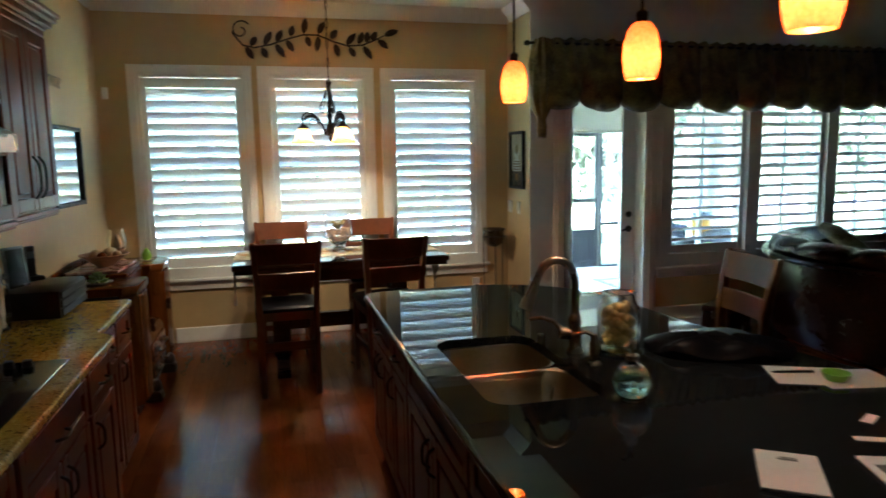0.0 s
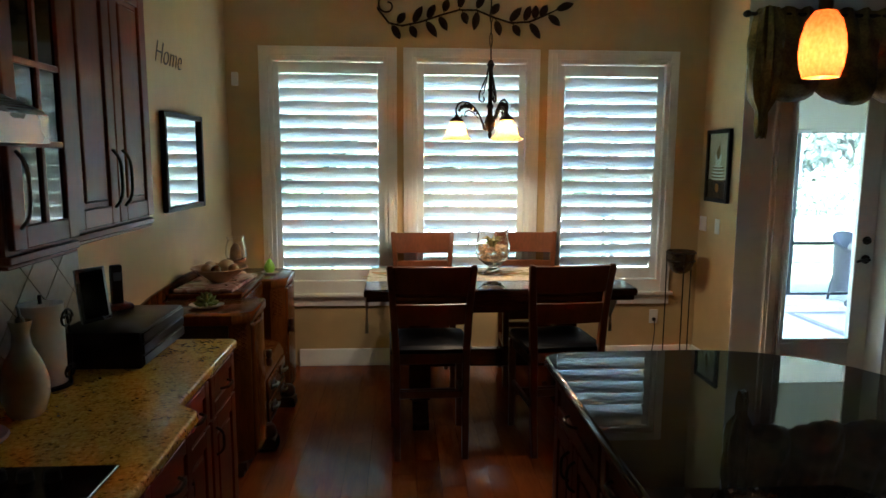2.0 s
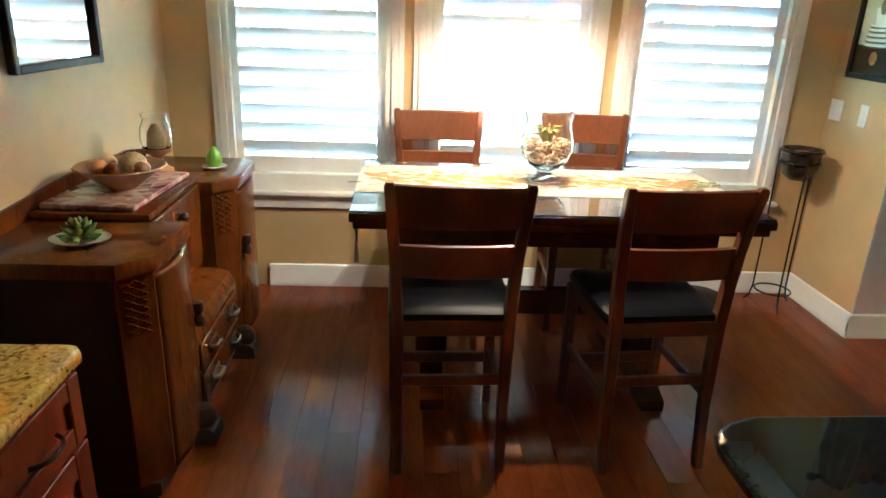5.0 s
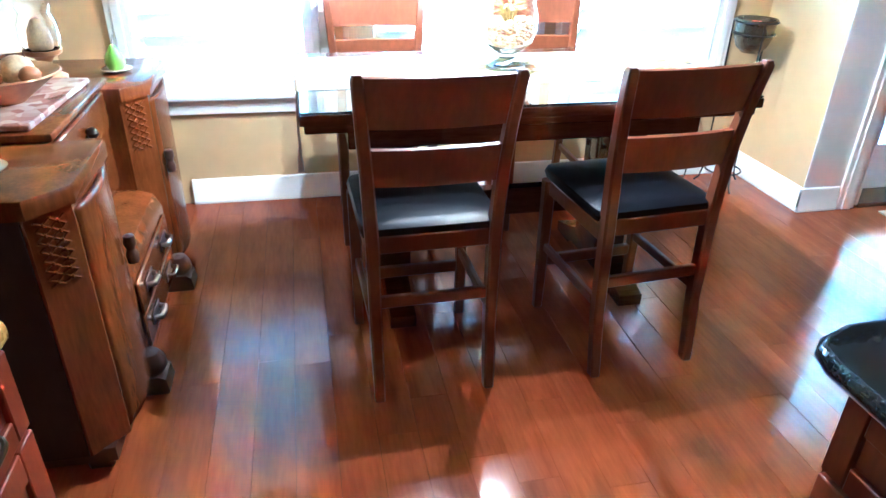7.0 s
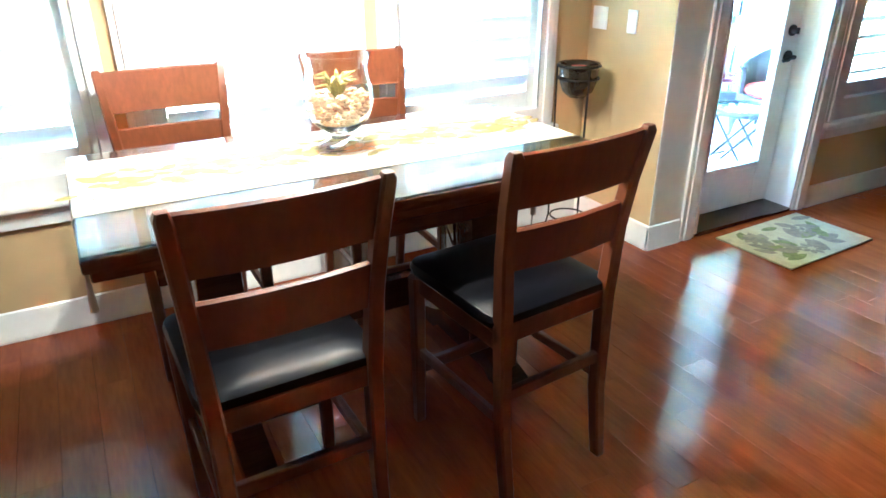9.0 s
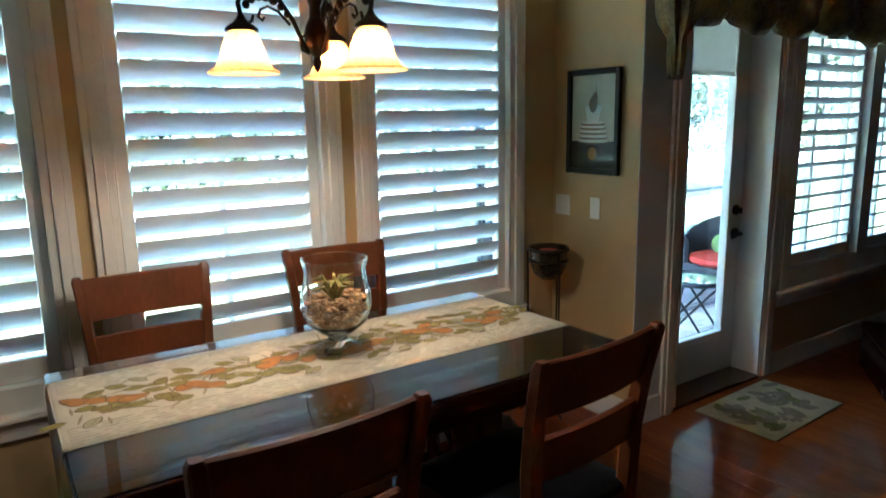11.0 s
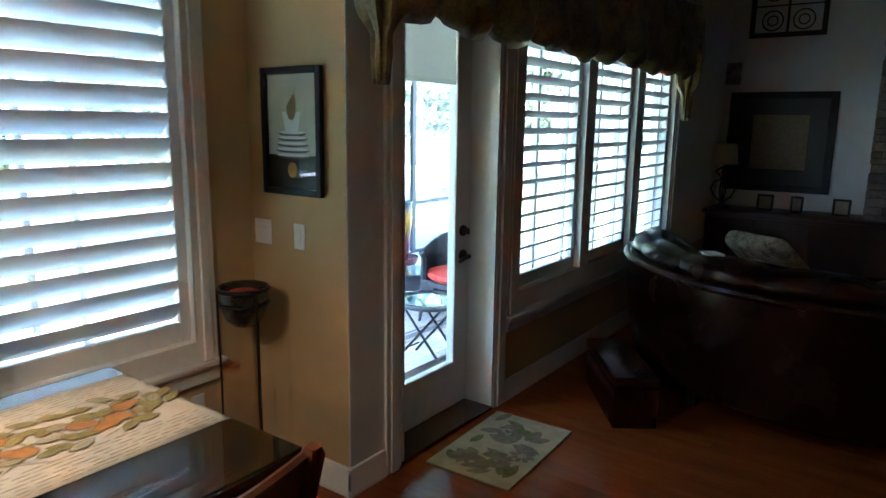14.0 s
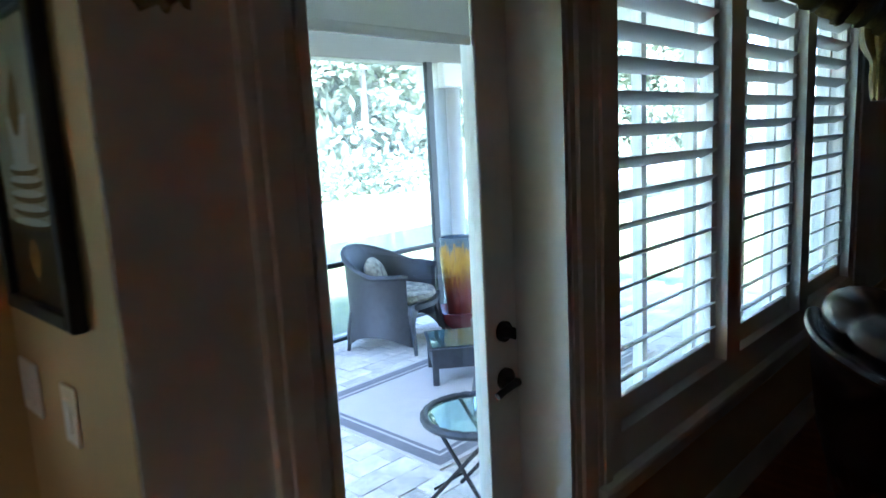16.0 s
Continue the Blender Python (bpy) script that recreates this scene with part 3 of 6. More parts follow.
# ---- dining nook ----
def chair(m, label):
    """A counter-height chair, its front towards +y, back legs at y = 0."""
    th = thing("dining_chair", m, label, "chair", "chairs round the table")
    for sx in (-1, 1):
        bm = bmesh.new()
        rows = []
        for z, x, y, w, dd in ((0, .190, -.045, .017, .02), (.25, .192, -.01, .019, .023), (.58, .195, 0, .021, .026), (.80, .206, -.008, .020, .024), (.95, .217, -.028, .019, .022), (1.09, .228, -.058, .018, .020), (1.105, .228, -.06, .012, .013)):
            rows.append([(sx * x + w * a, y + dd * b, z) for a, b in ((-1, -.7), (-.7, -1), (.7, -1), (1, -.7), (1, .7), (.7, 1), (-.7, 1), (-1, .7))])
        vs = quads(bm, rows, closed=True)
        bm.faces.new(vs[0][::-1]), bm.faces.new(vs[-1])
        part("back_leg", bm, M_CHAIR, th)
        bm = bmesh.new()
        rows = [[(sx * .205 + w * a, .43 + w * b, z) for a, b in ((-1, -.7), (-.7, -1), (.7, -1), (1, -.7), (1, .7), (.7, 1), (-.7, 1), (-1, .7))] for z, w in ((0, .017), (.3, .02), (.57, .023))]
        vs = quads(bm, rows, closed=True)
        bm.faces.new(vs[0][::-1]), bm.faces.new(vs[-1])
        part("front_leg", bm, M_CHAIR, th)
        part("stretcher", bx(bmesh.new(), sx * .2 - .011, sx * .2 + .011, .01, .42, .27, .305, .004), M_CHAIR, th)
        part("seat_rail", bx(bmesh.new(), sx * .2 - .012, sx * .2 + .012, .02, .42, .515, .575, .004), M_CHAIR, th)
    part("stretcher", bx(bmesh.new(), -.185, .185, .415, .44, .20, .245, .004), M_CHAIR, th)
    part("stretcher", bx(bmesh.new(), -.178, .178, -.018, .006, .345, .385, .004), M_CHAIR, th)
    part("seat_rail", bx(bmesh.new(), -.178, .178, -.012, .014, .54, .60, .004), M_CHAIR, th)
    part("seat_rail", bx(bmesh.new(), -.19, .19, .418, .442, .515, .575, .004), M_CHAIR, th)

    def slat(z0, z1, y0, y1, w0, w1, bow, crest):
        bm = bmesh.new()
        n = 12
        front, back = [], []
        rows = []
        for i in range(n + 1):
            u = -1 + 2 * i / n
            by = -bow * (1 - u * u)
            cz = crest * (1 - u * u)
            p0, p1 = (u * w0, y0 + by, z0), (u * w1, y1 + by, z1 + cz)
            t = .011
            rows.append([(p0[0], p0[1] - t, p0[2]), (p0[0], p0[1] + t, p0[2]), (p1[0], p1[1] + t, p1[2] - .004), (p1[0], p1[1], p1[2]), (p1[0], p1[1] - t, p1[2] - .004)])
        vs = quads(bm, rows, closed=True)
        bm.faces.new(vs[0]), bm.faces.new(vs[-1][::-1])
        return bm
    part("crest_slat", slat(.945, 1.098, -.022, -.052, .205, .215, .02, .0), M_CHAIR, th)
    part("lower_slat", slat(.765, .885, -.004, -.014, .19, .20, .016, .0), M_CHAIR, th)
    bm = bmesh.new()
    rows = []
    for z, o in ((.575, -.012), (.585, .008), (.605, .014), (.622, .008), (.632, -.02), (.637, -.07), (.639, -.13)):
        x, y0, y1 = .215 + o, .0 - o * .6, .455 + o
        r = []
        for cx, cy, a0 in ((x - .05, y1 - .05, 0), (-x + .05, y1 - .05, 90), (-x + .05, y0 + .05, 180), (x - .05, y0 + .05, 270)):
            r += [(px, py, z) for px, py in arc(cx, cy, .05, a0, a0 + 90, 4)]
        rows.append(r)
    vs = quads(bm, rows, closed=True)
    bm.faces.new(vs[-1]), bm.faces.new(vs[0][::-1])
    part("seat", bm, M_BLACKLEATHER, th, "padded black leather seat")
    return th


CH = "dark-stained wooden counter chair with black leather seat"
first = chair(pose(.287, 5.545, 0, 0, 0, 1.5), CH)
copy_thing(first, pose(1.055, 5.555, 0, 0, 0, 5))
copy_thing(first, pose(.285, 7.075, 0, 0, 0, 180))
copy_thing(first, pose(1.10, 7.10, 0, 0, 0, 178))

# table
TX0, TX1, TY0, TY1, TZ = -.10, 1.545, 5.82, 6.71, .905
tb = thing("dining_table", pose(.72, 6.27, 0), "dark wooden counter-height trestle table with a glass top sheet", "table")
def rel(bm):
    bmesh.ops.translate(bm, vec=(-.72, -6.27, 0), verts=bm.verts)
    return bm
part("tabletop", rel(bx(bmesh.new(), TX0, TX1, TY0, TY1, TZ - .045, TZ - .008, .006, 2)), M_TABLE, tb)
part("leaf_edge", rel(bx(bmesh.new(), TX0 + .015, TX1 - .015, TY0 + .015, TY1 - .015, TZ - .075, TZ - .046, .004)), M_TABLE, tb)
part("glass_sheet", rel(bx(bmesh.new(), TX0 + .004, TX1 - .004, TY0 + .004, TY1 - .004, TZ - .0065, TZ, .002)), M_GLASS, tb, "clear protective glass sheet")
bm = bmesh.new()
bx(bm, TX0 + .16, TX1 - .16, TY0 + .12, TY0 + .145, TZ - .17, TZ - .077, .004)
bx(bm, TX0 + .16, TX1 - .16, TY1 - .145, TY1 - .12, TZ - .17, TZ - .077, .004)
bx(bm, TX0 + .16, TX0 + .185, TY0 + .146, TY1 - .146, TZ - .17, TZ - .077, .004)
bx(bm, TX1 - .185, TX1 - .16, TY0 + .146, TY1 - .146, TZ - .17, TZ - .077, .004)
part("apron", rel(bm), M_TABLE, tb)
for x in (.24, 1.20):
    bm = bx(bmesh.new(), x - .07, x + .07, 6.15, 6.39, .10, TZ - .18, .012, 2)
    bx(bm, x - .08, x + .08, 6.12, 6.42, TZ - .25, TZ - .18, .01)
    part("trestle_post", rel(bm), M_TABLE, tb)
    bm = prism(bmesh.new(), [(5.90, .0), (6.04, .0), (6.08, .03), (6.46, .03), (6.50, .0), (6.64, .0), (6.64, .05), (6.50, .09), (6.40, .13), (6.14, .13), (6.04, .09), (5.90, .05)], "x", x - .05, x + .05)
    part("trestle_foot", rel(bm), M_TABLE, tb)
part("trestle_beam", rel(bx(bmesh.new(), .31, 1.13, 6.235, 6.305, .30, .42, .008)), M_TABLE, tb)
# ---- kitchen ----
def pull(bm, u, z, length, upright, y=0.0):
    """An arched bar handle standing off a front."""
    h = length / 2
    pts = []
    for k in range(11):
        a = -1 + 2 * k / 10
        off = y - .028 * (1 - abs(a) ** 4) - .002
        pts.append((u, off, z + a * h) if upright else (u + a * h, off, z))
    return tube(bm, pts, .0055, 8)


def raised_door(kind, u0, u1, z0, z1, th, y=0.0):
    """A framed front: a fielded panel that carries its stiles and rails."""
    s = min(.062, (u1 - u0) * .24, (z1 - z0) * .3)
    bm = bx(bmesh.new(), u0 + s - .002, u1 - s + .002, y - .009, y, z0 + s - .002, z1 - s + .002)
    if u1 - u0 > .16 and z1 - z0 > .2:
        bx(bm, u0 + s + .018, u1 - s - .018, y - .018, y - .008, z0 + s + .018, z1 - s - .018, .008)
    front = part(kind, bm, M_CHERRY, th)
    for a, b in ((u0, u0 + s), (u1 - s, u1)):
        part("stile", bx(bmesh.new(), a, b, y - .02, y, z0, z1, .003), M_CHERRY, front)
    for a, b in ((z1 - s, z1), (z0, z0 + s)):
        part("rail", bx(bmesh.new(), u0 + s, u1 - s, y - .0195, y, a, b, .003), M_CHERRY, front)
    return front


def base_unit(m, width, depth, fronts, label, group, top=.872):
    th = thing("base_cabinet", m, label, "cabinet", group)
    bm = bx(bmesh.new(), .001, width - .001, .001, depth, .10, top)
    if top < .8:
        bx(bm, .001, width - .001, .001, .03, top, .872)
        bx(bm, .001, width - .001, depth - .02, depth, top, .872)
    bx(bm, .001, width - .001, .06, depth, .002, .099)
    part("body", bm, M_CHERRY, th)
    for kind, u0, u1, z0, z1, hu, hz, upright in fronts:
        dr = raised_door(kind, u0, u1, z0, z1, th)
        if hu is not None:
            part("handle", pull(bmesh.new(), hu, hz, .11, upright, -.02), M_BRONZE, dr, "dark bronze bar handle")
    return th


# left run: front faces +x
W = "dark cherry base cabinet with raised-panel fronts under granite"
for y0, width, xf in ((3.99, .38, -.605), (4.37, .37, -.605), (3.50, .40, -.525), (2.75, .74, -.525), (2.1, .64, -.525), (1.3, .79, -.525), (.4, .89, -.525)):
    f = [("drawer", .012, width - .012, .70, .86, width / 2, .78, False)]
    if width > .6:
        f += [("door", .012, width / 2 - .003, .11, .69, width / 2 - .04, .60, True), ("door", width / 2 + .003, width - .012, .11, .69, width / 2 + .04, .60, True)]
    else:
        f += [("door", .012, width - .012, .11, .69, .05, .60, True)]
    base_unit(pose(xf, y0, 0, 0, 0, 90), width, xf - XL - .003, f, W, "kitchen base cabinets")
CT = [(XL + .003, .4), (-.488, .4), (-.488, 3.905), (-.497, 3.925), (-.565, 3.985), (-.57, 4.0), (-.57, 4.725), (-.585, 4.745), (-.60, 4.75), (XL + .003, 4.75)]
bm = prism(bmesh.new(), CT, "z", .878, .915)
bmesh.ops.bevel(bm, geom=[e for e in bm.edges if abs(e.verts[0].co.z - e.verts[1].co.z) < 1e-5], offset=.011, segments=3, affect="EDGES", profile=.5)
solid("countertop", bm, M_GOLDGRAN, "gold speckled granite worktop with a rounded edge", "worktop")

hb = thing("cooktop", pose(-.84, 3.135, .915), "black glass cooktop set into the granite worktop", "cooktop")
part("glass_plate", bx(bmesh.new(), -.27, .27, -.405, .405, .0005, .009, .003), M_BLACKGLASS, hb)
for u, v, r in ((-.12, -.22, .10), (.12, -.22, .075), (-.12, .10, .085), (.12, .10, .10)):
    bm = bmesh.new()
    for rr in (r, r * .7):
        quads(bm, [[(u + q * math.cos(k * math.tau / 32), v + q * math.sin(k * math.tau / 32), .0096) for k in range(32)] for q in (rr, rr - .003)], closed=True)
    part("burner_ring", bm, M_DARKMAT, hb)
for k in range(5):
    part("knob", lathe(bmesh.new(), [(.019, .009), (.019, .018), (.016, .034), (.0, .036)], 16, (-.10 + k * .062, .33, 0)), M_BLACK, hb)

# upper cabinets
def upper(m, width, z0, z1, depth, doors, label, glazed=False, crown_top=False, base_lip=True):
    th = thing("wall_cabinet", m, label, "cabinet", "kitchen wall cabinets")
    bm = bx(bmesh.new(), .001, width - .001, .001, depth, z0 + .03, z1)
    if base_lip:
        bx(bm, -.001, width + .004, -.012, depth, z0 + .008, z0 + .032, .004)
        bx(bm, .0, width + .002, -.004, depth, z0 - .004, z0 + .008, .003)
    part("body", bm, M_CHERRY, th)
    for u0, u1, hu in doors:
        if glazed:
            bm = bmesh.new()
            s = .06
            for a, b, c, d in ((u0, u0 + s, z0 + .045, z1 - .01), (u1 - s, u1, z0 + .045, z1 - .01)):
                bx(bm, a, b, -.02, 0, c, d, .003)
            for c, d in ((z0 + .045, z0 + .045 + s), (z1 - .01 - s, z1 - .01)):
                bx(bm, u0 + s, u1 - s, -.0195, 0, c, d, .003)
            n = 4
            for k in range(1, n):
                z = z0 + .045 + s + (z1 - z0 - .055 - 2 * s) * k / n
                bx(bm, u0 + s, u1 - s, -.018, -.004, z - .009, z + .009, .002)
            bx(bm, (u0 + u1) / 2 - .009, (u0 + u1) / 2 + .009, -.0185, -.0035, z0 + .05, z1 - .02, .002)
            dr = part("door", bm, M_CHERRY, th, "cherry door with divided glass panes")
            part("pane", bx(bmesh.new(), u0 + s - .003, u1 - s + .003, -.010, -.006, z0 + .1, z1 - .065), M_BLACKGLASS, dr, "dark reflecting glass")
        else:
            dr = raised_door("door", u0, u1, z0 + .045, z1 - .01, th)
        part("handle", pull(bmesh.new(), hu, z0 + .20, .20, True, -.02), M_BRONZE, dr, "dark bronze bar handle")
    if crown_top:
        bm = bmesh.new()
        for k, (o, a, b) in enumerate(((.012, 0, .03), (.022, .03, .045), (.045, .045, .075), (.065, .075, .10), (.078, .10, .125))):
            bx(bm, -.001, width + o, -o, depth, z1 + a, z1 + b - .0005, .004)
        part("cornice", bm, M_CHERRY, th, "stepped cherry cornice")
    return th


XU = -.895
upper(pose(XU, 4.04, 0, 0, 0, 90), .68, 1.40, 2.31, XU - XL - .003, ((.012, .338, .30), (.344, .668, .385)), "cherry wall cabinet with two raised-panel doors", crown_top=True)
upper(pose(XU + .02, 3.67, 0, 0, 0, 90), .368, 1.39, 2.42, XU + .02 - XL - .003, ((.01, .358, .04),), "cherry wall cabinet with a divided glass door", glazed=True, crown_top=True)
upper(pose(XU, 2.89, 0, 0, 0, 90), .778, 1.83, 2.42, XU - XL - .003, ((.012, .385, .35), (.392, .766, .43)), "cherry wall cabinet above the cooker hood", base_lip=False)

hd = thing("cooker_hood", pose(-.665, 2.75, 1.705, 0, 0, 90), "stainless steel cooker hood under the wall cabinet", "hood")
part("canopy", prism(bmesh.new(), [(0, .0), (.0, .060), (.010, .072), (.13, .122), (.535, .122), (.535, .0)], "x", 0, .76), M_STEEL, hd)
part("filter", bx(bmesh.new(), .03, .74, .04, .46, -.006, -.0005, .002), M_DARKMAT, hd, "dark grease filter")

# backsplash tiles set on the diagonal
bs = structure("backsplash", bx(bmesh.new(), XL + .0005, XL + .004, .4, 4.74, .917, 1.44), M_TAUPE, "grouted backsplash bed")
s = .15
for i in range(-2, 42):
    for j in range(-1, 5):
        cy, cz = 1.6 + (i + (j % 2) * .5) * s * math.sqrt(2) * 1.0, .93 + j * s * math.sqrt(2) / 2
        h = s * math.sqrt(2) / 2 - .003
        if cy > 4.8 or cy < 2.2:
            continue
        bm = prism(bmesh.new(), [(cy - h, cz), (cy, cz - h), (cy + h, cz), (cy, cz + h)], "x", XL + .004, XL + .010)
        for co, no in (((0, 0, .917), (0, 0, -1)), ((0, 0, 1.395), (0, 0, 1)), ((0, 4.735, 0), (0, 1, 0))):
            g = bmesh.ops.bisect_plane(bm, geom=bm.verts[:] + bm.edges[:] + bm.faces[:], plane_co=co, plane_no=no, clear_outer=True)
        if len(bm.faces) >= 3:
            part("tile", bm, M_TILE, bs)
        else:
            bm.free()

# things on the worktop
bm = lathe(bmesh.new(), [(.078, 0), (.088, .02), (.086, .16), (.092, .19), (.084, .19), (.078, .02), (0, .015)], 28)
cr = thing("utensil_crock", pose(-1.05, 3.70, .918), "dark utensil crock on a pale round trivet", "crock")
bmesh.ops.translate(bm, vec=(0, 0, .014), verts=bm.verts)
part("pot", bm, M_BLACK, cr)
part("trivet", lathe(bmesh.new(), [(.11, 0), (.115, .006), (.11, .012), (0, .012)], 28), M_CERAMIC, cr, "pale round trivet")
for k in range(7):
    a = k * .9
    part("utensil", tube(bmesh.new(), [(.03 * math.cos(a), .03 * math.sin(a), .05), (.06 * math.cos(a), .06 * math.sin(a), .24), (.075 * math.cos(a), .075 * math.sin(a), .27 + .02 * (k % 3))], [.004, .005, .016], 8), M_STEEL if k % 2 else M_BLACK, cr)
bm = lathe(bmesh.new(), [(.042, 0), (.05, .008), (.065, .06), (.066, .10), (.05, .16), (.026, .21), (.023, .25), (.032, .285), (.028, .285), (.018, .25), (.0, .2)], 30)
solid("pitcher_vase", bm, M_CERAMIC, "slender cream ceramic pitcher on the worktop", "vase", m=pose(-.985, 3.905, .916))
tw = thing("paper_towel_stand", pose(-1.06, 4.16, .916), "paper towel roll on a scrolled iron stand", "paper towel")
part("roll", lathe(bmesh.new(), [(.018, .012), (.066, .012), (.067, .28), (.018, .28)], 32), M_PAPER, tw, "white paper roll")
part("base", lathe(bmesh.new(), [(.08, 0), (.08, .01), (0, .01)], 28), M_IRON, tw)
part("spindle", tube(bmesh.new(), [(0, 0, .01), (0, 0, .31)], .006, 8), M_IRON, tw)
bm = bmesh.new()
for cz, r in ((.05, .028), (.23, .035)):
    tube(bm, [(.082 + .0 * k, (.03 + r * (1 - k / 30)) * math.cos(k * .42) * .6, cz + r * (1 - k / 30) * math.sin(k * .42)) for k in range(22)], .004, 6)
tube(bm, [(.082, 0, .01), (.082, .02, .14), (.082, 0, .26)], .004, 6)
part("scroll", bm, M_IRON, tw, "curled iron side scroll")
bb = thing("drawer_box", pose(-.958, 4.565, .916), "dark wooden desktop drawer box on the worktop", "box")
part("body", bx(bmesh.new(), -.155, .145, -.235, .235, .0, .135, .006, 2), M_BLACKBROWN, bb)
for k in range(3):
    part("drawer", bx(bmesh.new(), .1455, .154, -.225 + .003, .225, .008 + k * .042, .045 + k * .042, .003), M_BLACKBROWN, bb)
ph = thing("cordless_phone", pose(-1.045, 4.715, 1.052, 0, 0, 45), "black cordless phone standing in its charging base", "phone")
part("base", bx(bmesh.new(), -.05, .05, -.045, .05, 0, .025, .008, 2), M_BLACK, ph)
bm = bx(bmesh.new(), -.024, .024, -.012, .014, .02, .185, .008, 2)
part("handset", bm, M_BLACK, ph)
part("screen", bx(bmesh.new(), -.016, .016, -.014, -.0125, .12, .155), M_STEEL, ph, "small grey display")
pf = thing("photo_frame", pose(-1.035, 4.50, 1.054, -8, 0, 62), "silver-edged photo frame standing on the drawer box", "picture frame")
part("frame", bx(bmesh.new(), -.062, .062, -.008, .008, 0, .205, .003, 2), M_STEEL, pf, "thin silver frame")
part("picture", bx(bmesh.new(), -.050, .050, -.0095, -.0085, .014, .192), M_BLACKGLASS, pf, "dark glossy picture")
part("easel_leg", bx(bmesh.new(), -.012, .012, .010, .014, .0, .14), M_BLACK, pf)

cs = thing("cruet_pourer", pose(-.985, 3.905, 1.195), "steel pourer stopper in the cream bottle", "pourer")
part("stopper", lathe(bmesh.new(), [(.013, -.02), (.013, .01), (.006, .02), (0, .02)], 12), M_STEEL, cs)
part("spout", tube(bmesh.new(), [(0, 0, .015), (.004, -.01, .04), (.006, -.022, .055)], [.005, .004, .003], 8), M_STEEL, cs)
fp = thing("fish_platter", pose(-1.155, 3.27, .925, 0, -14, 0), "hammered metal fish-shaped platter leaning on the backsplash", "platter")
bm = bmesh.new()
rows = []
for q, dx in ((0.0, -.012), (.55, -.012), (.82, -.008), (.94, .0), (1.0, .006), (1.0, .002), (.8, -.013), (0.0, -.017)):
    rows.append([(dx, .26 * max(q, .002) * math.cos(a), .135 + .135 * max(q, .002) * math.sin(a) * (1 - .25 * max(0, math.cos(a)))) for a in [k * math.tau / 40 for k in range(40)]])
quads(bm, rows, closed=True)
part("dish", bm, M_PEWTER, fp)
bm = prism(bmesh.new(), [(.235, .135), (.30, .235), (.325, .23), (.315, .14), (.345, .045), (.32, .03)], "x", -.004, .004)
part("tail", bm, M_PEWTER, fp)
bm = prism(bmesh.new(), [(.10, .04), (.14, .0), (.23, .02), (.19, .075)], "x", -.003, .003)
part("fin", bm, M_PEWTER, fp)
wo = thing("wall_outlet", pose(XL + .0115, 3.80, 1.13, 0, 0, 90), "white socket plate on the tiled backsplash", "socket")
part("plate", bx(bmesh.new(), -.036, .036, -.006, 0, -.058, .058, .003), M_WHITE, wo)
for z in (-.022, .022):
    part("socket_face", bx(bmesh.new(), -.016, .016, -.0085, -.0062, z - .014, z + .014, .002), M_PAPER, wo)
ga = thing("silk_garland", pose(-1.03, 4.38, 2.437), "green and yellow silk leaf garland on the cabinet top", "garland")
rng = random.Random(51)
part("vine", tube(bmesh.new(), [(.03 * math.sin(k), -.30 + k * .06, .02 + .012 * (k % 2)) for k in range(11)], .006, 6), M_BARK, ga)
for k in range(46):
    bm = bmesh.new()
    c = Vector((rng.uniform(-.10, .10), rng.uniform(-.32, .32), rng.uniform(.02, .11)))
    n1 = Vector((rng.gauss(0, 1), rng.gauss(0, 1), rng.gauss(0, .6))).normalized()
    n2 = n1.orthogonal().normalized()
    n3 = n1.cross(n2)
    L = rng.uniform(.03, .05)
    bm.faces.new([bm.verts.new(c + L * (n1 * u + n2 * w * .45) + n3 * .006 * abs(w)) for u, w in ((-1, 0), (-.3, .8), (.3, .7), (1, 0), (.3, -.7), (-.3, -.8))])
    part("leaf", bm, M_LIME if k % 4 == 0 else M_GREEN, ga)

# island
IX, IY0, IY1 = .735, .56, 4.40
W2 = "dark cherry island cabinet with drawers and doors"
y = IY1
for width in (.60, .37, .90, .60, .60, .50):
    f = [("drawer", .012, width - .012, .70, .86, None if width == .90 else width / 2, .78, False)]
    if width > .55:
        f += [("door", .012, width / 2 - .003, .11, .69, width / 2 - .04, .60, True), ("door", width / 2 + .003, width - .012, .11, .69, width / 2 + .04, .60, True)]
    else:
        f += [("door", .012, width - .012, .11, .69, .05, .60, True)]
    th = base_unit(pose(IX, y, 0, 0, 0, -90), width, .60, f, W2, "island cabinets", .62 if width == .90 else .872)
    y -= width
structure("island_back_panel", bx(bmesh.new(), IX + .602, IX + .64, IY0, IY1, .002, .872), M_CHERRY, "dark cherry panel behind the island cabinets")
SX0, SX1, SY0, SY1 = .815, 1.215, 2.605, 3.365
FAR = [(.69, SY1), (.69, 4.40), (.70, 4.435), (.72, 4.455), (.78, 4.478), (1.30, 4.49), (1.42, 4.475), (1.54, 4.44), (1.68, 4.36), (1.80, 4.24), (1.88, 4.08), (1.93, 3.88), (1.952, 3.6), (1.965, SY1)]
bm = bmesh.new()
z0, z1 = .880, .915
prism(bm, FAR, "z", z0, z1)
prism(bm, [(.69, .5), (2.22, .5), (2.22, 2.2), (2.13, SY0), (.69, SY0)], "z", z0, z1)
prism(bm, [(.69, SY0), (SX0, SY0), (SX0, SY1), (.69, SY1)], "z", z0, z1)
prism(bm, [(SX1, SY0), (2.13, SY0), (1.965, SY1), (SX1, SY1)], "z", z0, z1)
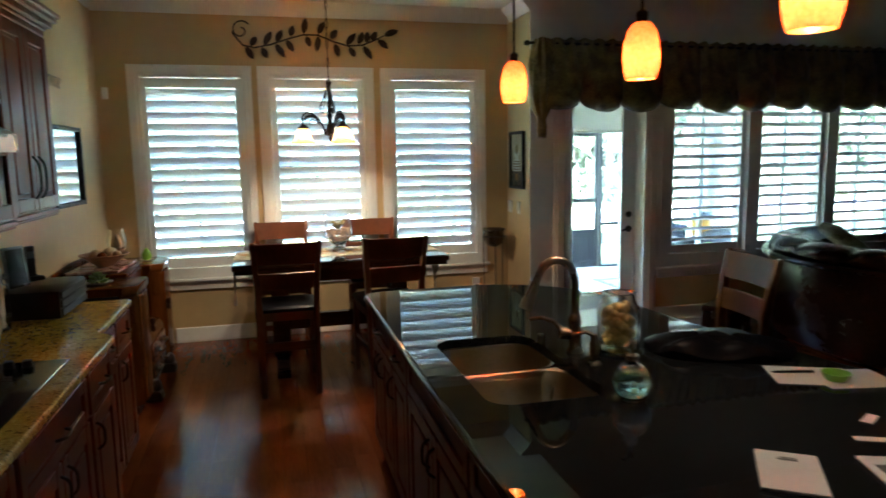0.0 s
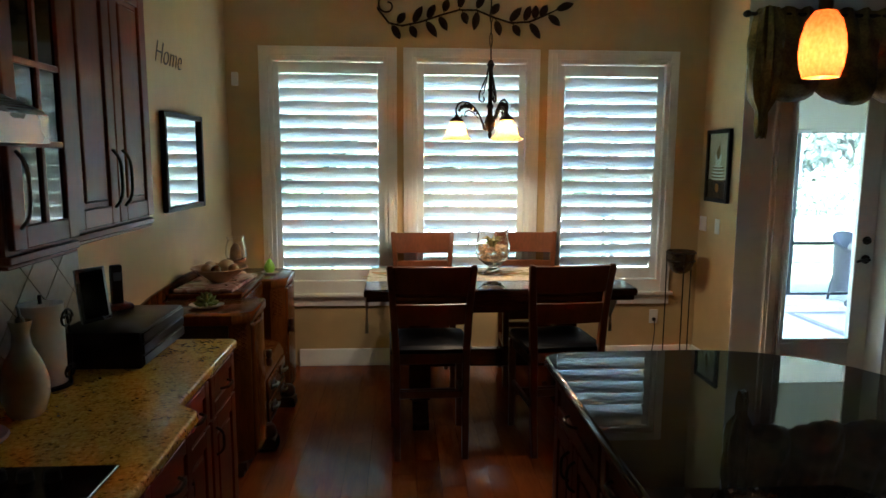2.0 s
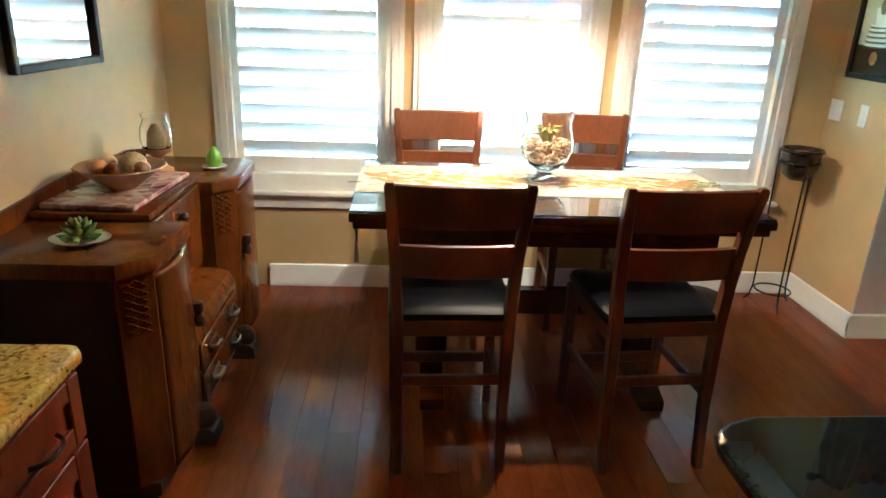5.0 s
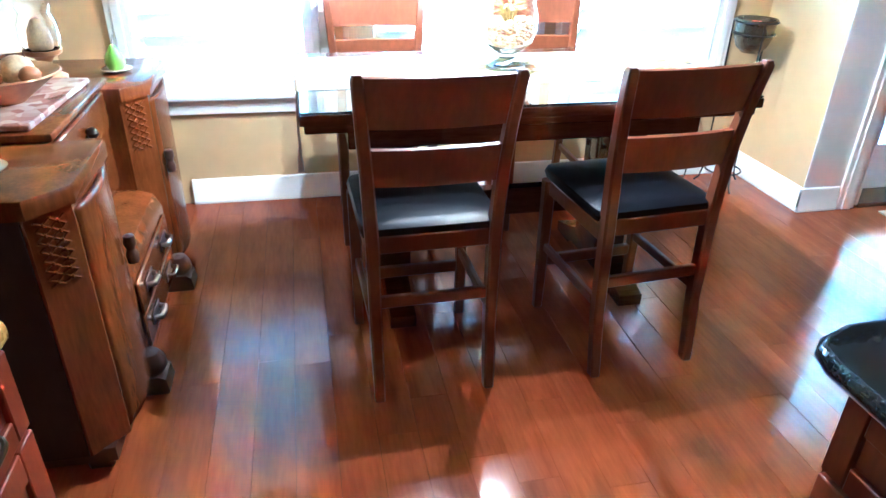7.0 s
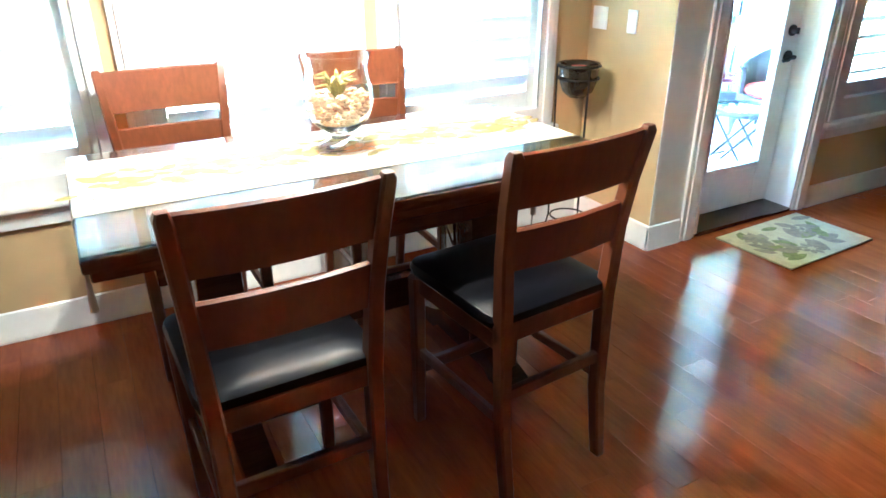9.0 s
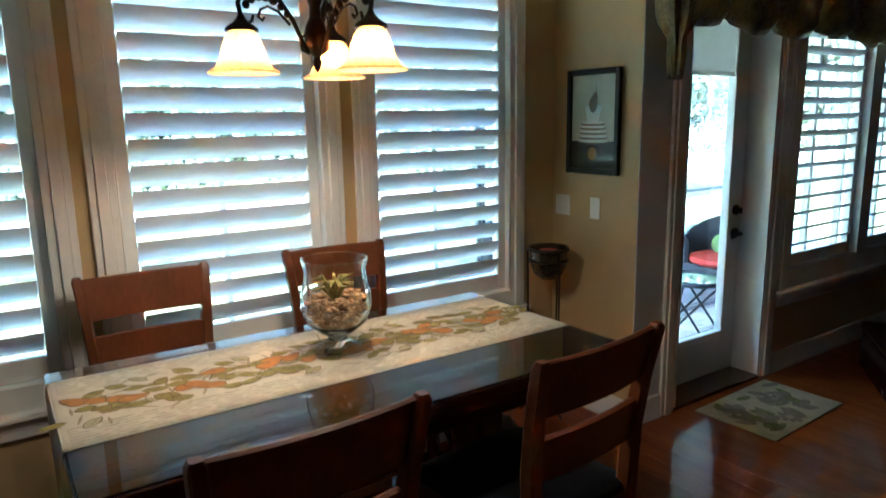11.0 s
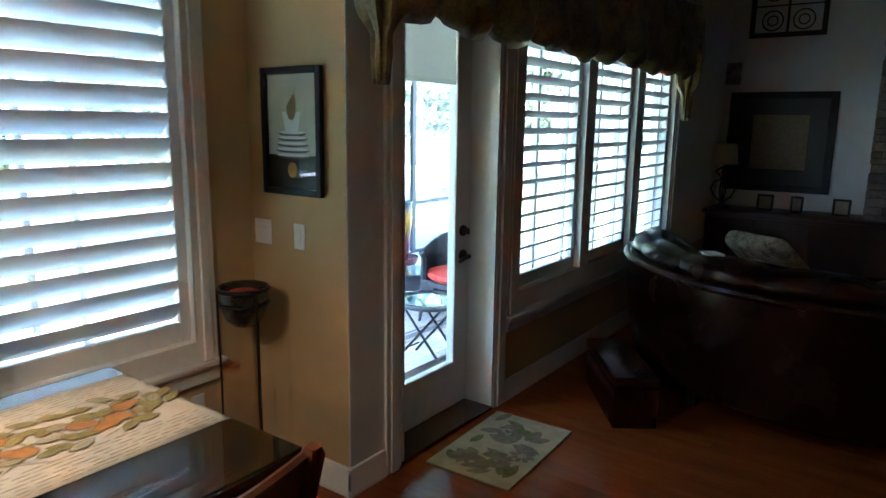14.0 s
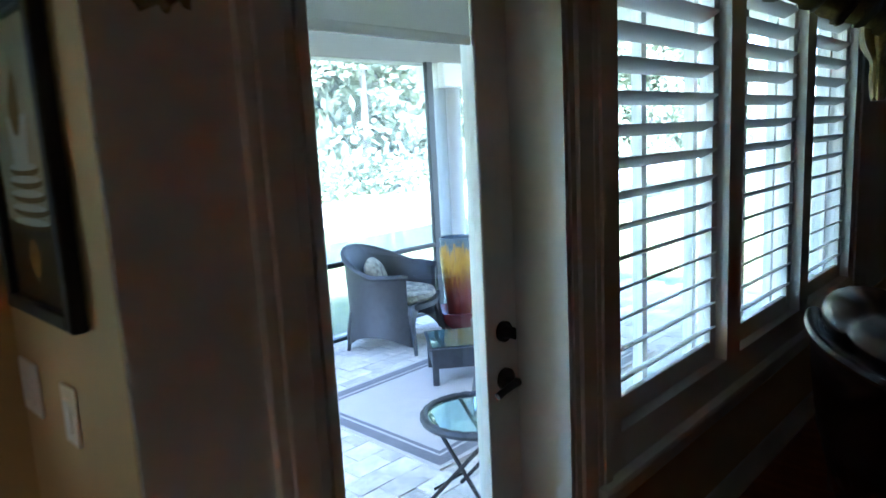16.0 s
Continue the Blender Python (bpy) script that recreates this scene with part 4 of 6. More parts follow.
for cx, cy, dx, dy in ((SX0, SY0, 1, 1), (SX1, SY0, -1, 1), (SX1, SY1, -1, -1), (SX0, SY1, 1, -1)):
    r = .085
    bow = [(cx + dx * (r - r * math.sin(a)), cy + dy * (r - r * math.cos(a))) for a in [k * math.pi / 16 for k in range(9)]]
    prism(bm, [(cx, cy)] + (bow if dx * dy > 0 else bow[::-1]), "z", .8803, .9147)
edge = [(2.22, .5, .8975), (2.22, 2.2, .8975), (2.13, SY0, .8975)] + [(p[0], p[1], .8975) for p in FAR[::-1][:-1]] + [(.69, 4.40, .8975), (.69, .5, .8975)]
tube(bm, edge, .0172, 12)
solid("island_countertop", bm, M_BLACKGRAN, "polished black granite island worktop with a curved end", "worktop")
sk = thing("kitchen_sink", pose((SX0 + SX1) / 2, (SY0 + SY1) / 2, .88), "stainless steel double-bowl sink set under black granite", "sink")
for y0, y1, dep in ((-.375, .01, .20), (.04, .375, .16)):
    bm = bmesh.new()
    rows = []
    for z, o in ((.0, -.012), (-.004, 0), (-dep + .03, .012), (-dep + .006, .03), (-dep, .06), (-dep - .002, .12)):
        r = []
        q = .085 - o * .3
        for cx, cy, a0 in ((.20 - o - q, y1 - o - q, 0), (-.20 + o + q, y1 - o - q, 90), (-.20 + o + q, y0 + o + q, 180), (.20 - o - q, y0 + o + q, 270)):
            r += [(px, py, z) for px, py in arc(cx, cy, q, a0, a0 + 90, 8)]
        rows.append(r)
    vs = quads(bm, rows, closed=True)
    bm.faces.new(vs[-1])
    part("basin", bm, M_SINK, sk)
part("divider", bx(bmesh.new(), -.20, .20, .008, .043, -.03, -.004, .008, 2), M_SINK, sk)
for cy, dep in ((-.18, .2), (.20, .16)):
    part("drain", lathe(bmesh.new(), [(.045, -dep), (.045, -dep + .004), (.02, -dep + .003), (0, -dep + .002)], 24, (0, cy, 0)), M_NICKEL, sk, "round drain strainer")
fc = thing("kitchen_tap", pose(1.30, 3.06, .915), "bronze gooseneck kitchen tap with side lever beside the sink", "tap")
part("body", lathe(bmesh.new(), [(.032, 0), (.032, .008), (.024, .02), (.022, .10), (.026, .11), (.026, .13), (.017, .15), (0, .15)], 24), M_NICKEL, fc)
pts = [(0, 0, .14), (0, 0, .265)] + [(-.078 + .078 * math.cos(a), -.0, .265 + .095 * math.sin(a)) for a in [k * math.pi / 14 for k in range(1, 13)]]
pts += [(-.163, 0, .275)]
part("spout", tube(bmesh.new(), pts, .0155, 14), M_NICKEL, fc)
part("spray_head", tube(bmesh.new(), [(-.161, 0, .282), (-.172, 0, .25), (-.192, 0, .205), (-.20, 0, .182)], [.018, .020, .024, .026], 16), M_NICKEL, fc)
part("valve", tube(bmesh.new(), [(-.015, .0, .075), (-.055, .012, .075), (-.062, .014, .075)], [.024, .024, .018], 18), M_NICKEL, fc, "side valve housing")
part("lever", tube(bmesh.new(), [(-.05, .012, .09), (-.07, .03, .115), (-.11, .06, .128), (-.15, .085, .12)], [.011, .009, .007, .008], 10), M_NICKEL, fc)
sp = thing("soap_dispenser", pose(1.30, 2.90, .915), "bronze built-in soap pump by the tap", "dispenser")
part("pump", lathe(bmesh.new(), [(.026, 0), (.026, .008), (.019, .014), (.019, .075), (.014, .085), (.010, .11), (0, .112)], 20), M_NICKEL, sp)
part("nozzle", tube(bmesh.new(), [(0, 0, .105), (-.03, .01, .118), (-.075, .03, .105)], [.008, .007, .005], 8), M_NICKEL, sp)

jar = thing("storage_jar", pose(1.46, 3.02, .915), "large glass jar full of copper-coloured scourers", "jar")
part("glass", lathe(bmesh.new(), [(.0, .004), (.07, .004), (.079, .012), (.079, .17), (.062, .20), (.06, .225), (.066, .23), (.055, .23), (.055, .20), (.073, .168), (.073, .014), (.0, .012)], 30), M_GLASS, jar)
bm = bmesh.new()
rng = random.Random(4)
for k in range(64):
    a, q = k * 2.4, .046 * math.sqrt(rng.random())
    ball(bm, (q * math.cos(a), q * math.sin(a), .034 + k * .0022), rng.uniform(.016, .025), n=6)
part("filling", bm, M_GOLD, jar, "copper-coloured filling")
sb = thing("hand_soap_bottle", pose(1.245, 2.545, .915), "round clear soap bottle with teal soap and pump", "soap bottle")
part("bottle", lathe(bmesh.new(), [(.0, .0), (.03, .0), (.05, .02), (.058, .05), (.054, .08), (.035, .105), (.018, .115), (.018, .125), (0, .125)], 28), M_GLASS, sb, "clear round glass bottle")
part("soap", lathe(bmesh.new(), [(0, .005), (.028, .005), (.046, .022), (.0535, .05), (.052, .062), (0, .062)], 28), M_TEAL, sb, "teal liquid soap")
part("pump", lathe(bmesh.new(), [(.02, .125), (.02, .14), (.006, .145), (.006, .175), (.012, .177), (.012, .187), (0, .188)], 16), M_NICKEL, sb)
part("nozzle", tube(bmesh.new(), [(0, 0, .18), (-.03, -.02, .183), (-.045, -.03, .175)], .004, 8), M_NICKEL, sb)
rng = random.Random(7)
for x, yy, rz, w, h in ((1.92, 2.56, -25, .26, .19), (2.02, 2.50, -12, .24, .18), (1.79, 2.21, 30, .075, .03), (1.68, 2.10, -25, .085, .028)):
    solid("loose_paper", bx(bmesh.new(), -w / 2, w / 2, -h / 2, h / 2, 0, .0012), M_PAPER, "white printed sheet lying on the island", "paper", "papers on the island", m=pose(x, yy, .9165 + rng.random() * .0008, 0, 0, rz))
solid("pen", tube(bmesh.new(), [(-.07, 0, 0), (.05, 0, 0), (.07, 0, 0)], [.0045, .0045, .002], 8), M_BLACK, "dark pen lying on a paper", "pen", m=pose(1.88, 2.60, .9235, 0, 0, 165))
solid("green_dish", lathe(bmesh.new(), [(.0, 0), (.03, 0), (.045, .025), (.042, .025), (.028, .005), (0, .005)], 20), M_LIME, "small lime green dish on the papers", "dish", m=pose(1.96, 2.50, .919))
pad = thing("note_pad", pose(1.34, 2.0, .9165, 0, 0, -35), "white note pad with a dark print on the island", "note pad")
part("paper_block", bx(bmesh.new(), -.07, .07, -.105, .105, 0, .008, .001), M_PAPER, pad)
part("print", bx(bmesh.new(), -.022, .022, .055, .064, .0084, .0088), M_BLACK, pad, "dark bar of illegible print")
part("print", bx(bmesh.new(), -.014, .022, .068, .073, .0084, .0088), M_BLACK, pad, "dark bar of illegible print")
mg = thing("magazine", pose(1.60, 1.87, .9165, 0, 0, -20), "pale magazine lying on the island", "magazine")
part("pages", bx(bmesh.new(), -.10, .10, -.13, .13, 0, .006, .001), M_PAPER, mg)
part("cover_print", bx(bmesh.new(), -.08, .06, -.05, .08, .0064, .0068), M_WICKER, mg, "grey-blue printed area")
bm = bmesh.new()
rows = []
rng = random.Random(11)
for z, s in ((0, 1.0), (.018, 1.04), (.04, .93), (.06, .65), (.068, .3)):
    rows.append([(.25 * s * math.cos(a) * (1 + .12 * math.sin(3 * a + z * 30)), .13 * s * math.sin(a) * (1 + .1 * math.cos(2 * a)), z + .012 * math.sin(5 * a) * (z > 0)) for a in [k * math.tau / 28 for k in range(28)]])
vs = quads(bm, rows, closed=True)
bm.faces.new(vs[-1]), bm.faces.new(vs[0][::-1])
solid("soft_bag", bm, M_BLACKLEATHER, "slumped black leather bag on the island", "bag", m=pose(1.79, 2.88, .916, 0, 0, -28))
solid("folded_cloth", ball(bmesh.new(), (0, 0, .018), .10, .06, .02, 10), M_BLUE, "crumpled blue cloth beside the black bag", "cloth", m=pose(1.96, 3.06, .914, 0, 0, -30))


def pendant(m):
    th = thing("pendant_lamp", m, "lit amber glass pendant lamp on a thin rod", "pendant lamp", "pendants over the island")
    part("shade", lathe(bmesh.new(), [(.012, .195), (.03, .19), (.048, .165), (.060, .12), (.064, .075), (.060, .035), (.050, .0), (.046, .0), (.056, .036), (.060, .075), (.056, .12), (.044, .162), (.012, .185)], 28), M_AMBER, th, "barrel-shaped amber glass shade")
    part("bulb", ball(bmesh.new(), (0, 0, .11), .026), M_BULB, th)
    part("socket", lathe(bmesh.new(), [(.02, .185), (.02, .225), (.008, .235), (0, .235)], 16), M_BRONZE, th)
    part("rod", tube(bmesh.new(), [(0, 0, .23), (0, 0, ZC - 1.92 - .025)], .005, 8), M_BRONZE, th)
    part("canopy", lathe(bmesh.new(), [(.0, ZC - 1.92 - .03), (.03, ZC - 1.92 - .03), (.055, ZC - 1.92 - .012), (.06, ZC - 1.92 - .002), (0, ZC - 1.92 - .002)], 24), M_BRONZE, th)
    return th


p0 = pendant(pose(1.37, 3.90, 1.92))
for x, yy in ((1.48, 2.93), (1.36, 2.03)):
    copy_thing(p0, pose(x, yy, 1.92))
for x, yy in ((1.37, 3.90), (1.48, 2.93), (1.36, 2.03)):
    ld = bpy.data.lights.new("pendant_bulb", "POINT")
    ld.energy, ld.color, ld.shadow_soft_size = 0.22, (1, .68, .38), .02
    new("pendant_bulb", ld).location = (x, yy, 1.985)
# the stool at the island's far side is one of the counter chairs
st = copy_thing(first, pose(2.72, 3.92, 0, 0, 0, 84))
# ---- things in the nook ----
# table runner with printed pears and leaves
rn = thing("table_runner", pose(.72, 6.35, TZ + .001), "cream linen table runner printed with pears and leaves", "table runner")
bm = bmesh.new()
HW, HL = .255, .815
prof = [(-HL - .015, -.30), (-HL - .013, -.12), (-HL - .010, -.02), (-HL - .004, -.002), (-HL + .02, .0012)] + [(-HL + .02 + (2 * HL - .04) * k / 20, .0012) for k in range(1, 20)] + [(HL - .02, .0012), (HL + .004, -.002), (HL + .010, -.02), (HL + .013, -.12), (HL + .015, -.30)]
rows = []
for x, z in prof:
    w = HW if z > -.05 else HW * max(.04, 1 + (z + .05) / .26)
    rows.append([(x + .004 * math.sin(9 * v + x) * (z < -.05), v * w, z) for v in [-1 + k / 4 for k in range(9)]])
quads(bm, rows)
cloth = part("cloth", bm, M_CREAMCLOTH, rn)
cloth.modifiers.new("thick", "SOLIDIFY").thickness = .0015
rng = random.Random(21)


def printed_leaf(bm, x, y, z, length, width, ang):
    pts = []
    for k in range(7):
        u = k / 6
        pts.append((u * length, width * math.sin(math.pi * u) ** .8))
    for k in range(5, 0, -1):
        u = k / 6
        pts.append((u * length, -width * math.sin(math.pi * u) ** .8))
    c, s = math.cos(ang), math.sin(ang)
    bm.faces.new([bm.verts.new((x + c * p - s * q, y + s * p + c * q, z)) for p, q in pts])


sprigs, outline = bmesh.new(), bmesh.new()


def printed_pear(bm, x, y, z, size, ang):
    c, s = math.cos(ang), math.sin(ang)
    pts = []
    for j in range(16):
        a = j * math.tau / 16
        p, q = size * math.cos(a) * (1 + .22 * math.cos(a)), size * .62 * math.sin(a) * (1 - .35 * max(0, math.cos(a)))
        pts.append((x + c * p - s * q, y + s * p + c * q, z))
    bm.faces.new([bm.verts.new(p) for p in pts])


zz = .0022
for k in range(150):
    x = -.785 + 1.56 * k / 149 + rng.uniform(-.012, .012)
    y = (-.088, .045, -.020, .090, -.055, .012)[k % 6] + rng.uniform(-.014, .014)
    ang = rng.uniform(-.9, .9) + (math.pi if k % 3 == 0 else 0)
    if k % 25 in (3, 7, 11, 14):
        y *= .55
        size = rng.uniform(.036, .043)
        printed_pear(outline, x, y, zz, size * 1.10, ang)
        fruit = bmesh.new()
        printed_pear(fruit, x, y, zz + .000014, size, ang)
        part("pear_print", fruit, M_ORANGE, rn, "ochre printed pear")
    else:
        length, width = rng.uniform(.06, .085), rng.uniform(.015, .022)
        printed_leaf(outline, x, y, zz, length, width, ang)
        c, s = math.cos(ang), math.sin(ang)
        leaf_shape = bmesh.new()
        printed_leaf(leaf_shape, x + .004 * c, y + .004 * s, zz + .000014, length - .008, width - .003, ang)
        part("leaf_print", leaf_shape, M_PEWTERPRINT if k % 5 == 1 else M_OLIVE, rn)
        printed_leaf(outline, x + .008 * c, y + .008 * s, zz + .000022, length * .75, .0012, ang)
    zz += .00002
for k in range(110):
    printed_leaf(sprigs, rng.uniform(-.78, .74), rng.uniform(-.125, .125), .0019 + .000002 * k, rng.uniform(.05, .11), .0045, rng.uniform(-3, 3))
part("outline_print", outline, M_LINE, rn, "brown printed outlines")
part("sprig_print", sprigs, M_TAUPE, rn, "taupe printed sprigs")
for sx in (-1, 1):
    tas = part("tassel", lathe(bmesh.new(), [(0, -.295), (.006, -.30), (.009, -.315), (.006, -.325), (.011, -.345), (.013, -.40), (0, -.40)], 12, (sx * (HL + .016), 0, 0)), M_CREAMCLOTH, rn, "cream thread tassel")
bm = bmesh.new()
for yy in (-.238, -.222, -.205, -.188, -.170, -.152, -.135, .135, .152, .170, .188, .205, .222, .238):
    x = -.80
    while x < .79:
        L = rng.uniform(.02, .07)
        bx(bm, x, min(x + L, .79), yy - .0012, yy + .0012, .0016, .0022)
        x += L + rng.uniform(.006, .03)
part("script_lines", bm, M_TAUPE, rn, "faint illegible printed script lines")

# hurricane vase
hv = thing("hurricane_vase", pose(.735, 6.365, TZ + .004) @ Matrix.Scale(1.08, 4), "footed clear glass vase filled with shells and a dried plant", "vase")
part("glass", lathe(bmesh.new(), [(0, .0), (.07, .0), (.072, .008), (.05, .018), (.030, .032), (.030, .045), (.055, .058), (.092, .09), (.108, .135), (.106, .18), (.095, .22), (.092, .25), (.102, .285), (.098, .285), (.088, .25), (.091, .22), (.101, .18), (.103, .135), (.088, .094), (.05, .064), (.0, .058)], 40), M_GLASS, hv)
bm = bmesh.new()
for k in range(330):
    a, q = rng.uniform(0, math.tau), rng.random() ** .33
    z = rng.uniform(.072, .172)
    R = min(.044 + (z - .068) * .95, .091)
    ball(bm, (R * q * math.cos(a), R * q * math.sin(a), z), rng.uniform(.007, .013), rng.uniform(.006, .011), rng.uniform(.004, .008), n=4)
part("shells", bm, M_SHELL, hv, "tan shells and pebbles")
bm = bmesh.new()
for k in range(26):
    a = k * 2.4
    rr, hh = rng.uniform(.035, .08), rng.uniform(.06, .115)
    p = [(0, 0, .15), (.5 * rr * math.cos(a), .5 * rr * math.sin(a), .15 + hh * .7), (rr * math.cos(a), rr * math.sin(a), .15 + hh * rng.uniform(.5, 1))]
    tube(bm, p, [.005, .006, .0015], 5)
part("air_plant", bm, M_OLIVE, hv, "dried olive air plant")

# chandelier
CX, CY = .70, 6.34
cl = thing("chandelier", pose(CX, CY, 1.80), "dark iron scroll chandelier with three lit bell shades", "chandelier")
part("stem", lathe(bmesh.new(), [(.0, .0), (.008, .01), (.014, .03), (.010, .045), (.022, .06), (.034, .085), (.036, .11), (.028, .14), (.018, .16), (.016, .19), (.024, .21), (.016, .23), (.014, .30), (.020, .315), (.013, .33), (.012, .44), (.018, .455), (.026, .475), (.012, .50), (.0, .51)], 20), M_BRONZE, cl)
for wa in (51.4, -68.6, 171.4):
    ca, sa = math.cos(radians(wa)), math.sin(radians(wa))

    def P(r, z):
        return (r * .84 * ca, r * .84 * sa, z)
    arm = bmesh.new()
    outer = [(.035, .06), (.055, .10), (.08, .15), (.12, .20), (.17, .235), (.215, .24), (.25, .222), (.265, .19), (.258, .155), (.24, .135), (.222, .142), (.216, .16)]
    tube(arm, [P(*q) for q in outer], [.007] * 9 + [.006, .005, .004], 8)
    inner = [(.03, .11), (.058, .10), (.052, .065), (.03, .055), (.026, .075)]
    tube(arm, [P(*q) for q in inner], .005, 6)
    tube(arm, [P(*q) for q in [(.09, .135), (.13, .172), (.165, .185), (.19, .175), (.20, .155), (.185, .145), (.178, .155)]], .0045, 6)
    arm_ob = part("arm", arm, M_BRONZE, cl, "curled iron arm")
    leafm = bmesh.new()
    for r, z, s in ((.10, .165, .014), (.12, .185, .016), (.145, .202, .019), (.17, .212, .021), (.195, .214, .021), (.22, .205, .02), (.238, .187, .017)):
        ball(leafm, P(r, z), s * .7, s * .7, s * .75, n=5)
    part("leaf_ornament", leafm, M_BRONZE, arm_ob, "cast leaf ornament")
    up = bmesh.new()
    tube(up, [P(*q) for q in [(.015, .46), (.03, .40), (.06, .34), (.085, .29), (.085, .25), (.062, .235), (.045, .25), (.052, .272)]], .0055, 7)
    tube(up, [P(*q) for q in [(.015, .46), (.028, .38), (.045, .33), (.048, .30), (.062, .285), (.066, .30)]], .004, 6)
    part("scroll", up, M_BRONZE, cl, "upper iron scroll")
    R = .258
    sh = bmesh.new()
    pr = [(.022, .118), (.036, .112), (.050, .092), (.060, .065), (.068, .035), (.082, .012), (.104, -.002), (.100, -.006), (.078, .008), (.063, .033), (.055, .064), (.046, .088), (.033, .106), (.022, .110)]
    lathe(sh, pr, 30, P(R, 0))
    shade = part("shade", sh, M_SHADE, cl, "amber alabaster bell shade")
    part("holder", lathe(bmesh.new(), [(.008, .16), (.012, .15), (.02, .14), (.045, .122), (.048, .112), (.040, .114), (0, .125)], 20, P(R, 0)), M_BRONZE, cl)
    part("bulb", ball(bmesh.new(), P(R, .078), .02, .02, .028, 10), M_BULB, shade)
    ld = bpy.data.lights.new("chandelier_bulb", "POINT")
    ld.energy, ld.color, ld.shadow_soft_size = 0.37, (1, .74, .45), .02
    q = P(R, .036)
    new("chandelier_bulb", ld).location = (CX + q[0], CY + q[1], 1.80 + q[2])
bm = bmesh.new()
for k in range(9):
    z = .52 + k * .075
    pts = [(.010 * math.cos(a) * (1 if k % 2 else 0), .010 * math.cos(a) * (0 if k % 2 else 1), z + .034 + .043 * math.sin(a)) for a in [j * math.tau / 12 for j in range(13)]]
    tube(bm, pts, .0028, 6, caps=False)
tube(bm, [(.004, 0, .51), (-.004, .003, .8), (.003, 0, ZC - 1.80 - .01)], .0022, 6)
part("chain", bm, M_BRONZE, cl, "dark hanging chain with cord")
part("canopy", lathe(bmesh.new(), [(0, ZC - 1.80 - .04), (.02, ZC - 1.80 - .04), (.055, ZC - 1.80 - .012), (.06, ZC - 1.80 - .002), (0, ZC - 1.80 - .002)], 24), M_BRONZE, cl)

# iron vine over the windows
vn = thing("wall_vine", pose(.65, YN - .012, 2.75), "dark metal leafy vine ornament hung on the wall", "wall ornament")
bm = bmesh.new()
stem = [(-.70 + .09 * (1 - k / 26) * math.cos(math.pi * .2 + k * .36) + .07, -.006, .075 + .09 * (1 - k / 26) * math.sin(math.pi * .2 + k * .36)) for k in range(20, -1, -1)]
main = [(-.70, -.006, .045), (-.62, -.006, -.055), (-.52, -.006, -.075), (-.38, -.006, -.045), (-.22, -.006, .01), (-.08, -.006, .05), (.05, -.006, .05), (.18, -.006, .0), (.32, -.006, -.04), (.46, -.006, -.03), (.58, -.006, .02), (.70, -.006, .075)]
tube(bm, stem, .007, 7)
tube(bm, [(-.705, -.006, .06)] + main, [.008] * 12 + [.004], 8)
part("stem", bm, M_BRONZE, vn)
for k, (x, z, a, up) in enumerate([(-.56, -.07, 55, 1), (-.60, -.06, -60, 1), (-.44, -.06, 60, 1), (-.46, -.06, -65, 1), (-.33, -.03, 62, 1), (-.34, -.03, -55, 1), (-.20, .02, 75, 1), (-.24, .01, -60, 1), (-.08, .05, 80, 1), (-.06, .05, -70, 1), (.05, .05, 65, 1), (.06, .05, -100, 1), (.16, .01, 55, 1), (.20, -.01, -75, 1), (.30, -.04, 50, 1), (.33, -.04, -60, 1), (.42, -.035, 70, 1), (.46, -.03, -55, 1), (.54, .0, 60, 1), (.60, .03, -40, 1), (.66, .06, 20, 1), (.50, -.02, 85, 1)]):
    bm = bmesh.new()
    L = .095 + .02 * ((k * 7) % 3)
    rows = []
    for j in range(6):
        u = j / 5
        w = .030 * math.sin(math.pi * (.12 + .88 * u)) ** .8 * (1 if j < 5 else .02)
        rows.append([(.02 + u * L, -.004 - .012 * math.sin(math.pi * u), 0 - w), (.02 + u * L, -.012 - .014 * math.sin(math.pi * u), 0), (.02 + u * L, -.004 - .012 * math.sin(math.pi * u), w), (.02 + u * L, -.002, 0)])
    quads(bm, rows, closed=True)
    tube(bm, [(0, -.005, 0), (.025, -.008, 0)], .004, 5)
    bmesh.ops.rotate(bm, cent=(0, 0, 0), matrix=Euler((0, radians(-a), 0)).to_matrix(), verts=bm.verts)
    bmesh.ops.translate(bm, vec=(x, 0, z), verts=bm.verts)
    part("leaf", bm, M_BRONZE, vn)

# script decal, mirror, picture, plates
cu = bpy.data.curves.new("home_text", "FONT")
cu.body, cu.size, cu.extrude, cu.shear, cu.align_x, cu.offset = "Home", .18, .0012, .45, "LEFT", -.0035
tmp = new("home_tmp", cu)
bpy.context.view_layer.update()
me = bpy.data.meshes.new_from_object(tmp.evaluated_get(bpy.context.evaluated_depsgraph_get()))
bpy.data.objects.remove(tmp)
me.materials.clear()
me.materials.append(M_BRONZE)
ob = new("wall_lettering", me)
ob.matrix_world = pose(XL + .003, 5.74, 2.19, 90, 0, 90)
tagged(ob, "dark script word Home stuck on the tan wall", "lettering")


def framed(name, m, w, h, fw, depth, frame_mat, label, category):
    """A frame in the local xz plane, its face towards -y."""
    th = thing(name, m, label, category)
    bm = bmesh.new()
    for a, b, c, d in ((-w / 2, -w / 2 + fw, -h / 2, h / 2), (w / 2 - fw, w / 2, -h / 2, h / 2)):
        bx(bm, a, b, -depth, 0, c, d, .004)
    for c, d in ((-h / 2, -h / 2 + fw), (h / 2 - fw, h / 2)):
        bx(bm, -w / 2 + fw, w / 2 - fw, -depth + .0005, 0, c, d, .004)
    part("frame", bm, frame_mat, th)
    return th


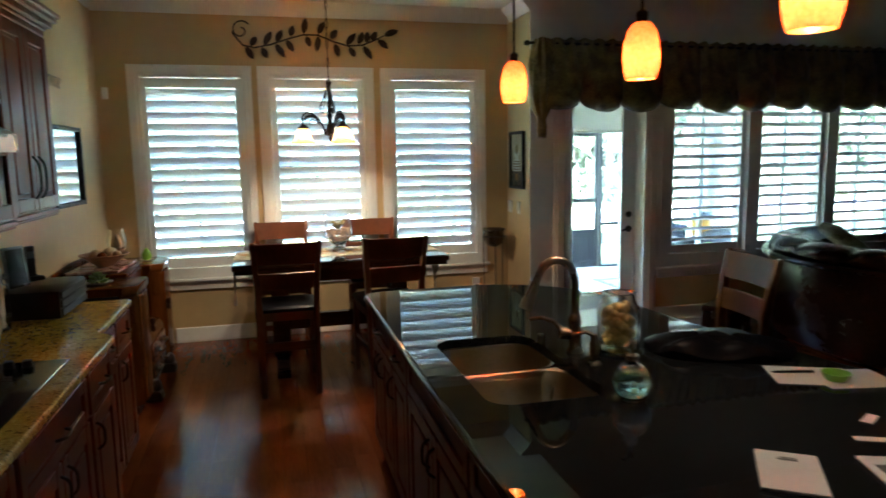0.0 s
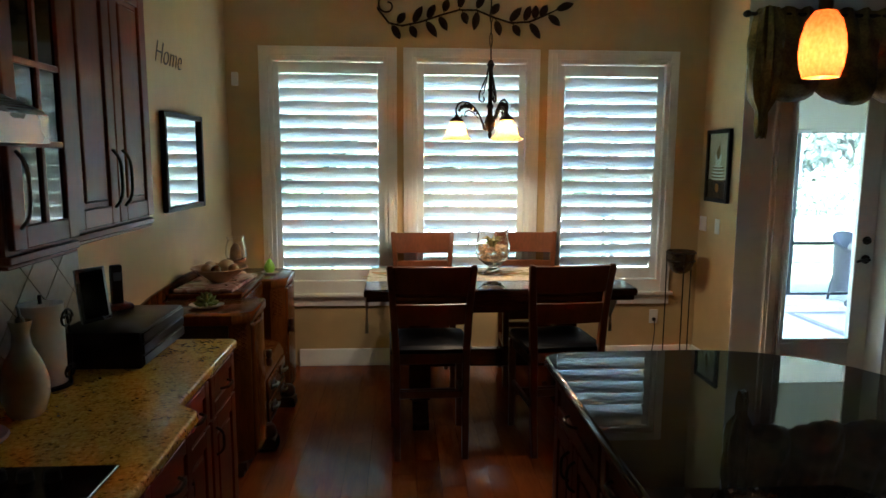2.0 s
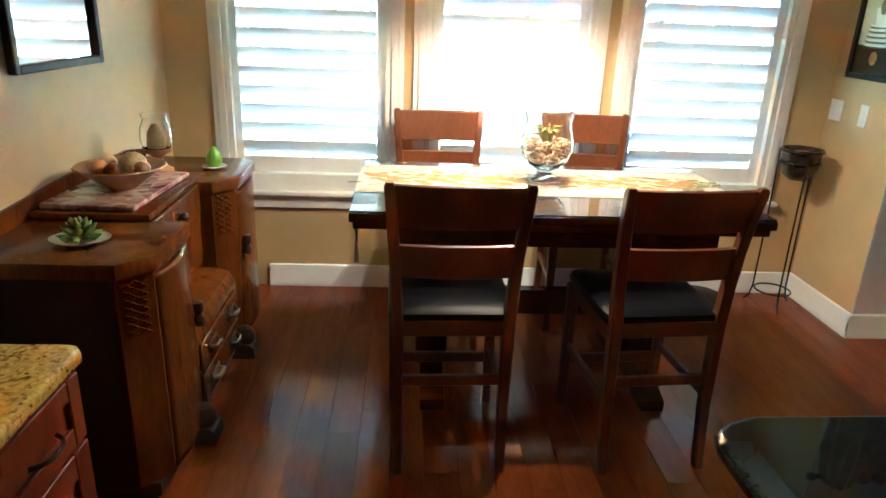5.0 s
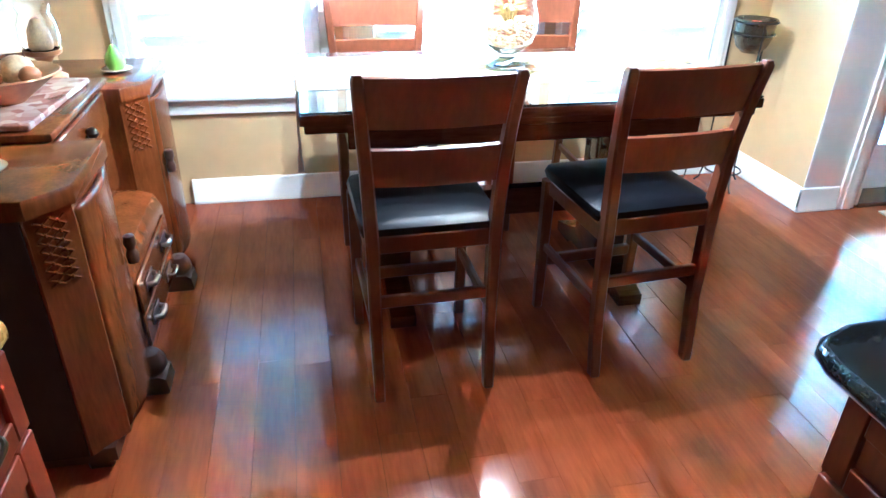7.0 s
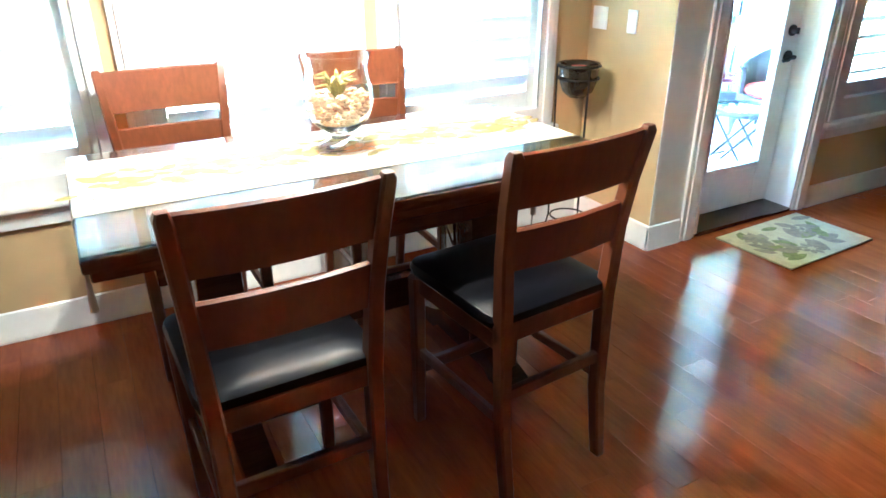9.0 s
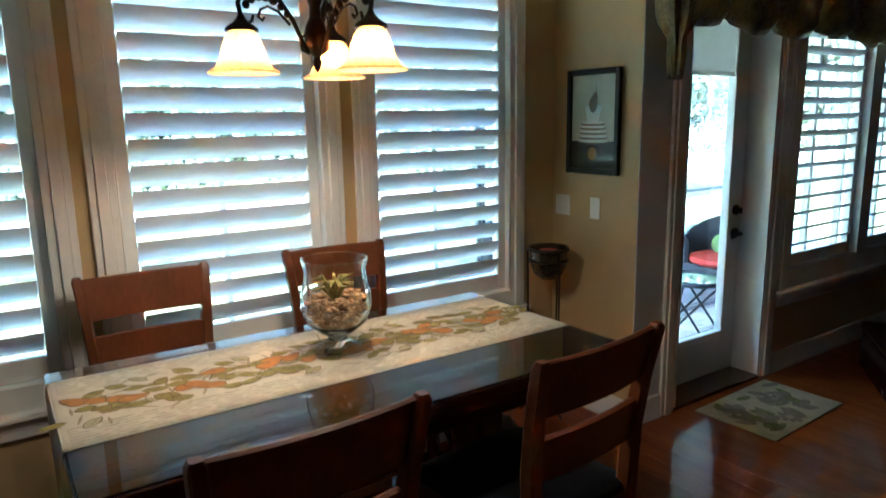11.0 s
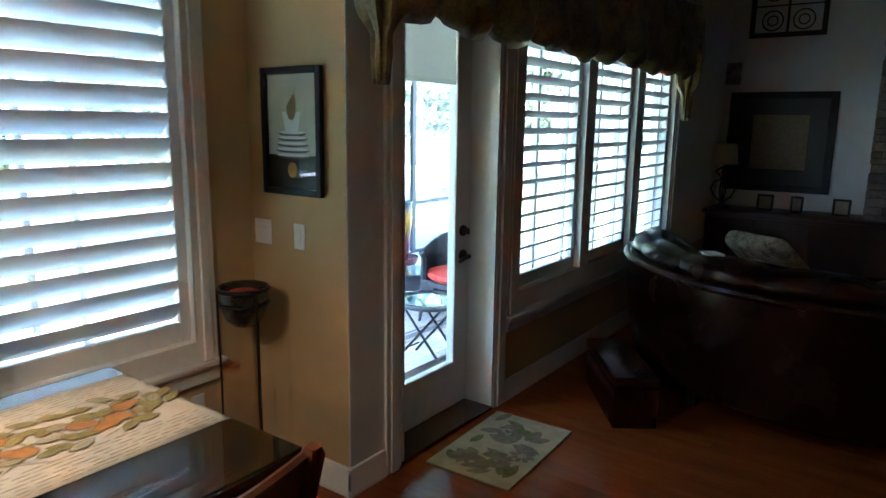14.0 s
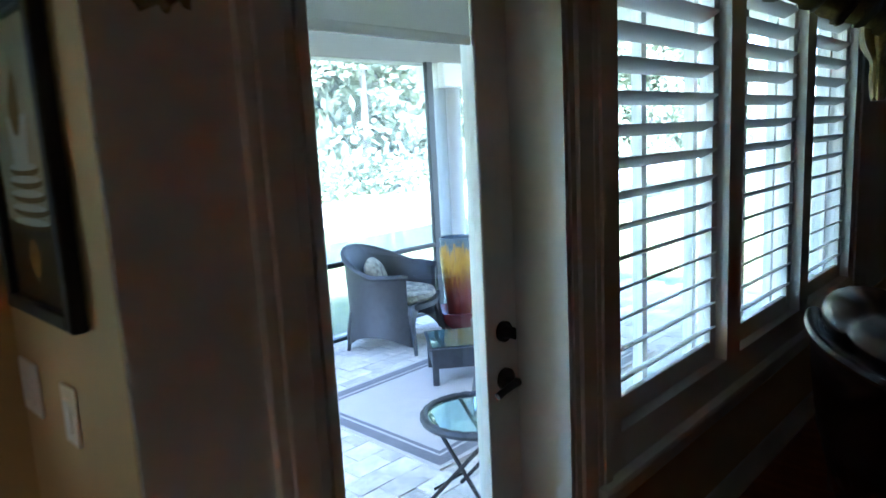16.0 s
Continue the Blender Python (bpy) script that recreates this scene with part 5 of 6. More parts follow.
mi = framed("wall_mirror", pose(XL + .022, 6.06, 1.645, 0, 0, 86.8), .60, .565, .03, .032, M_IRON, "square wall mirror in a narrow black frame", "mirror")
part("mirror_plate", bx(bmesh.new(), -.272, .272, -.012, -.006, -.255, .255), M_MIRROR, mi, "silvered mirror plate")

pc = framed("framed_print", pose(XN - .004, 6.947, 1.626, 0, 0, -90), .372, .55, .03, .028, M_BLACK, "framed print of a pear on stacked cups", "picture")
part("print_ground", bx(bmesh.new(), -.158, .158, -.010, -.004, -.247, .247), M_PRINTBG, pc, "grey-beige print background")
part("print_table", bx(bmesh.new(), -.157, .157, -.0112, -.0102, -.246, -.10), M_BLACKBROWN, pc, "dark printed tabletop")
bm = bmesh.new()
for k, (w, z) in enumerate(((.11, -.105), (.105, -.080), (.10, -.055), (.095, -.03), (.085, -.008))):
    bm.faces.new([bm.verts.new((w * math.cos(a), -.0118 - .0002 * k, z + .012 * math.sin(a))) for a in [j * math.tau / 24 for j in range(24)]])
part("print_plates", bm, M_LINE, pc, "printed stack of plates")
bm = bmesh.new()
for k, (w, z) in enumerate(((.104, -.100), (.099, -.075), (.094, -.05), (.089, -.025), (.079, -.003))):
    bm.faces.new([bm.verts.new((w * math.cos(a), -.0132 - .0002 * k, z + .007 * math.sin(a))) for a in [j * math.tau / 24 for j in range(24)]])
part("print_plate_rims", bm, M_PAPER, pc, "pale printed plate rims")
bm = bmesh.new()
bm.faces.new([bm.verts.new(p) for p in ((-.04, -.0146, 0), (.04, -.0146, 0), (.058, -.0146, .085), (-.058, -.0146, .085))])
part("print_cup", bm, M_PAPER, pc, "white printed cup")
bm = bmesh.new()
bm.faces.new([bm.verts.new((.03 * math.cos(a) * (1 - .45 * max(0, math.sin(a))) + .018 * max(0, math.sin(a)), -.0154, .095 + .055 * math.sin(a) + .01)) for a in [j * math.tau / 20 for j in range(20)]])
bm.faces.new([bm.verts.new(p) for p in ((.016, -.0155, .15), (.021, -.0155, .15), (.024, -.0155, .185), (.021, -.0155, .185))])
part("print_pear", bm, M_PEAR, pc, "ochre printed pear")
bm = bmesh.new()
bm.faces.new([bm.verts.new((.03 * math.cos(a), -.0154, -.165 + .035 * math.sin(a))) for a in [j * math.tau / 16 for j in range(16)]])
part("print_fruit", bm, M_ORANGE, pc, "ochre printed fruit")
gl = part("glazing", bx(bmesh.new(), -.16, .16, -.020, -.018, -.248, .248), M_PANE, pc, "clear picture glass")
gl.visible_shadow = False

for y, w, n in ((7.175, .115, 2), (6.93, .07, 1)):
    sw = thing("light_switch", pose(XN - .001, y, 1.165, 0, 0, -90), "white rocker light switch plate on the tan wall", "switch", "wall switches")
    part("plate", bx(bmesh.new(), -w / 2, w / 2, -.007, 0, -.058, .058, .003), M_WHITE, sw)
    for k in range(n):
        u = (k - (n - 1) / 2) * .046
        part("rocker", bx(bmesh.new(), u - .016, u + .016, -.011, -.0072, -.033, .033, .002), M_PAPER, sw)
ou = thing("wall_outlet", pose(2.205, YN - .001, .385), "white wall socket with a black plug in it", "socket")
part("plate", bx(bmesh.new(), -.036, .036, -.007, 0, -.058, .058, .003), M_WHITE, ou)
part("plug", bx(bmesh.new(), -.014, .014, -.03, -.0075, -.035, -.008, .005), M_BLACK, ou, "black plug")
bm = tube(bmesh.new(), [(2.205, YN - .03, .36), (2.20, YN - .06, .28), (2.19, YN - .06, .15), (2.15, YN - .10, .03), (2.05, YN - .2, .012), (1.95, YN - .3, .012), (1.8, YN - .25, .012)], .004, 6)
solid("power_cord", bm, M_BLACK, "black cord running from the socket to the floor", "cord")
solid("dark_floor_cushion", lathe(bmesh.new(), [(0, 0), (.13, 0), (.16, .02), (.165, .05), (.14, .08), (.06, .095), (0, .095)], 28), M_BLACK, "round black robot cleaner on its dock", "robot vacuum", m=pose(1.86, 7.02, .003)).name = "robot_vacuum"
ws = thing("wall_sensor", pose(-1.14, YN - .001, 2.265), "small white sensor box on the wall", "sensor")
part("case", bx(bmesh.new(), -.025, .025, -.025, 0, -.05, .05, .006, 2), M_WHITE, ws)
part("lens", bx(bmesh.new(), -.014, .014, -.028, -.0255, -.025, .01, .002), M_PAPER, ws)

# plant stand in the corner
ps = thing("plant_stand", pose(2.33, 7.06, .003), "wire tripod stand holding a dark glazed bowl", "plant stand")
for k in range(3):
    a = radians(20 + 120 * k)
    c, s = math.cos(a), math.sin(a)
    part("leg", tube(bmesh.new(), [(.150 * c, .150 * s, .004), (.125 * c, .125 * s, .03), (.11 * c, .11 * s, .10), (.108 * c, .108 * s, .55), (.112 * c, .112 * s, .945)], .005, 7), M_IRON, ps)
for R, z in ((.112, .945), (.108, .88), (.10, .10)):
    part("ring", tube(bmesh.new(), [(R * math.cos(k * math.tau / 32), R * math.sin(k * math.tau / 32), z) for k in range(33)], .005, 7, caps=False), M_IRON, ps)
part("bowl", lathe(bmesh.new(), [(0, .775), (.045, .78), (.080, .81), (.098, .86), (.102, .915), (.106, .945), (.112, .952), (.108, .958), (.098, .952), (.094, .915), (.088, .86), (.070, .82), (.04, .795), (0, .79)], 34), M_GLAZEDK, ps, "bronze glazed bowl with a rolled rim")
part("candle", lathe(bmesh.new(), [(0, .80), (.05, .81), (.085, .88), (.082, .925), (.05, .938), (0, .935)], 24), M_RED, ps, "rust-red wax filling")

# ---- antique sideboard ----
SBX = -.66
sbd = thing("sideboard", pose(XL + .02, 5.30, 0), "antique carved walnut sideboard with stepped cabinets and drawers", "sideboard")
D = SBX - (XL + .02)


def pedestal(name, y0, y1, ztop, label, mirror):
    c = .085
    if not mirror:
        foot = [(0, y0), (D - c, y0), (D, y0 + c), (D, y1), (0, y1)]
    else:
        foot = [(0, y0), (D - c, y0), (D, y0 + c), (D, y1 - c * .6), (D - c * .6, y1), (0, y1)]
    bm = prism(bmesh.new(), foot, "z", .085, ztop - .05)
    body = part(name, bm, M_SIDE, sbd, label)
    out = [(p[0] + (.012 if p[0] > .1 else 0), p[1] + (-.012 if p[1] == y0 else .008 if p[1] == y1 else 0)) for p in foot]
    bm = prism(bmesh.new(), out, "z", ztop - .052, ztop)
    bmesh.ops.bevel(bm, geom=[e for e in bm.edges if min(v.co.z for v in e.verts) > ztop - .001], offset=.012, segments=2, affect="EDGES", profile=.5)
    part("top_board", bm, M_SIDE, body, "rounded walnut top board")
    # carved lattice on the chamfered corner
    bm = bmesh.new()

    def on_corner(t, z, proud):
        return (D - c + t * .7071 + proud * .7071, y0 + t * .7071 - proud * .7071, ztop - .07 - z)
    for i in range(7):
        for t0, t1 in ((.020, .058), (.058, .020), (.058, .096), (.096, .058)):
            z0 = i * .026
            tube(bm, [on_corner(t0, z0, .0005), on_corner((t0 + t1) / 2, z0 + .013, .003), on_corner(t1, z0 + .026, .0005)], .0042, 6)
        for t in (.039, .077):
            ball(bm, on_corner(t, i * .026 + .013, .003), .006, .006, .007, n=4)
    part("carving", bm, M_SIDE, body, "carved lattice ornament")
    bm = bmesh.new()
    yy0, yy1 = y0 + c + .012, y1 - (.06 if mirror else .015)
    rows = []
    for k in range(9):
        u = k / 8
        bow = .022 * math.sin(math.pi * u)
        rows.append([(D + .002 + bow, yy0 + (yy1 - yy0) * u, z) for z in (.10, .12, ztop - .09, ztop - .075)])
    quads(bm, rows)
    dr = part("door", bm, M_SIDE, body, "bowed walnut door")
    dr.modifiers.new("thick", "SOLIDIFY").thickness = .018
    hy = yy1 - .02 if not mirror else yy0 + .03
    bm = lathe(bmesh.new(), [(0, -.05), (.016, -.045), (.020, -.02), (.012, 0), (.020, .02), (.016, .045), (0, .05)], 12, (D + .03, hy, ztop * .55 + .06))
    part("handle", bm, M_SIDEDK, dr, "dark carved door pull")
    return body


# thin near-black sheet: shade painted on the end turned away from the windows
part("end_shade_sheet", bx(bmesh.new(), .004, D - .092, -.004, -.0005, .088, .83), M_BLACKBROWN, sbd, "near-black sheet painting the shade on the near end")
pedestal("cabinet_body", .0, .415, .885, "walnut cabinet with chamfered corner", False)
pedestal("cabinet_body", 1.035, 1.525, .875, "walnut cabinet with chamfered corners", True)
bm = bx(bmesh.new(), 0, D - .14, .42, 1.03, .50, .885, .004)
mid = part("middle_section", bm, M_SIDE, sbd)
part("middle_top", bx(bmesh.new(), 0, D - .115, .40, 1.05, .886, .912, .008, 2), M_SIDE, mid)
dr = part("drawer", bx(bmesh.new(), D - .1395, D - .122, .45, 1.0, .74, .87, .006), M_SIDE, mid)
part("knob", lathe(bmesh.new(), [(0, -.02), (.014, -.014), (.02, 0), (.014, .014), (0, .02)], 12, (D - .108, .73, .805)), M_BRONZE, dr)
bm = prism(bmesh.new(), [(0, .09), (D - .02, .09), (D - .01, .12), (D - .005, .40), (D - .03, .455), (D - .09, .475), (0, .475)], "y", .418, 1.032)
low = part("lower_chest", bm, M_SIDE, sbd, "walnut chest with a rolled front edge")
for z in (.19, .325):
    dr = part("drawer", bx(bmesh.new(), D - .004, D + .008, .45, 1.0, z - .062, z + .058, .005), M_SIDE, low)
    for yy in (.58, .87):
        part("backplate", bx(bmesh.new(), D + .0085, D + .013, yy - .055, yy + .055, z - .022, z + .022, .002), M_SIDEDK, dr, "dark pull backplate")
        bm = tube(bmesh.new(), [(D + .013, yy - .042, z), (D + .034, yy - .034, z), (D + .038, yy, z), (D + .034, yy + .034, z), (D + .013, yy + .042, z)], .010, 8)
        part("handle", bm, M_NICKEL, dr, "pale metal drawer handle")
bm = bmesh.new()
prism(bm, [(.0, .70), (.0, .92), (.20, .945), (.76, .965), (1.32, .945), (1.52, .91), (1.52, .70)], "x", -.016, -.002)
part("back_board", bm, M_SIDE, sbd, "low curved back board")
for yy in (.40, 1.08):
    foot = part("foot", prism(bmesh.new(), [(D - .10, 0), (D + .055, 0), (D + .062, .012), (D + .055, .06), (D + .035, .072), (D - .10, .072)], "y", yy - .052, yy + .052), M_SIDEDK, sbd, "dark carved block foot")
    part("bun", lathe(bmesh.new(), [(0, .0725), (.040, .0725), (.050, .09), (.046, .12), (.030, .145), (0, .152)], 18, (D + .008, yy, 0)), M_SIDEDK, foot, "turned bun")
for yy in (.07, 1.46):
    part("foot", bx(bmesh.new(), D - .12, D - .05, yy - .04, yy + .04, 0, .045, .008), M_SIDEDK, sbd)
bm = bx(bmesh.new(), .02, D - .03, .02, 1.50, .04, .088)
part("plinth", bm, M_SIDEDK, sbd)
for yy in (.06, 1.47):
    part("back_foot", bx(bmesh.new(), .01, .06, yy - .03, yy + .03, 0, .05), M_SIDEDK, sbd)

SBT = .913
slab = solid("marble_slab", bx(bmesh.new(), -.165, .165, -.27, .27, 0, .02, .004), M_MARBLE, "reddish marble slab lying on the sideboard", "marble board", m=pose(-.985, 6.0, SBT, 0, 0, -3))
bo = thing("fruit_bowl", pose(-.965, 5.97, SBT + .021), "turned wooden bowl with dried gourds", "bowl")
part("bowl", lathe(bmesh.new(), [(0, .004), (.05, .0), (.06, .01), (.10, .04), (.145, .075), (.165, .085), (.16, .09), (.13, .075), (.08, .04), (0, .02)], 36), M_BOWLWOOD, bo)
for x, y, r, mt in ((.03, .04, .05, M_FRUIT), (-.06, -.05, .035, M_BOWLWOOD), (.0, -.08, .03, M_SIDE), (-.07, .05, .035, M_FRUIT), (.09, -.03, .03, M_BOWLWOOD)):
    part("gourd", ball(bmesh.new(), (x, y, .085), r, r * 1.25, r * .9, 10), mt, bo)
pl = thing("succulent", pose(-.905, 5.47, .887), "green succulent rosette on a pale leaf-shaped dish", "plant")
part("dish", lathe(bmesh.new(), [(0, .0), (.05, .0), (.085, .012), (.092, .018), (.08, .014), (0, .006)], 28, (0, 0, 0), 1.0, .8), M_CERAMIC, pl)
for ring, (n, R, z, L, tilt) in enumerate(((9, .018, .02, .05, 12), (8, .014, .035, .045, 35), (6, .008, .048, .038, 58), (4, .004, .055, .028, 76))):
    for k in range(n):
        a = k * math.tau / n + ring * .4
        t = radians(tilt)
        tip = (R + L * math.cos(t), z + L * math.sin(t))
        midp = (R + .55 * L * math.cos(t), z + .5 * L * math.sin(t) - .002)
        bm = bmesh.new()
        tube(bm, [(R * math.cos(a), R * math.sin(a), z), (midp[0] * math.cos(a), midp[0] * math.sin(a), midp[1]), (tip[0] * math.cos(a), tip[0] * math.sin(a), tip[1])], [.006, .012, .002], 7)
        part("leaf", bm, M_GREEN, pl)
pe = thing("green_pear", pose(-.79, 6.58, .877), "lime green pear candle on a small white saucer", "ornament")
part("saucer", lathe(bmesh.new(), [(0, 0), (.03, 0), (.058, .012), (.055, .014), (0, .006)], 24), M_CERAMIC, pe)
part("pear", lathe(bmesh.new(), [(0, .007), (.026, .01), (.038, .035), (.034, .06), (.02, .085), (.011, .10), (0, .106)], 24), M_LIME, pe)
part("stalk", tube(bmesh.new(), [(0, 0, .104), (.004, 0, .125), (.01, 0, .14)], .0025, 6), M_BARK, pe)
cd = thing("hurricane_candle", pose(-.955, 6.33, SBT), "footed candle holder with a glass chimney and tan candle", "candle holder")
part("foot", lathe(bmesh.new(), [(0, 0), (.06, 0), (.062, .012), (.03, .03), (.018, .05), (.03, .075), (.06, .09), (.062, .105), (.0, .10)], 28), M_BOWLWOOD, cd)
part("candle", lathe(bmesh.new(), [(0, .10), (.034, .10), (.04, .12), (.034, .17), (.015, .205), (0, .21)], 20), M_FRUIT, cd, "tan pear-shaped candle")
part("chimney", lathe(bmesh.new(), [(.056, .105), (.066, .14), (.062, .19), (.048, .225), (.056, .25), (.053, .25), (.045, .225), (.059, .19), (.063, .14), (.053, .105)], 30), M_GLASS, cd, "clear glass chimney")
# door mat
mt = thing("door_mat", pose(3.37, 6.33, .004, 0, 0, 2), "floral patterned door mat by the glass door", "door mat")
part("mat", bx(bmesh.new(), -.37, .37, -.235, .235, 0, .009, .003), M_MATBASE, mt)
rng = random.Random(31)
for k in range(34):
    bm = bmesh.new()
    a = rng.uniform(0, 6.28)
    printed_leaf(bm, -.30 + .60 * rng.random() - .05 * math.cos(a), -.17 + .34 * rng.random() - .05 * math.sin(a), .0093 + .00008 * k, rng.uniform(.11, .16), rng.uniform(.022, .040), a)
    part("leaf_print", bm, (M_MATLEAF, M_LINE, M_LINE)[k % 3], mt)
for fx, fy in ((-.22, .10), (.12, .02), (-.05, -.14)):
    for k in range(8):
        bm = bmesh.new()
        a = k * math.tau / 8
        printed_leaf(bm, fx + .018 * math.cos(a), fy + .018 * math.sin(a), .0121 + .00002 * k, .055, .016, a)
        part("petal_print", bm, M_LINE, mt)

# ---- living room ----
# balloon valance on its rod
va = thing("window_valance", pose(0, YL, 0), "gathered olive fabric balloon valance over door and windows", "valance")
rodm = tube(bmesh.new(), [(2.48, -.13, 2.655), (6.78, -.13, 2.655)], .014, 12)
part("rod", rodm, M_IRON, va, "dark curtain rod")
for x in (2.465, 6.795):
    part("finial", ball(bmesh.new(), (x, -.13, 2.655), .03, .024, .024, 10), M_IRON, va)
for x in (2.70, 4.7, 6.65):
    part("bracket", bx(bmesh.new(), x - .008, x + .008, -.13, -.002, 2.63, 2.645), M_IRON, va)
bm = bmesh.new()
X0, X1, NP = 2.58, 6.70, 10
rows = []
NX = NP * 16
for j in range(19):
    v = j / 18
    r = []
    for i in range(NX + 1):
        u = i / NX
        x = X0 + (X1 - X0) * u
        ph = (u * NP) % 1.0
        puff = math.sin(math.pi * ph) ** .6
        bottom = 2.145 - .085 * puff + .015 * math.sin(u * 23)
        top = 2.70 + .012 * math.sin(u * NP * math.tau * 3)
        z = top + (bottom - top) * v
        bulge = (.015 + .13 * puff * math.sin(math.pi * min(1, v * .62 + .12)) ** 1.5) * (v ** .6) + .012 * math.sin(u * NP * math.tau * 4 + 2 * math.sin(u * 9)) * (1 - .9 * v) + .016 * math.sin(7 * math.pi * math.hypot((ph - .5) * 1.3, 1.15 - v)) * puff * v + .014 * noise.noise((x * 9, z * 14, 0))
        if v > .9:
            bulge -= .05 * (v - .9) * 10
        r.append((x, -.125 - bulge, z))
    rows.append(r)
quads(bm, rows)
cl2 = part("pleated_cloth", bm, M_VALANCE, va)
cl2.modifiers.new("thick", "SOLIDIFY").thickness = .006
for x0, x1, z0 in ((2.50, 2.70, 1.83), (6.53, 6.78, 1.73)):
    bm = bmesh.new()
    rows = []
    for j in range(25):
        v = j / 24
        z = 2.69 + (z0 - 2.69) * v
        full = (.55 + .45 * math.sin(math.pi * min(1, v * 1.25)) ** .7) * (1 - .45 * max(0, v - .7) / .3)
        pinch = 1 - .30 * math.exp(-((v - .80) / .06) ** 2)
        r = []
        for i in range(40):
            a = i * math.tau / 40
            fold = 1 + .16 * math.sin(7 * a + 3 * v) + .10 * math.sin(11 * a - 5 * v + x0) + .10 * noise.noise((3 * math.cos(a), 3 * math.sin(a), 9 * v))
            r.append(((x0 + x1) / 2 + (x1 - x0) * .5 * full * pinch * fold * math.cos(a), -.15 + .105 * full * pinch * fold * math.sin(a), z + .012 * math.sin(5 * a) * v))
        rows.append(r)
    vs = quads(bm, rows, closed=True)
    bm.faces.new(vs[0]), bm.faces.new(vs[-1][::-1])
    part("tail", bm, M_VALANCE, va, "gathered hanging fabric tail")

# curved leather sofa seen from behind
sf = thing("sofa", pose(5.66, 5.06, .003), "reddish brown leather curved sofa with rolled tufted back", "sofa")


def sweep(bm, section, a0, a1, n, r0=1.37):
    rows = []
    for k in range(n + 1):
        a = radians(a0 + (a1 - a0) * k / n)
        rows.append([((r0 + d) * math.cos(a), (r0 + d) * math.sin(a), z) for d, z in section(k / n)])
    vs = quads(bm, rows, closed=True)
    bm.faces.new(vs[0]), bm.faces.new(vs[-1][::-1])
    return bm


A0, A1 = 100, 258
part("back", sweep(bmesh.new(), lambda u: [(-.12, .06), (-.05, .10), (.01, .35), (.04, .60), (.045, .76), (-.10, .78), (-.14, .50), (-.14, .08)], A0, A1, 44), M_BROWNLEATHER, sf)


def padded(u):
    """Cushion roll with gathered tucks."""
    tuck = abs(math.sin(u * math.pi * 7)) ** .45
    fold = .010 * math.sin(u * 95) * (1 - tuck)
    return [(-.15 + (.13 + .03 * tuck) * math.cos(t), .84 + fold + (.065 + .035 * tuck) * math.sin(t)) for t in [j * math.tau / 16 for j in range(16)]]


part("back_roll", sweep(bmesh.new(), padded, A0, A1, 120), M_BROWNLEATHER, sf, "padded leather roll with tucks")
part("piping", sweep(bmesh.new(), lambda u: [(.035 + .034 * math.cos(t), .785 + .026 * math.sin(t)) for t in [j * math.tau / 8 for j in range(8)]], A0, A1, 60), M_BROWNLEATHER, sf, "leather welt along the back")
for k in range(4):
    a0, a1 = A0 + 3 + 38.5 * k, A0 + 3 + 38.5 * k + 37.5
    part("seat_cushion", sweep(bmesh.new(), lambda u: [(-.85, .14), (-.15, .14), (-.15, .42), (-.20, .45), (-.80, .46), (-.85, .42)], a0, a1, 10), M_BROWNLEATHER, sf)
    part("back_cushion", sweep(bmesh.new(), lambda u: [(-.18, .44), (-.20, .80), (-.26, .90 + .02 * math.sin(math.pi * u)), (-.36, .84), (-.42, .6), (-.38, .44)], a0, a1, 10), M_BROWNLEATHER, sf)
for a in (104, 150, 205, 254):
    part("foot", bx(bmesh.new(), 1.29 * math.cos(radians(a)) - .03, 1.29 * math.cos(radians(a)) + .03, 1.29 * math.sin(radians(a)) - .03, 1.29 * math.sin(radians(a)) + .03, 0, .10), M_SIDEDK, sf)
pw = solid("throw_pillow", bx(bmesh.new(), -.21, .21, -.055, .055, -.20, .20, .052, 5), M_CUSHION, "patterned throw pillow leaning on the sofa back", "pillow", m=pose(4.93, 5.42, .90, -52, 0, 62))
solid("white_cloth", bx(bmesh.new(), -.09, .09, -.05, .05, 0, .012, .004), M_PAPER, "folded white cloth lying on the sofa back", "cloth", m=pose(4.57, 5.66, .938, 0, 4, 30))

tk = thing("blanket_chest", pose(4.29, 6.06, .003, 0, 0, 36), "long low reddish brown leather chest with nailheads on the floor", "chest")
body = part("body", bx(bmesh.new(), -.355, .355, -.125, .125, 0, .235, .010, 2), M_BROWNLEATHER, tk)
lid = part("lid", bx(bmesh.new(), -.365, .365, -.135, .135, .237, .30, .022, 3), M_BROWNLEATHER, tk)
for k in range(5):
    part("nailhead", ball(bmesh.new(), (-.24 + .12 * k, -.02, .300), .008, .008, .004, 6), M_BRONZE, lid)
part("latch", bx(bmesh.new(), -.372, -.3655, -.03, .03, .19, .26, .003), M_BRONZE, tk)

co = thing("console_cabinet", pose(8.30, 5.55, .003), "long dark wooden console cabinet against the far wall", "cabinet")
part("body", bx(bmesh.new(), -.26, .28, -1.0, 1.05, .06, .76, .006), M_SIDEDK, co)
part("top", bx(bmesh.new(), -.29, .29, -1.04, 1.08, .762, .80, .010, 2), M_SIDEDK, co)
part("plinth", bx(bmesh.new(), -.24, .28, -.98, 1.03, 0, .058), M_SIDEDK, co)
for k in range(4):
    y0 = -.98 + k * .51
    dr = part("door", bx(bmesh.new(), -.275, -.262, y0, y0 + .49, .10, .72, .005), M_SIDEDK, co)
    part("panel", bx(bmesh.new(), -.282, -.276, y0 + .07, y0 + .42, .17, .65, .004), M_SIDEDK, dr)
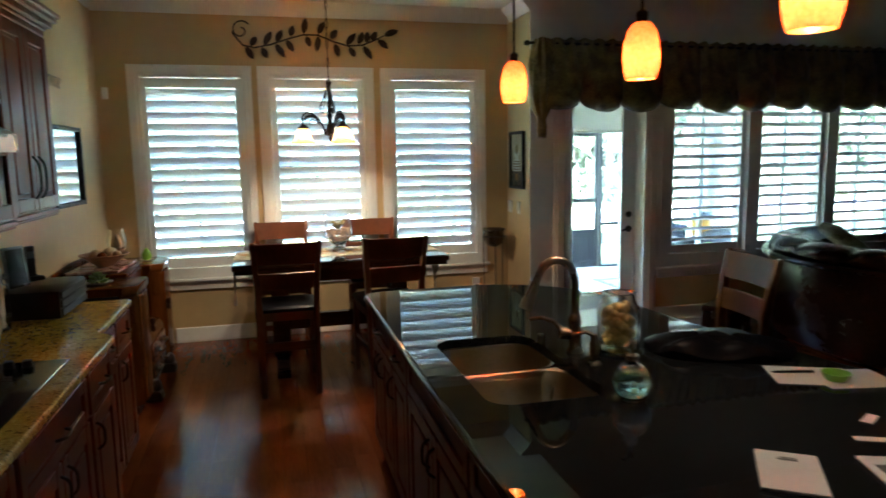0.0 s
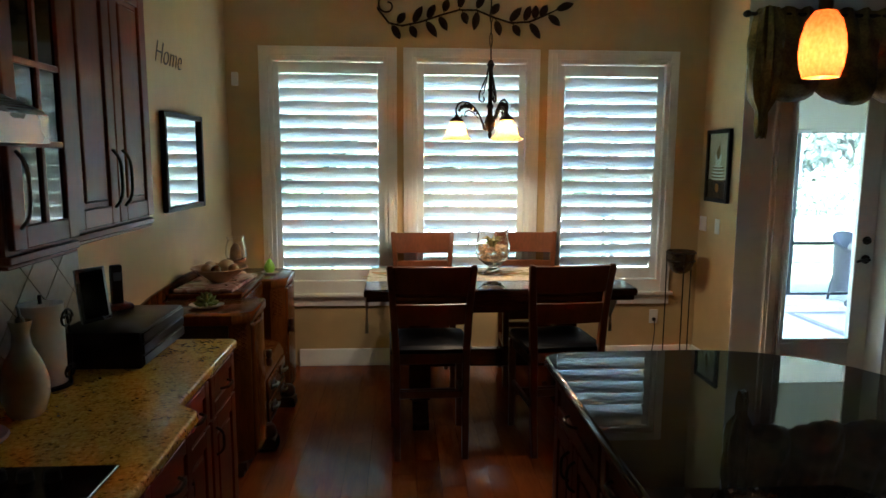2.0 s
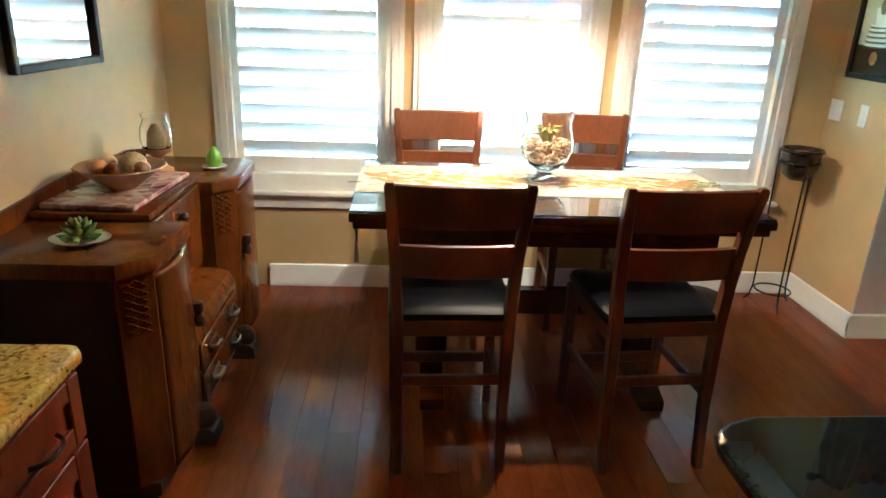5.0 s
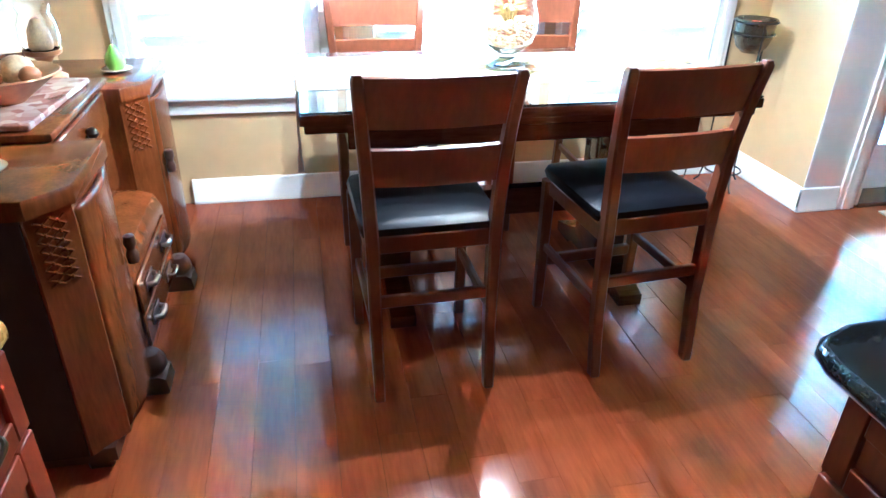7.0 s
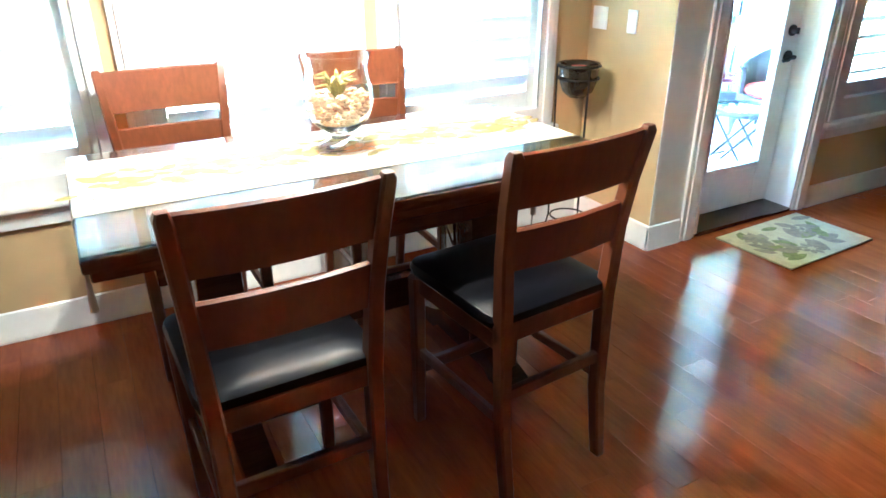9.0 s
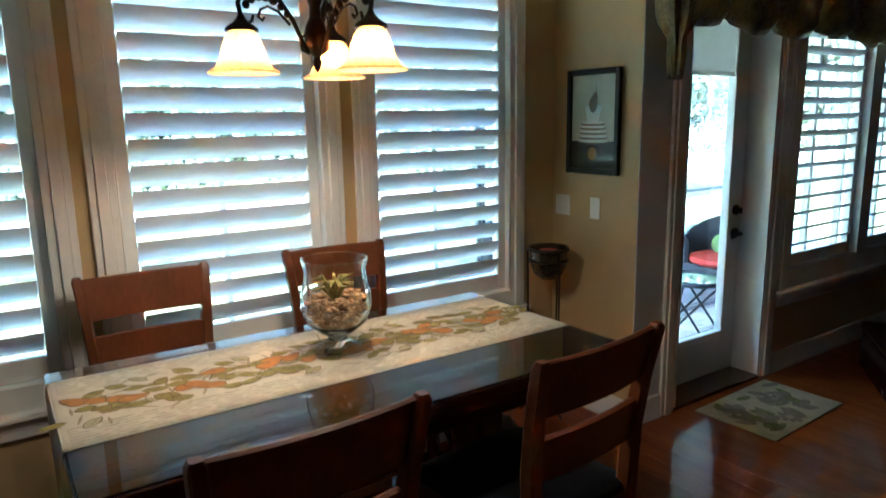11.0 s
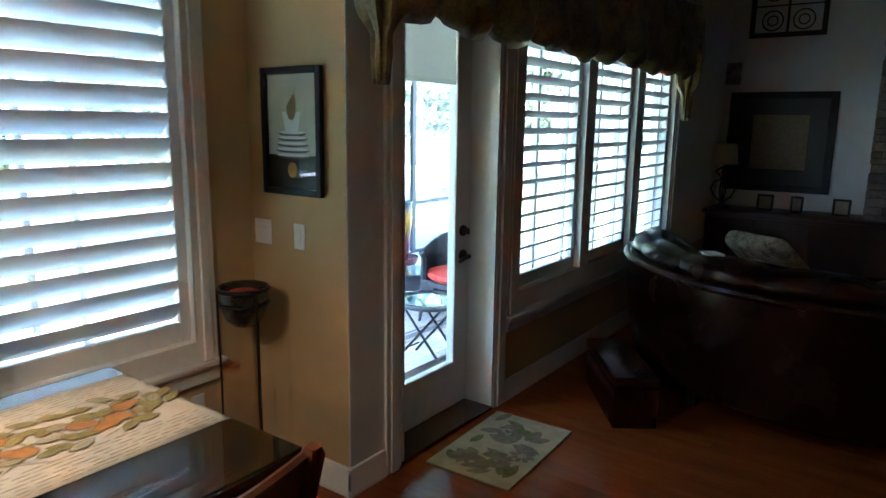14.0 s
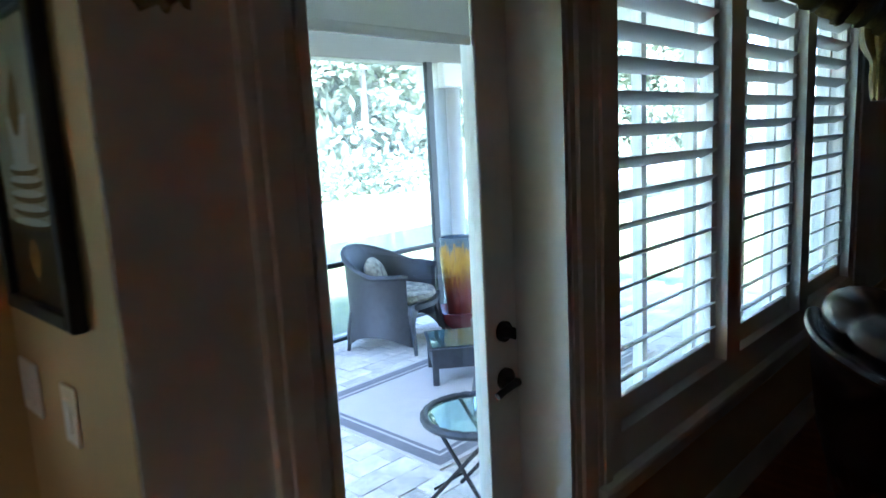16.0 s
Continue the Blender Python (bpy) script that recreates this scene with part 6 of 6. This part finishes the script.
lp = thing("table_lamp", pose(8.28, 6.50, .804), "scrolled iron table lamp with a cream shade", "lamp")
part("base", lathe(bmesh.new(), [(0, 0), (.10, 0), (.10, .02), (.03, .04), (.012, .07), (0, .07)], 24), M_IRON, lp)
bm = bmesh.new()
for k in range(4):
    a = k * math.pi / 2
    tube(bm, [(r * math.cos(a), r * math.sin(a), z) for r, z in ((.01, .06), (.09, .12), (.13, .20), (.09, .28), (.02, .30), (.05, .36), (.09, .38), (.02, .44))], .010, 7)
part("scrolls", bm, M_IRON, lp)
part("stem", tube(bmesh.new(), [(0, 0, .05), (0, 0, .52)], .009, 8), M_IRON, lp)
part("shade", lathe(bmesh.new(), [(.135, .47), (.11, .69), (.105, .69), (.13, .47)], 28), M_CREAMCLOTH, lp, "cream cloth shade")
part("finial", lathe(bmesh.new(), [(.0, .51), (.004, .52), (.004, .74), (.012, .75), (0, .77)], 10), M_IRON, lp)
for y, w in ((6.05, .16), (5.75, .12), (5.35, .16)):
    f = framed("photo_frame", pose(8.22, y, .805 + .09, -8, 0, -90), w, .17, .022, .014, M_BLACK, "small dark photo frame standing on the console", "picture frame")
    part("picture", bx(bmesh.new(), -w / 2 + .02, w / 2 - .02, -.008, -.003, -.065, .065), M_TAUPE, f)
ar = framed("framed_artwork", pose(XR - .003, 6.04, 1.515, 0, 0, -90), 1.05, 1.06, .07, .04, M_BLACK, "large square artwork in a black frame with dark mount", "picture")
part("mount", bx(bmesh.new(), -.46, .46, -.02, -.004, -.465, .465), M_DARKMAT, ar, "dark mount")
part("picture", bx(bmesh.new(), -.275, .275, -.024, -.0205, -.29, .29), M_TAUPE, ar, "tan abstract print")
sp = thing("wall_speaker", pose(XR - .003, 6.57, 2.245, 0, 0, -90), "small flush white wall speaker", "speaker")
part("frame", bx(bmesh.new(), -.10, .10, -.018, 0, -.13, .13, .008, 2), M_GREY, sp)
part("grille", bx(bmesh.new(), -.085, .085, -.0205, -.0185, -.115, .115, .002), M_CUSHION, sp)
ir = framed("iron_wall_panel", pose(XR - .003, 6.07, 2.93, 0, 0, -90), .74, .64, .05, .03, M_IRON, "square scrolled iron panel hung on the wall", "wall ornament")
bm = bmesh.new()
for sx in (-1, 1):
    for sz in (-1, 1):
        tube(bm, [(sx * .15 + .10 * math.cos(a), -.014, sz * .15 + .10 * math.sin(a)) for a in [k * math.tau / 24 for k in range(25)]], .008, 6, caps=False)
        tube(bm, [(sx * .15 + .05 * math.cos(a), -.014, sz * .15 + .05 * math.sin(a)) for a in [k * math.tau / 16 for k in range(17)]], .007, 6, caps=False)
tube(bm, [(0, -.014, -.29), (0, -.014, .29)], .014, 6)
tube(bm, [(-.33, -.014, 0), (.33, -.014, 0)], .008, 6)
part("scrollwork", bm, M_IRON, ir)
# ledger-stone chimney breast
cb = structure("chimney_breast", bx(bmesh.new(), 8.25, XR, 3.2, 5.15, .0, ZL), M_SIDEDK, "stacked ledger stone chimney breast")
rng = random.Random(5)
z = .0
while z < 3.2:
    h = rng.uniform(.05, .10)
    y = 3.95
    while y < 5.18:
        L = rng.uniform(.14, .36)
        e = min(y + L, 5.165)
        if e - y > .04:
            o = rng.uniform(.012, .05)
            part("stone", bx(bmesh.new(), 8.25 - o, 8.249, y + .003, e - .003, z + .003, z + h - .003, .004), M_STONE, cb)
        y += L
    z += h
# ---- outdoors ----
PZ = -.08
structure("ground", bx(bmesh.new(), -400, 400, YN + T + .0, 900, -.9, -.30), M_GRASS, "lawn reaching to the woods")
structure("water", prism(bmesh.new(), [(-60, 15.4), (-10, 14.6), (8, 14.2), (20, 14.6), (70, 16), (70, 19), (20, 16.9), (8, 16.2), (-10, 16.8), (-60, 18)], "z", -.29, -.28), M_POND, "strip of pond water")
structure("road", prism(bmesh.new(), [(-80, 19.5), (8, 18.2), (80, 20), (80, 24.5), (8, 23.6), (-80, 24)], "z", -.29, -.27), M_ROAD, "pale dry bank before the woods")
structure("patio_slab", bx(bmesh.new(), XN + T + .002, 9.2, YL + .23, 10.55, -.5, PZ - .02), M_SAND, "sand bed of the paved patio")
structure("patio_ceiling", bx(bmesh.new(), XN + T + .01, 9.4, YL + .23, 10.7, 2.62, 2.72), M_CEIL, "white painted patio ceiling")
structure("patio_beam", bx(bmesh.new(), XN + T + .01, 9.4, 10.42, 10.62, 2.38, 2.615, .01), M_STUCCO, "stucco beam along the patio's edge")

for x in (7.29, 2.95):
    cm = thing("patio_column", pose(x, 10.42, PZ), "round pale patio column with a square capital", "column", "patio columns")
    part("shaft", lathe(bmesh.new(), [(.16, .06), (.16, 2.22), (0, 2.22)], 32), M_STUCCO, cm)
    part("base", bx(bmesh.new(), -.19, .19, -.19, .19, -.02, .06, .006), M_STUCCO, cm)
    part("capital", bx(bmesh.new(), -.20, .20, -.20, .20, 2.22, 2.46, .012), M_WHITE, cm)
sc = thing("screen_enclosure", pose(0, 10.30, PZ), "dark aluminium screen frame round the patio", "screen frame")
for x in (2.8, 4.30, 5.17, 6.95, 7.62, 9.1):
    part("post", bx(bmesh.new(), x - (.04 if 6 < x < 8 else .025), x + (.04 if 6 < x < 8 else .025), -.025, .025, -.02, 2.46, .003), M_FRAMEDK, sc)
for x0, x1 in ((2.825, 4.275), (5.195, 6.925), (6.975, 7.595), (7.645, 9.075)):
    part("rail", bx(bmesh.new(), x0, x1, -.024, .024, .66, .70, .003), M_FRAMEDK, sc)
    part("rail", bx(bmesh.new(), x0, x1, -.024, .024, -.02, .03, .003), M_FRAMEDK, sc)
part("rail", bx(bmesh.new(), 4.325, 5.145, -.024, .024, 2.10, 2.15, .003), M_FRAMEDK, sc)
for x0, x1, z0 in ((2.825, 4.275, .03), (4.325, 5.145, 2.15), (5.195, 6.91, .03), (6.99, 7.58, .03), (7.66, 9.075, .03)):
    mesh_panel = part("screen_mesh", bx(bmesh.new(), x0, x1, -.001, .001, z0, 2.455), M_SCREEN, sc, "grey insect screen mesh")
    mesh_panel.visible_shadow = False
sd = thing("screen_door", pose(4.735, 10.30, PZ), "dark aluminium screen door with a solid kick panel", "screen door")
for x in (-.395, .345):
    part("stile", bx(bmesh.new(), x, x + .05, -.016, .016, .01, 2.08, .003), M_FRAMEDK, sd)
for z0, z1 in ((.01, .10), (.55, .60), (1.02, 1.08), (2.03, 2.08)):
    part("rail", bx(bmesh.new(), -.344, .344, -.0155, .0155, z0, z1, .003), M_FRAMEDK, sd)
part("kick_panel", bx(bmesh.new(), -.344, .344, -.006, .006, .101, .549), M_FRAMEDK, sd)
part("handle", tube(bmesh.new(), [(.30, -.02, 1.0), (.30, -.05, 1.02), (.30, -.05, 1.12), (.30, -.02, 1.14)], .006, 7), M_STEEL, sd)

# patio rug
rg = thing("patio_rug", pose(5.70, 8.62, PZ + .004), "taupe outdoor rug with a dark double border", "rug")
part("field", bx(bmesh.new(), -1.21, 1.21, -.68, .68, 0, .008), M_RUG, rg)
for s in (-1, 1):
    for o, w in ((.03, .075), (.125, .025)):
        part("border_band", bx(bmesh.new(), -1.21 + o, 1.21 - o, s * (.68 - o - w / 2) - w / 2, s * (.68 - o - w / 2) + w / 2, .0084, .0100), M_RUGEDGE, rg)
        part("border_band", bx(bmesh.new(), s * (1.21 - o - w / 2) - w / 2, s * (1.21 - o - w / 2) + w / 2, -.68 + o, .68 - o, .0086, .0102), M_RUGEDGE, rg)


def wicker_chair(m, seat_mat, label, cushion_label):
    """A rounded wicker armchair, open to -y."""
    th = thing("wicker_armchair", m, label, "chair", "wicker patio chairs")
    n = 44
    rows = []
    for k in range(n + 1):
        a = radians(-40 + 260 * k / n)
        back = max(0, math.sin(a)) ** 1.3
        top = .58 + .17 * back
        R = .36
        c, s = math.cos(a), math.sin(a)
        rows.append([(R * c * f, R * s * f, z) for f, z in ((1.10, .05 + .10 * abs(math.cos(2 * a))), (1.0, .30), (1.0 + .05 * back, top - .03), (1.03 + .07 * back, top), (.96 + .06 * back, top + .012), (.90 + .05 * back, top - .02), (.90, .30), (1.02, .052 + .10 * abs(math.cos(2 * a))))])
    bm = bmesh.new()
    vs = quads(bm, rows, closed=True)
    bm.faces.new(vs[0]), bm.faces.new(vs[-1][::-1])
    part("shell", bm, M_WICKER, th, "woven grey wicker shell")
    bm = bmesh.new()
    tube(bm, [((.36 * (1.0 + .06 * max(0, math.sin(a)) ** 1.3)) * math.cos(a), (.36 * (1.0 + .06 * max(0, math.sin(a)) ** 1.3)) * math.sin(a), .585 + .17 * max(0, math.sin(a)) ** 1.3) for a in [radians(-42 + 264 * k / 44) for k in range(45)]], .022, 8)
    part("braided_rim", bm, M_WICKER, th, "braided wicker rim")
    part("seat", lathe(bmesh.new(), [(0, .32), (.34, .32), (.34, .36), (0, .36)], 30, (0, .0, 0), 1, .98), M_WICKER, th)
    bm = bmesh.new()
    pts = [(-.28 + .56 * k / 12, .36 - .20 * (math.sin(math.pi * k / 12)) ** .7) for k in range(13)]
    prism(bm, [(-.28, .37)] + [(x, max(.05, .36 - .30 * abs(x / .28) ** 3)) for x, z in pts] + [(.28, .37)], "y", -.26, -.235)
    part("skirt", bm, M_WICKER, th, "curved wicker front skirt")
    for a in (-45, 45, 135, 225):
        c, s = math.cos(radians(a)), math.sin(radians(a))
        part("leg", tube(bmesh.new(), [(.355 * c, .355 * s, .30), (.385 * c, .385 * s, .10), (.40 * c, .40 * s, .0)], [.016, .018, .014], 8), M_WICKER, th)
    bm = bmesh.new()
    lathe(bm, [(0, .362), (.27, .362), (.30, .39), (.29, .425), (.22, .445), (0, .45)], 30, (0, -.02, 0))
    part("seat_cushion", bm, seat_mat, th, cushion_label)
    return th


wicker_chair(pose(5.93, 9.83, PZ, 0, 0, 22) @ Matrix.Scale(1.1, 4), M_CUSHION, "grey wicker armchair with a patterned cushion on the patio", "patterned seat cushion")
solid("patio_pillow", ball(bmesh.new(), (0, 0, 0), .19, .07, .18, 12), M_CUSHION, "patterned pillow in the wicker armchair", "pillow", m=pose(5.86, 9.98, PZ + .57, -18, 25, 20))
wicker_chair(pose(5.44, 8.02, PZ + .012, 0, 0, -75), M_RED, "grey wicker armchair with a red cushion on the patio", "red seat cushion")
solid("patio_pillow", ball(bmesh.new(), (0, 0, 0), .13, .06, .11, 12), M_GREEN, "lime green pillow in the wicker armchair", "pillow", m=pose(5.50, 8.04, PZ + .53, -15, 10, -70))
ot = thing("wicker_coffee_table", pose(5.74, 8.75, PZ + .012, 0, 0, -40) @ Matrix.Diagonal((1, 1, .76, 1)), "low grey wicker coffee table with a glass top", "table")
bm = bmesh.new()
for a, b, c, d in ((-.35, .35, -.22, -.19), (-.35, .35, .19, .22), (-.35, -.32, -.189, .189), (.32, .35, -.189, .189)):
    bx(bm, a, b, c, d, .16, .34, .004)
part("apron", bm, M_WICKER, ot)
for x in (-.33, .33):
    for y in (-.20, .20):
        part("leg", bx(bmesh.new(), x - .022, x + .022, y - .022, y + .022, 0, .34, .004), M_WICKER, ot)
part("rim", bx(bmesh.new(), -.37, .37, -.24, .24, .341, .36, .008, 2), M_WICKER, ot)
part("glass_top", bx(bmesh.new(), -.35, .35, -.22, .22, .3605, .368, .002), M_TEAL, ot, "pale glass top")
stb = thing("folding_side_table", pose(4.36, 7.56, PZ), "round folding side table with braided rim and glass top", "table")
part("braided_rim", tube(bmesh.new(), [(.235 * math.cos(k * math.tau / 48), .235 * math.sin(k * math.tau / 48), .46 + .003 * (k % 2)) for k in range(49)], [.019 + .003 * (k % 2) for k in range(49)], 8, caps=False), M_WICKER, stb)
part("glass_top", lathe(bmesh.new(), [(0, .462), (.225, .462), (.225, .469), (0, .469)], 40), M_TEAL, stb, "pale glass top")
for s in (-1, 1):
    for o in (-.11, .11):
        part("leg", tube(bmesh.new(), [(o, s * .21, .008), (o * .98, -s * .19, .45)], .010, 8), M_IRON, stb)
    part("crossbar", tube(bmesh.new(), [(-.11, s * .18, .075), (.11, s * .18, .075)], .007, 7), M_IRON, stb)

ur = thing("glazed_urn", pose(6.55, 9.66, PZ), "tall drip-glazed urn fountain standing in a maroon basin", "urn")
m = bpy.data.materials.new("drip_glaze")
m.use_nodes = True
nt = m.node_tree
tc, sx, no, mm, rp = (nt.nodes.new(k) for k in ("ShaderNodeTexCoord", "ShaderNodeSeparateXYZ", "ShaderNodeTexNoise", "ShaderNodeMath", "ShaderNodeValToRGB"))
mp = nt.nodes.new("ShaderNodeMapping")
mp.inputs["Scale"].default_value = (14, 14, 1.5)
nt.links.new(tc.outputs["Object"], mp.inputs[0])
nt.links.new(mp.outputs[0], no.inputs["Vector"])
nt.links.new(tc.outputs["Object"], sx.inputs[0])
mm.operation, mm.inputs[1].default_value = "MULTIPLY_ADD", .38
nt.links.new(no.outputs[0], mm.inputs[0]), nt.links.new(sx.outputs["Z"], mm.inputs[2])
el = rp.color_ramp.elements
el[0].position, el[0].color = .55, (.12, .018, .012, 1)
el[1].position, el[1].color = 1.0, (.10, .13, .16, 1)
for pos, c in ((.66, (.16, .05, .012, 1)), (.80, (.45, .24, .03, 1)), (.93, (.40, .22, .05, 1)), (.965, (.10, .14, .17, 1))):
    e = el.new(pos)
    e.color = c
nt.links.new(mm.outputs[0], rp.inputs[0]), nt.links.new(rp.outputs[0], nt.nodes["Principled BSDF"].inputs["Base Color"])
nt.nodes["Principled BSDF"].inputs["Roughness"].default_value = .18
M_GLAZE = m
M_MAROON = material("maroon_glaze", (.10, .014, .016), .2, var=.3)
part("urn_body", lathe(bmesh.new(), [(0, .10), (.10, .10), (.115, .16), (.135, .40), (.152, .60), (.158, .74), (.150, .80), (.158, .825), (.158, .85), (.135, .85), (.132, .80), (0, .76)], 40), M_GLAZE, ur, "blue, amber and maroon drip-glazed urn")
part("basin", lathe(bmesh.new(), [(0, 0), (.12, 0), (.17, .05), (.225, .14), (.238, .19), (.225, .195), (.20, .15), (.14, .09), (0, .085)], 40), M_MAROON, ur, "maroon glazed basin")

# patio pavers: courses along x, joints staggered
LW, WW = .225, .15
base = bmesh.new()
bx(base, .003, LW - .003, .003, WW - .003, -.05, 0)
pm = mesh_of("paver", base, M_PAVER)
rng = random.Random(8)
rest = bmesh.new()
ps_ob = structure("pavement", bx(bmesh.new(), XN + T + .002, 2.85, YL + .23, YL + .25, PZ - .06, PZ - .012), M_PAVER, "staggered concrete patio pavers")
count = 0
j = 0
yy = YL + .235
while yy < 10.4:
    x = XN + T + .01 + (j % 2) * -LW / 2
    while x < 9.1:
        dz = rng.uniform(-.003, .002)
        near = 3.2 < x < 5.4 and yy < 9.4 and (abs(x - 3.35 - (yy - 6.9) * .55) < 1.1)
        inside = x > XN + T + .005
        if inside and near and count < 290:
            o = new("paver", pm)
            o.parent = ps_ob
            o.matrix_basis = pose(x, yy, PZ + dz, rng.uniform(-.4, .4), rng.uniform(-.4, .4), 0)
            count += 1
        elif inside:
            v = [rest.verts.new((x + a, yy + b, PZ + dz)) for a, b in ((.003, .003), (LW - .003, .003), (LW - .003, WW - .003), (.003, WW - .003))]
            b2 = [rest.verts.new((q.co.x, q.co.y, PZ - .05)) for q in v]
            rest.faces.new(v)
            for i in range(4):
                rest.faces.new((v[i], b2[i], b2[(i + 1) % 4], v[(i + 1) % 4]))
        x += LW
    yy += WW
    j += 1
solid("pavers_beyond", rest, M_PAVER2, "concrete patio pavers farther off", "paving", kind="stuff")

# ---- woods ----
def tree(seed, height):
    rng = random.Random(seed)
    th = thing("pine_tree", pose(0, 0, -.3), "tall slender pine at the edge of the woods", "tree", "woods")
    bm = bmesh.new()
    pts = [(.25 * math.sin(k * .9 + seed) * k / 9, .2 * math.cos(k * .7 + seed) * k / 9, height * k / 9) for k in range(10)]
    tube(bm, pts, [.17 * (1 - .085 * k) for k in range(10)], 8)
    for k in range(14):
        z = height * rng.uniform(.35, .95)
        a = rng.uniform(0, math.tau)
        L = rng.uniform(.8, 2.2)
        i = min(9, int(z / height * 9))
        bx0, by0 = pts[i][0], pts[i][1]
        tube(bm, [(bx0, by0, z), (bx0 + L * .5 * math.cos(a), by0 + L * .5 * math.sin(a), z + .15 * L), (bx0 + L * math.cos(a), by0 + L * math.sin(a), z + .2 * L)], [.045, .03, .01], 5)
    part("trunk", bm, M_BARK, th)
    bm = bmesh.new()
    for k in range(62):
        z = height * rng.uniform(.14, 1.0)
        a, R = rng.uniform(0, math.tau), rng.uniform(.3, 2.3) * (1.15 - z / height * .6)
        c = Vector((R * math.cos(a), R * math.sin(a), z))
        for q in range(58):
            d = Vector((rng.gauss(0, .42), rng.gauss(0, .42), rng.gauss(0, .24)))
            n1 = Vector((rng.gauss(0, 1), rng.gauss(0, 1), rng.gauss(0, 1))).normalized()
            n2 = n1.orthogonal().normalized()
            s = rng.uniform(.11, .25)
            p = c + d
            bm.faces.new([bm.verts.new(p + s * n1 * u + s * .6 * n2 * w) for u, w in ((-1, 0), (0, -1), (1, 0), (0, 1))])
    part("crown", bm, M_LEAF, th)
    return th


def bush(seed):
    rng = random.Random(seed)
    th = thing("shrub", pose(0, 0, -.3), "leafy shrub at the edge of the woods", "shrub", "undergrowth")
    bm = bmesh.new()
    for k in range(7):
        a = rng.uniform(0, math.tau)
        tube(bm, [(0, 0, 0), (.3 * math.cos(a), .3 * math.sin(a), .6), (.6 * math.cos(a), .6 * math.sin(a), 1.2)], [.03, .02, .006], 5)
    part("stems", bm, M_BARK, th)
    bm = bmesh.new()
    for k in range(700):
        u, v, w = rng.gauss(0, .65), rng.gauss(0, .55), abs(rng.gauss(.5, .5))
        n1 = Vector((rng.gauss(0, 1), rng.gauss(0, 1), rng.gauss(0, 1))).normalized()
        n2 = n1.orthogonal().normalized()
        s = rng.uniform(.07, .16)
        p = Vector((u, v, w))
        bm.faces.new([bm.verts.new(p + s * n1 * a + s * .6 * n2 * b) for a, b in ((-1, 0), (0, -1), (1, 0), (0, 1))])
    part("leaves", bm, M_LEAF, th)
    return th


rng = random.Random(77)
kinds = [tree(1, 13), tree(2, 16), tree(3, 11), tree(4, 14)]
for k, t0 in enumerate(kinds):
    t0.matrix_world = pose(6 + k * 7.5, 27.5 + k, -.3)
for k in range(190):
    x, y = rng.uniform(-22, 62), 26 + rng.uniform(0, 1) ** 1.3 * 26
    s = rng.uniform(.8, 1.3)
    copy_thing(kinds[k % 4], pose(x, y, -.3, 0, 0, rng.uniform(0, 360)))
for k in range(90):
    copy_thing(kinds[k % 4], pose(rng.uniform(-25, 95), rng.uniform(54, 74), -.3, 0, 0, rng.uniform(0, 360)) @ Matrix.Diagonal((1.5, 1.5, 1.3, 1)))
bushes = [bush(11), bush(12), bush(13)]
for k, b in enumerate(bushes):
    b.matrix_world = pose(10 + k * 5, 25.2, -.3)
for k in range(210):
    tall = k > 70
    x, y = rng.uniform(-22, 62), rng.uniform(28, 46) if tall else rng.uniform(24.6, 29)
    copy_thing(bushes[k % 3], pose(x, y, -.3, 0, 0, rng.uniform(0, 360)) @ Matrix.Diagonal((1.9, 1.9, rng.uniform(2.2, 4.2), 1) if tall else (1, 1, 1, 1)))

# ---- hardwood planks, laid along y ----
PW = .128
rng = random.Random(3)
meshes = {}
for L in (.6, .8, 1.0, 1.2, 1.4):
    bm = bmesh.new()
    g = .0002
    b = .0003
    lo = [(g, g), (PW - g, g), (PW - g, L - g), (g, L - g)]
    hi = [(g + b, g + b), (PW - g - b, g + b), (PW - g - b, L - g - b), (g + b, L - g - b)]
    rows = [[(x, y, z) for x, y in ps] for ps, z in ((lo, -.006), (lo, .0012), (hi, .0027))]
    vs = quads(bm, rows, closed=True)
    bm.faces.new(vs[-1])
    meshes[L] = mesh_of("plank", bm, M_FLOOR)
fl = bpy.data.objects["floor"]
far = bmesh.new()
count = 0
x = XL + .002
while x < XR:
    y = YB - rng.uniform(0, 1)
    while y < YN + .05:
        L = rng.choice((.6, .8, 1.0, 1.2, 1.4))
        top = YN if x < XN else YL
        if y > YB - .3 and y < top and not (x > XN + .0 and y > YL):
            near = -.75 < x < 2.75 and y > 3.1 and y + L < top + .12
            if near and count < 298:
                o = new("plank", meshes[L])
                o.parent = fl
                o.matrix_basis = pose(x, y, 0)
                count += 1
            else:
                a, b, c, d = x + .0003, x + PW - .0003, y + .0003, min(y + L, top + .1) - .0003
                v = [far.verts.new(p) for p in ((a, c, .0025), (b, c, .0025), (b, d, .0025), (a, d, .0025))]
                w = [far.verts.new((q.co.x, q.co.y, -.004)) for q in v]
                far.faces.new(v)
                for i in range(4):
                    far.faces.new((v[i], w[i], w[(i + 1) % 4], v[(i + 1) % 4]))
        y += L
    x += PW
solid("planks_beyond", far, M_FLOOR2, "dark red hardwood planks farther off", "flooring", kind="stuff")
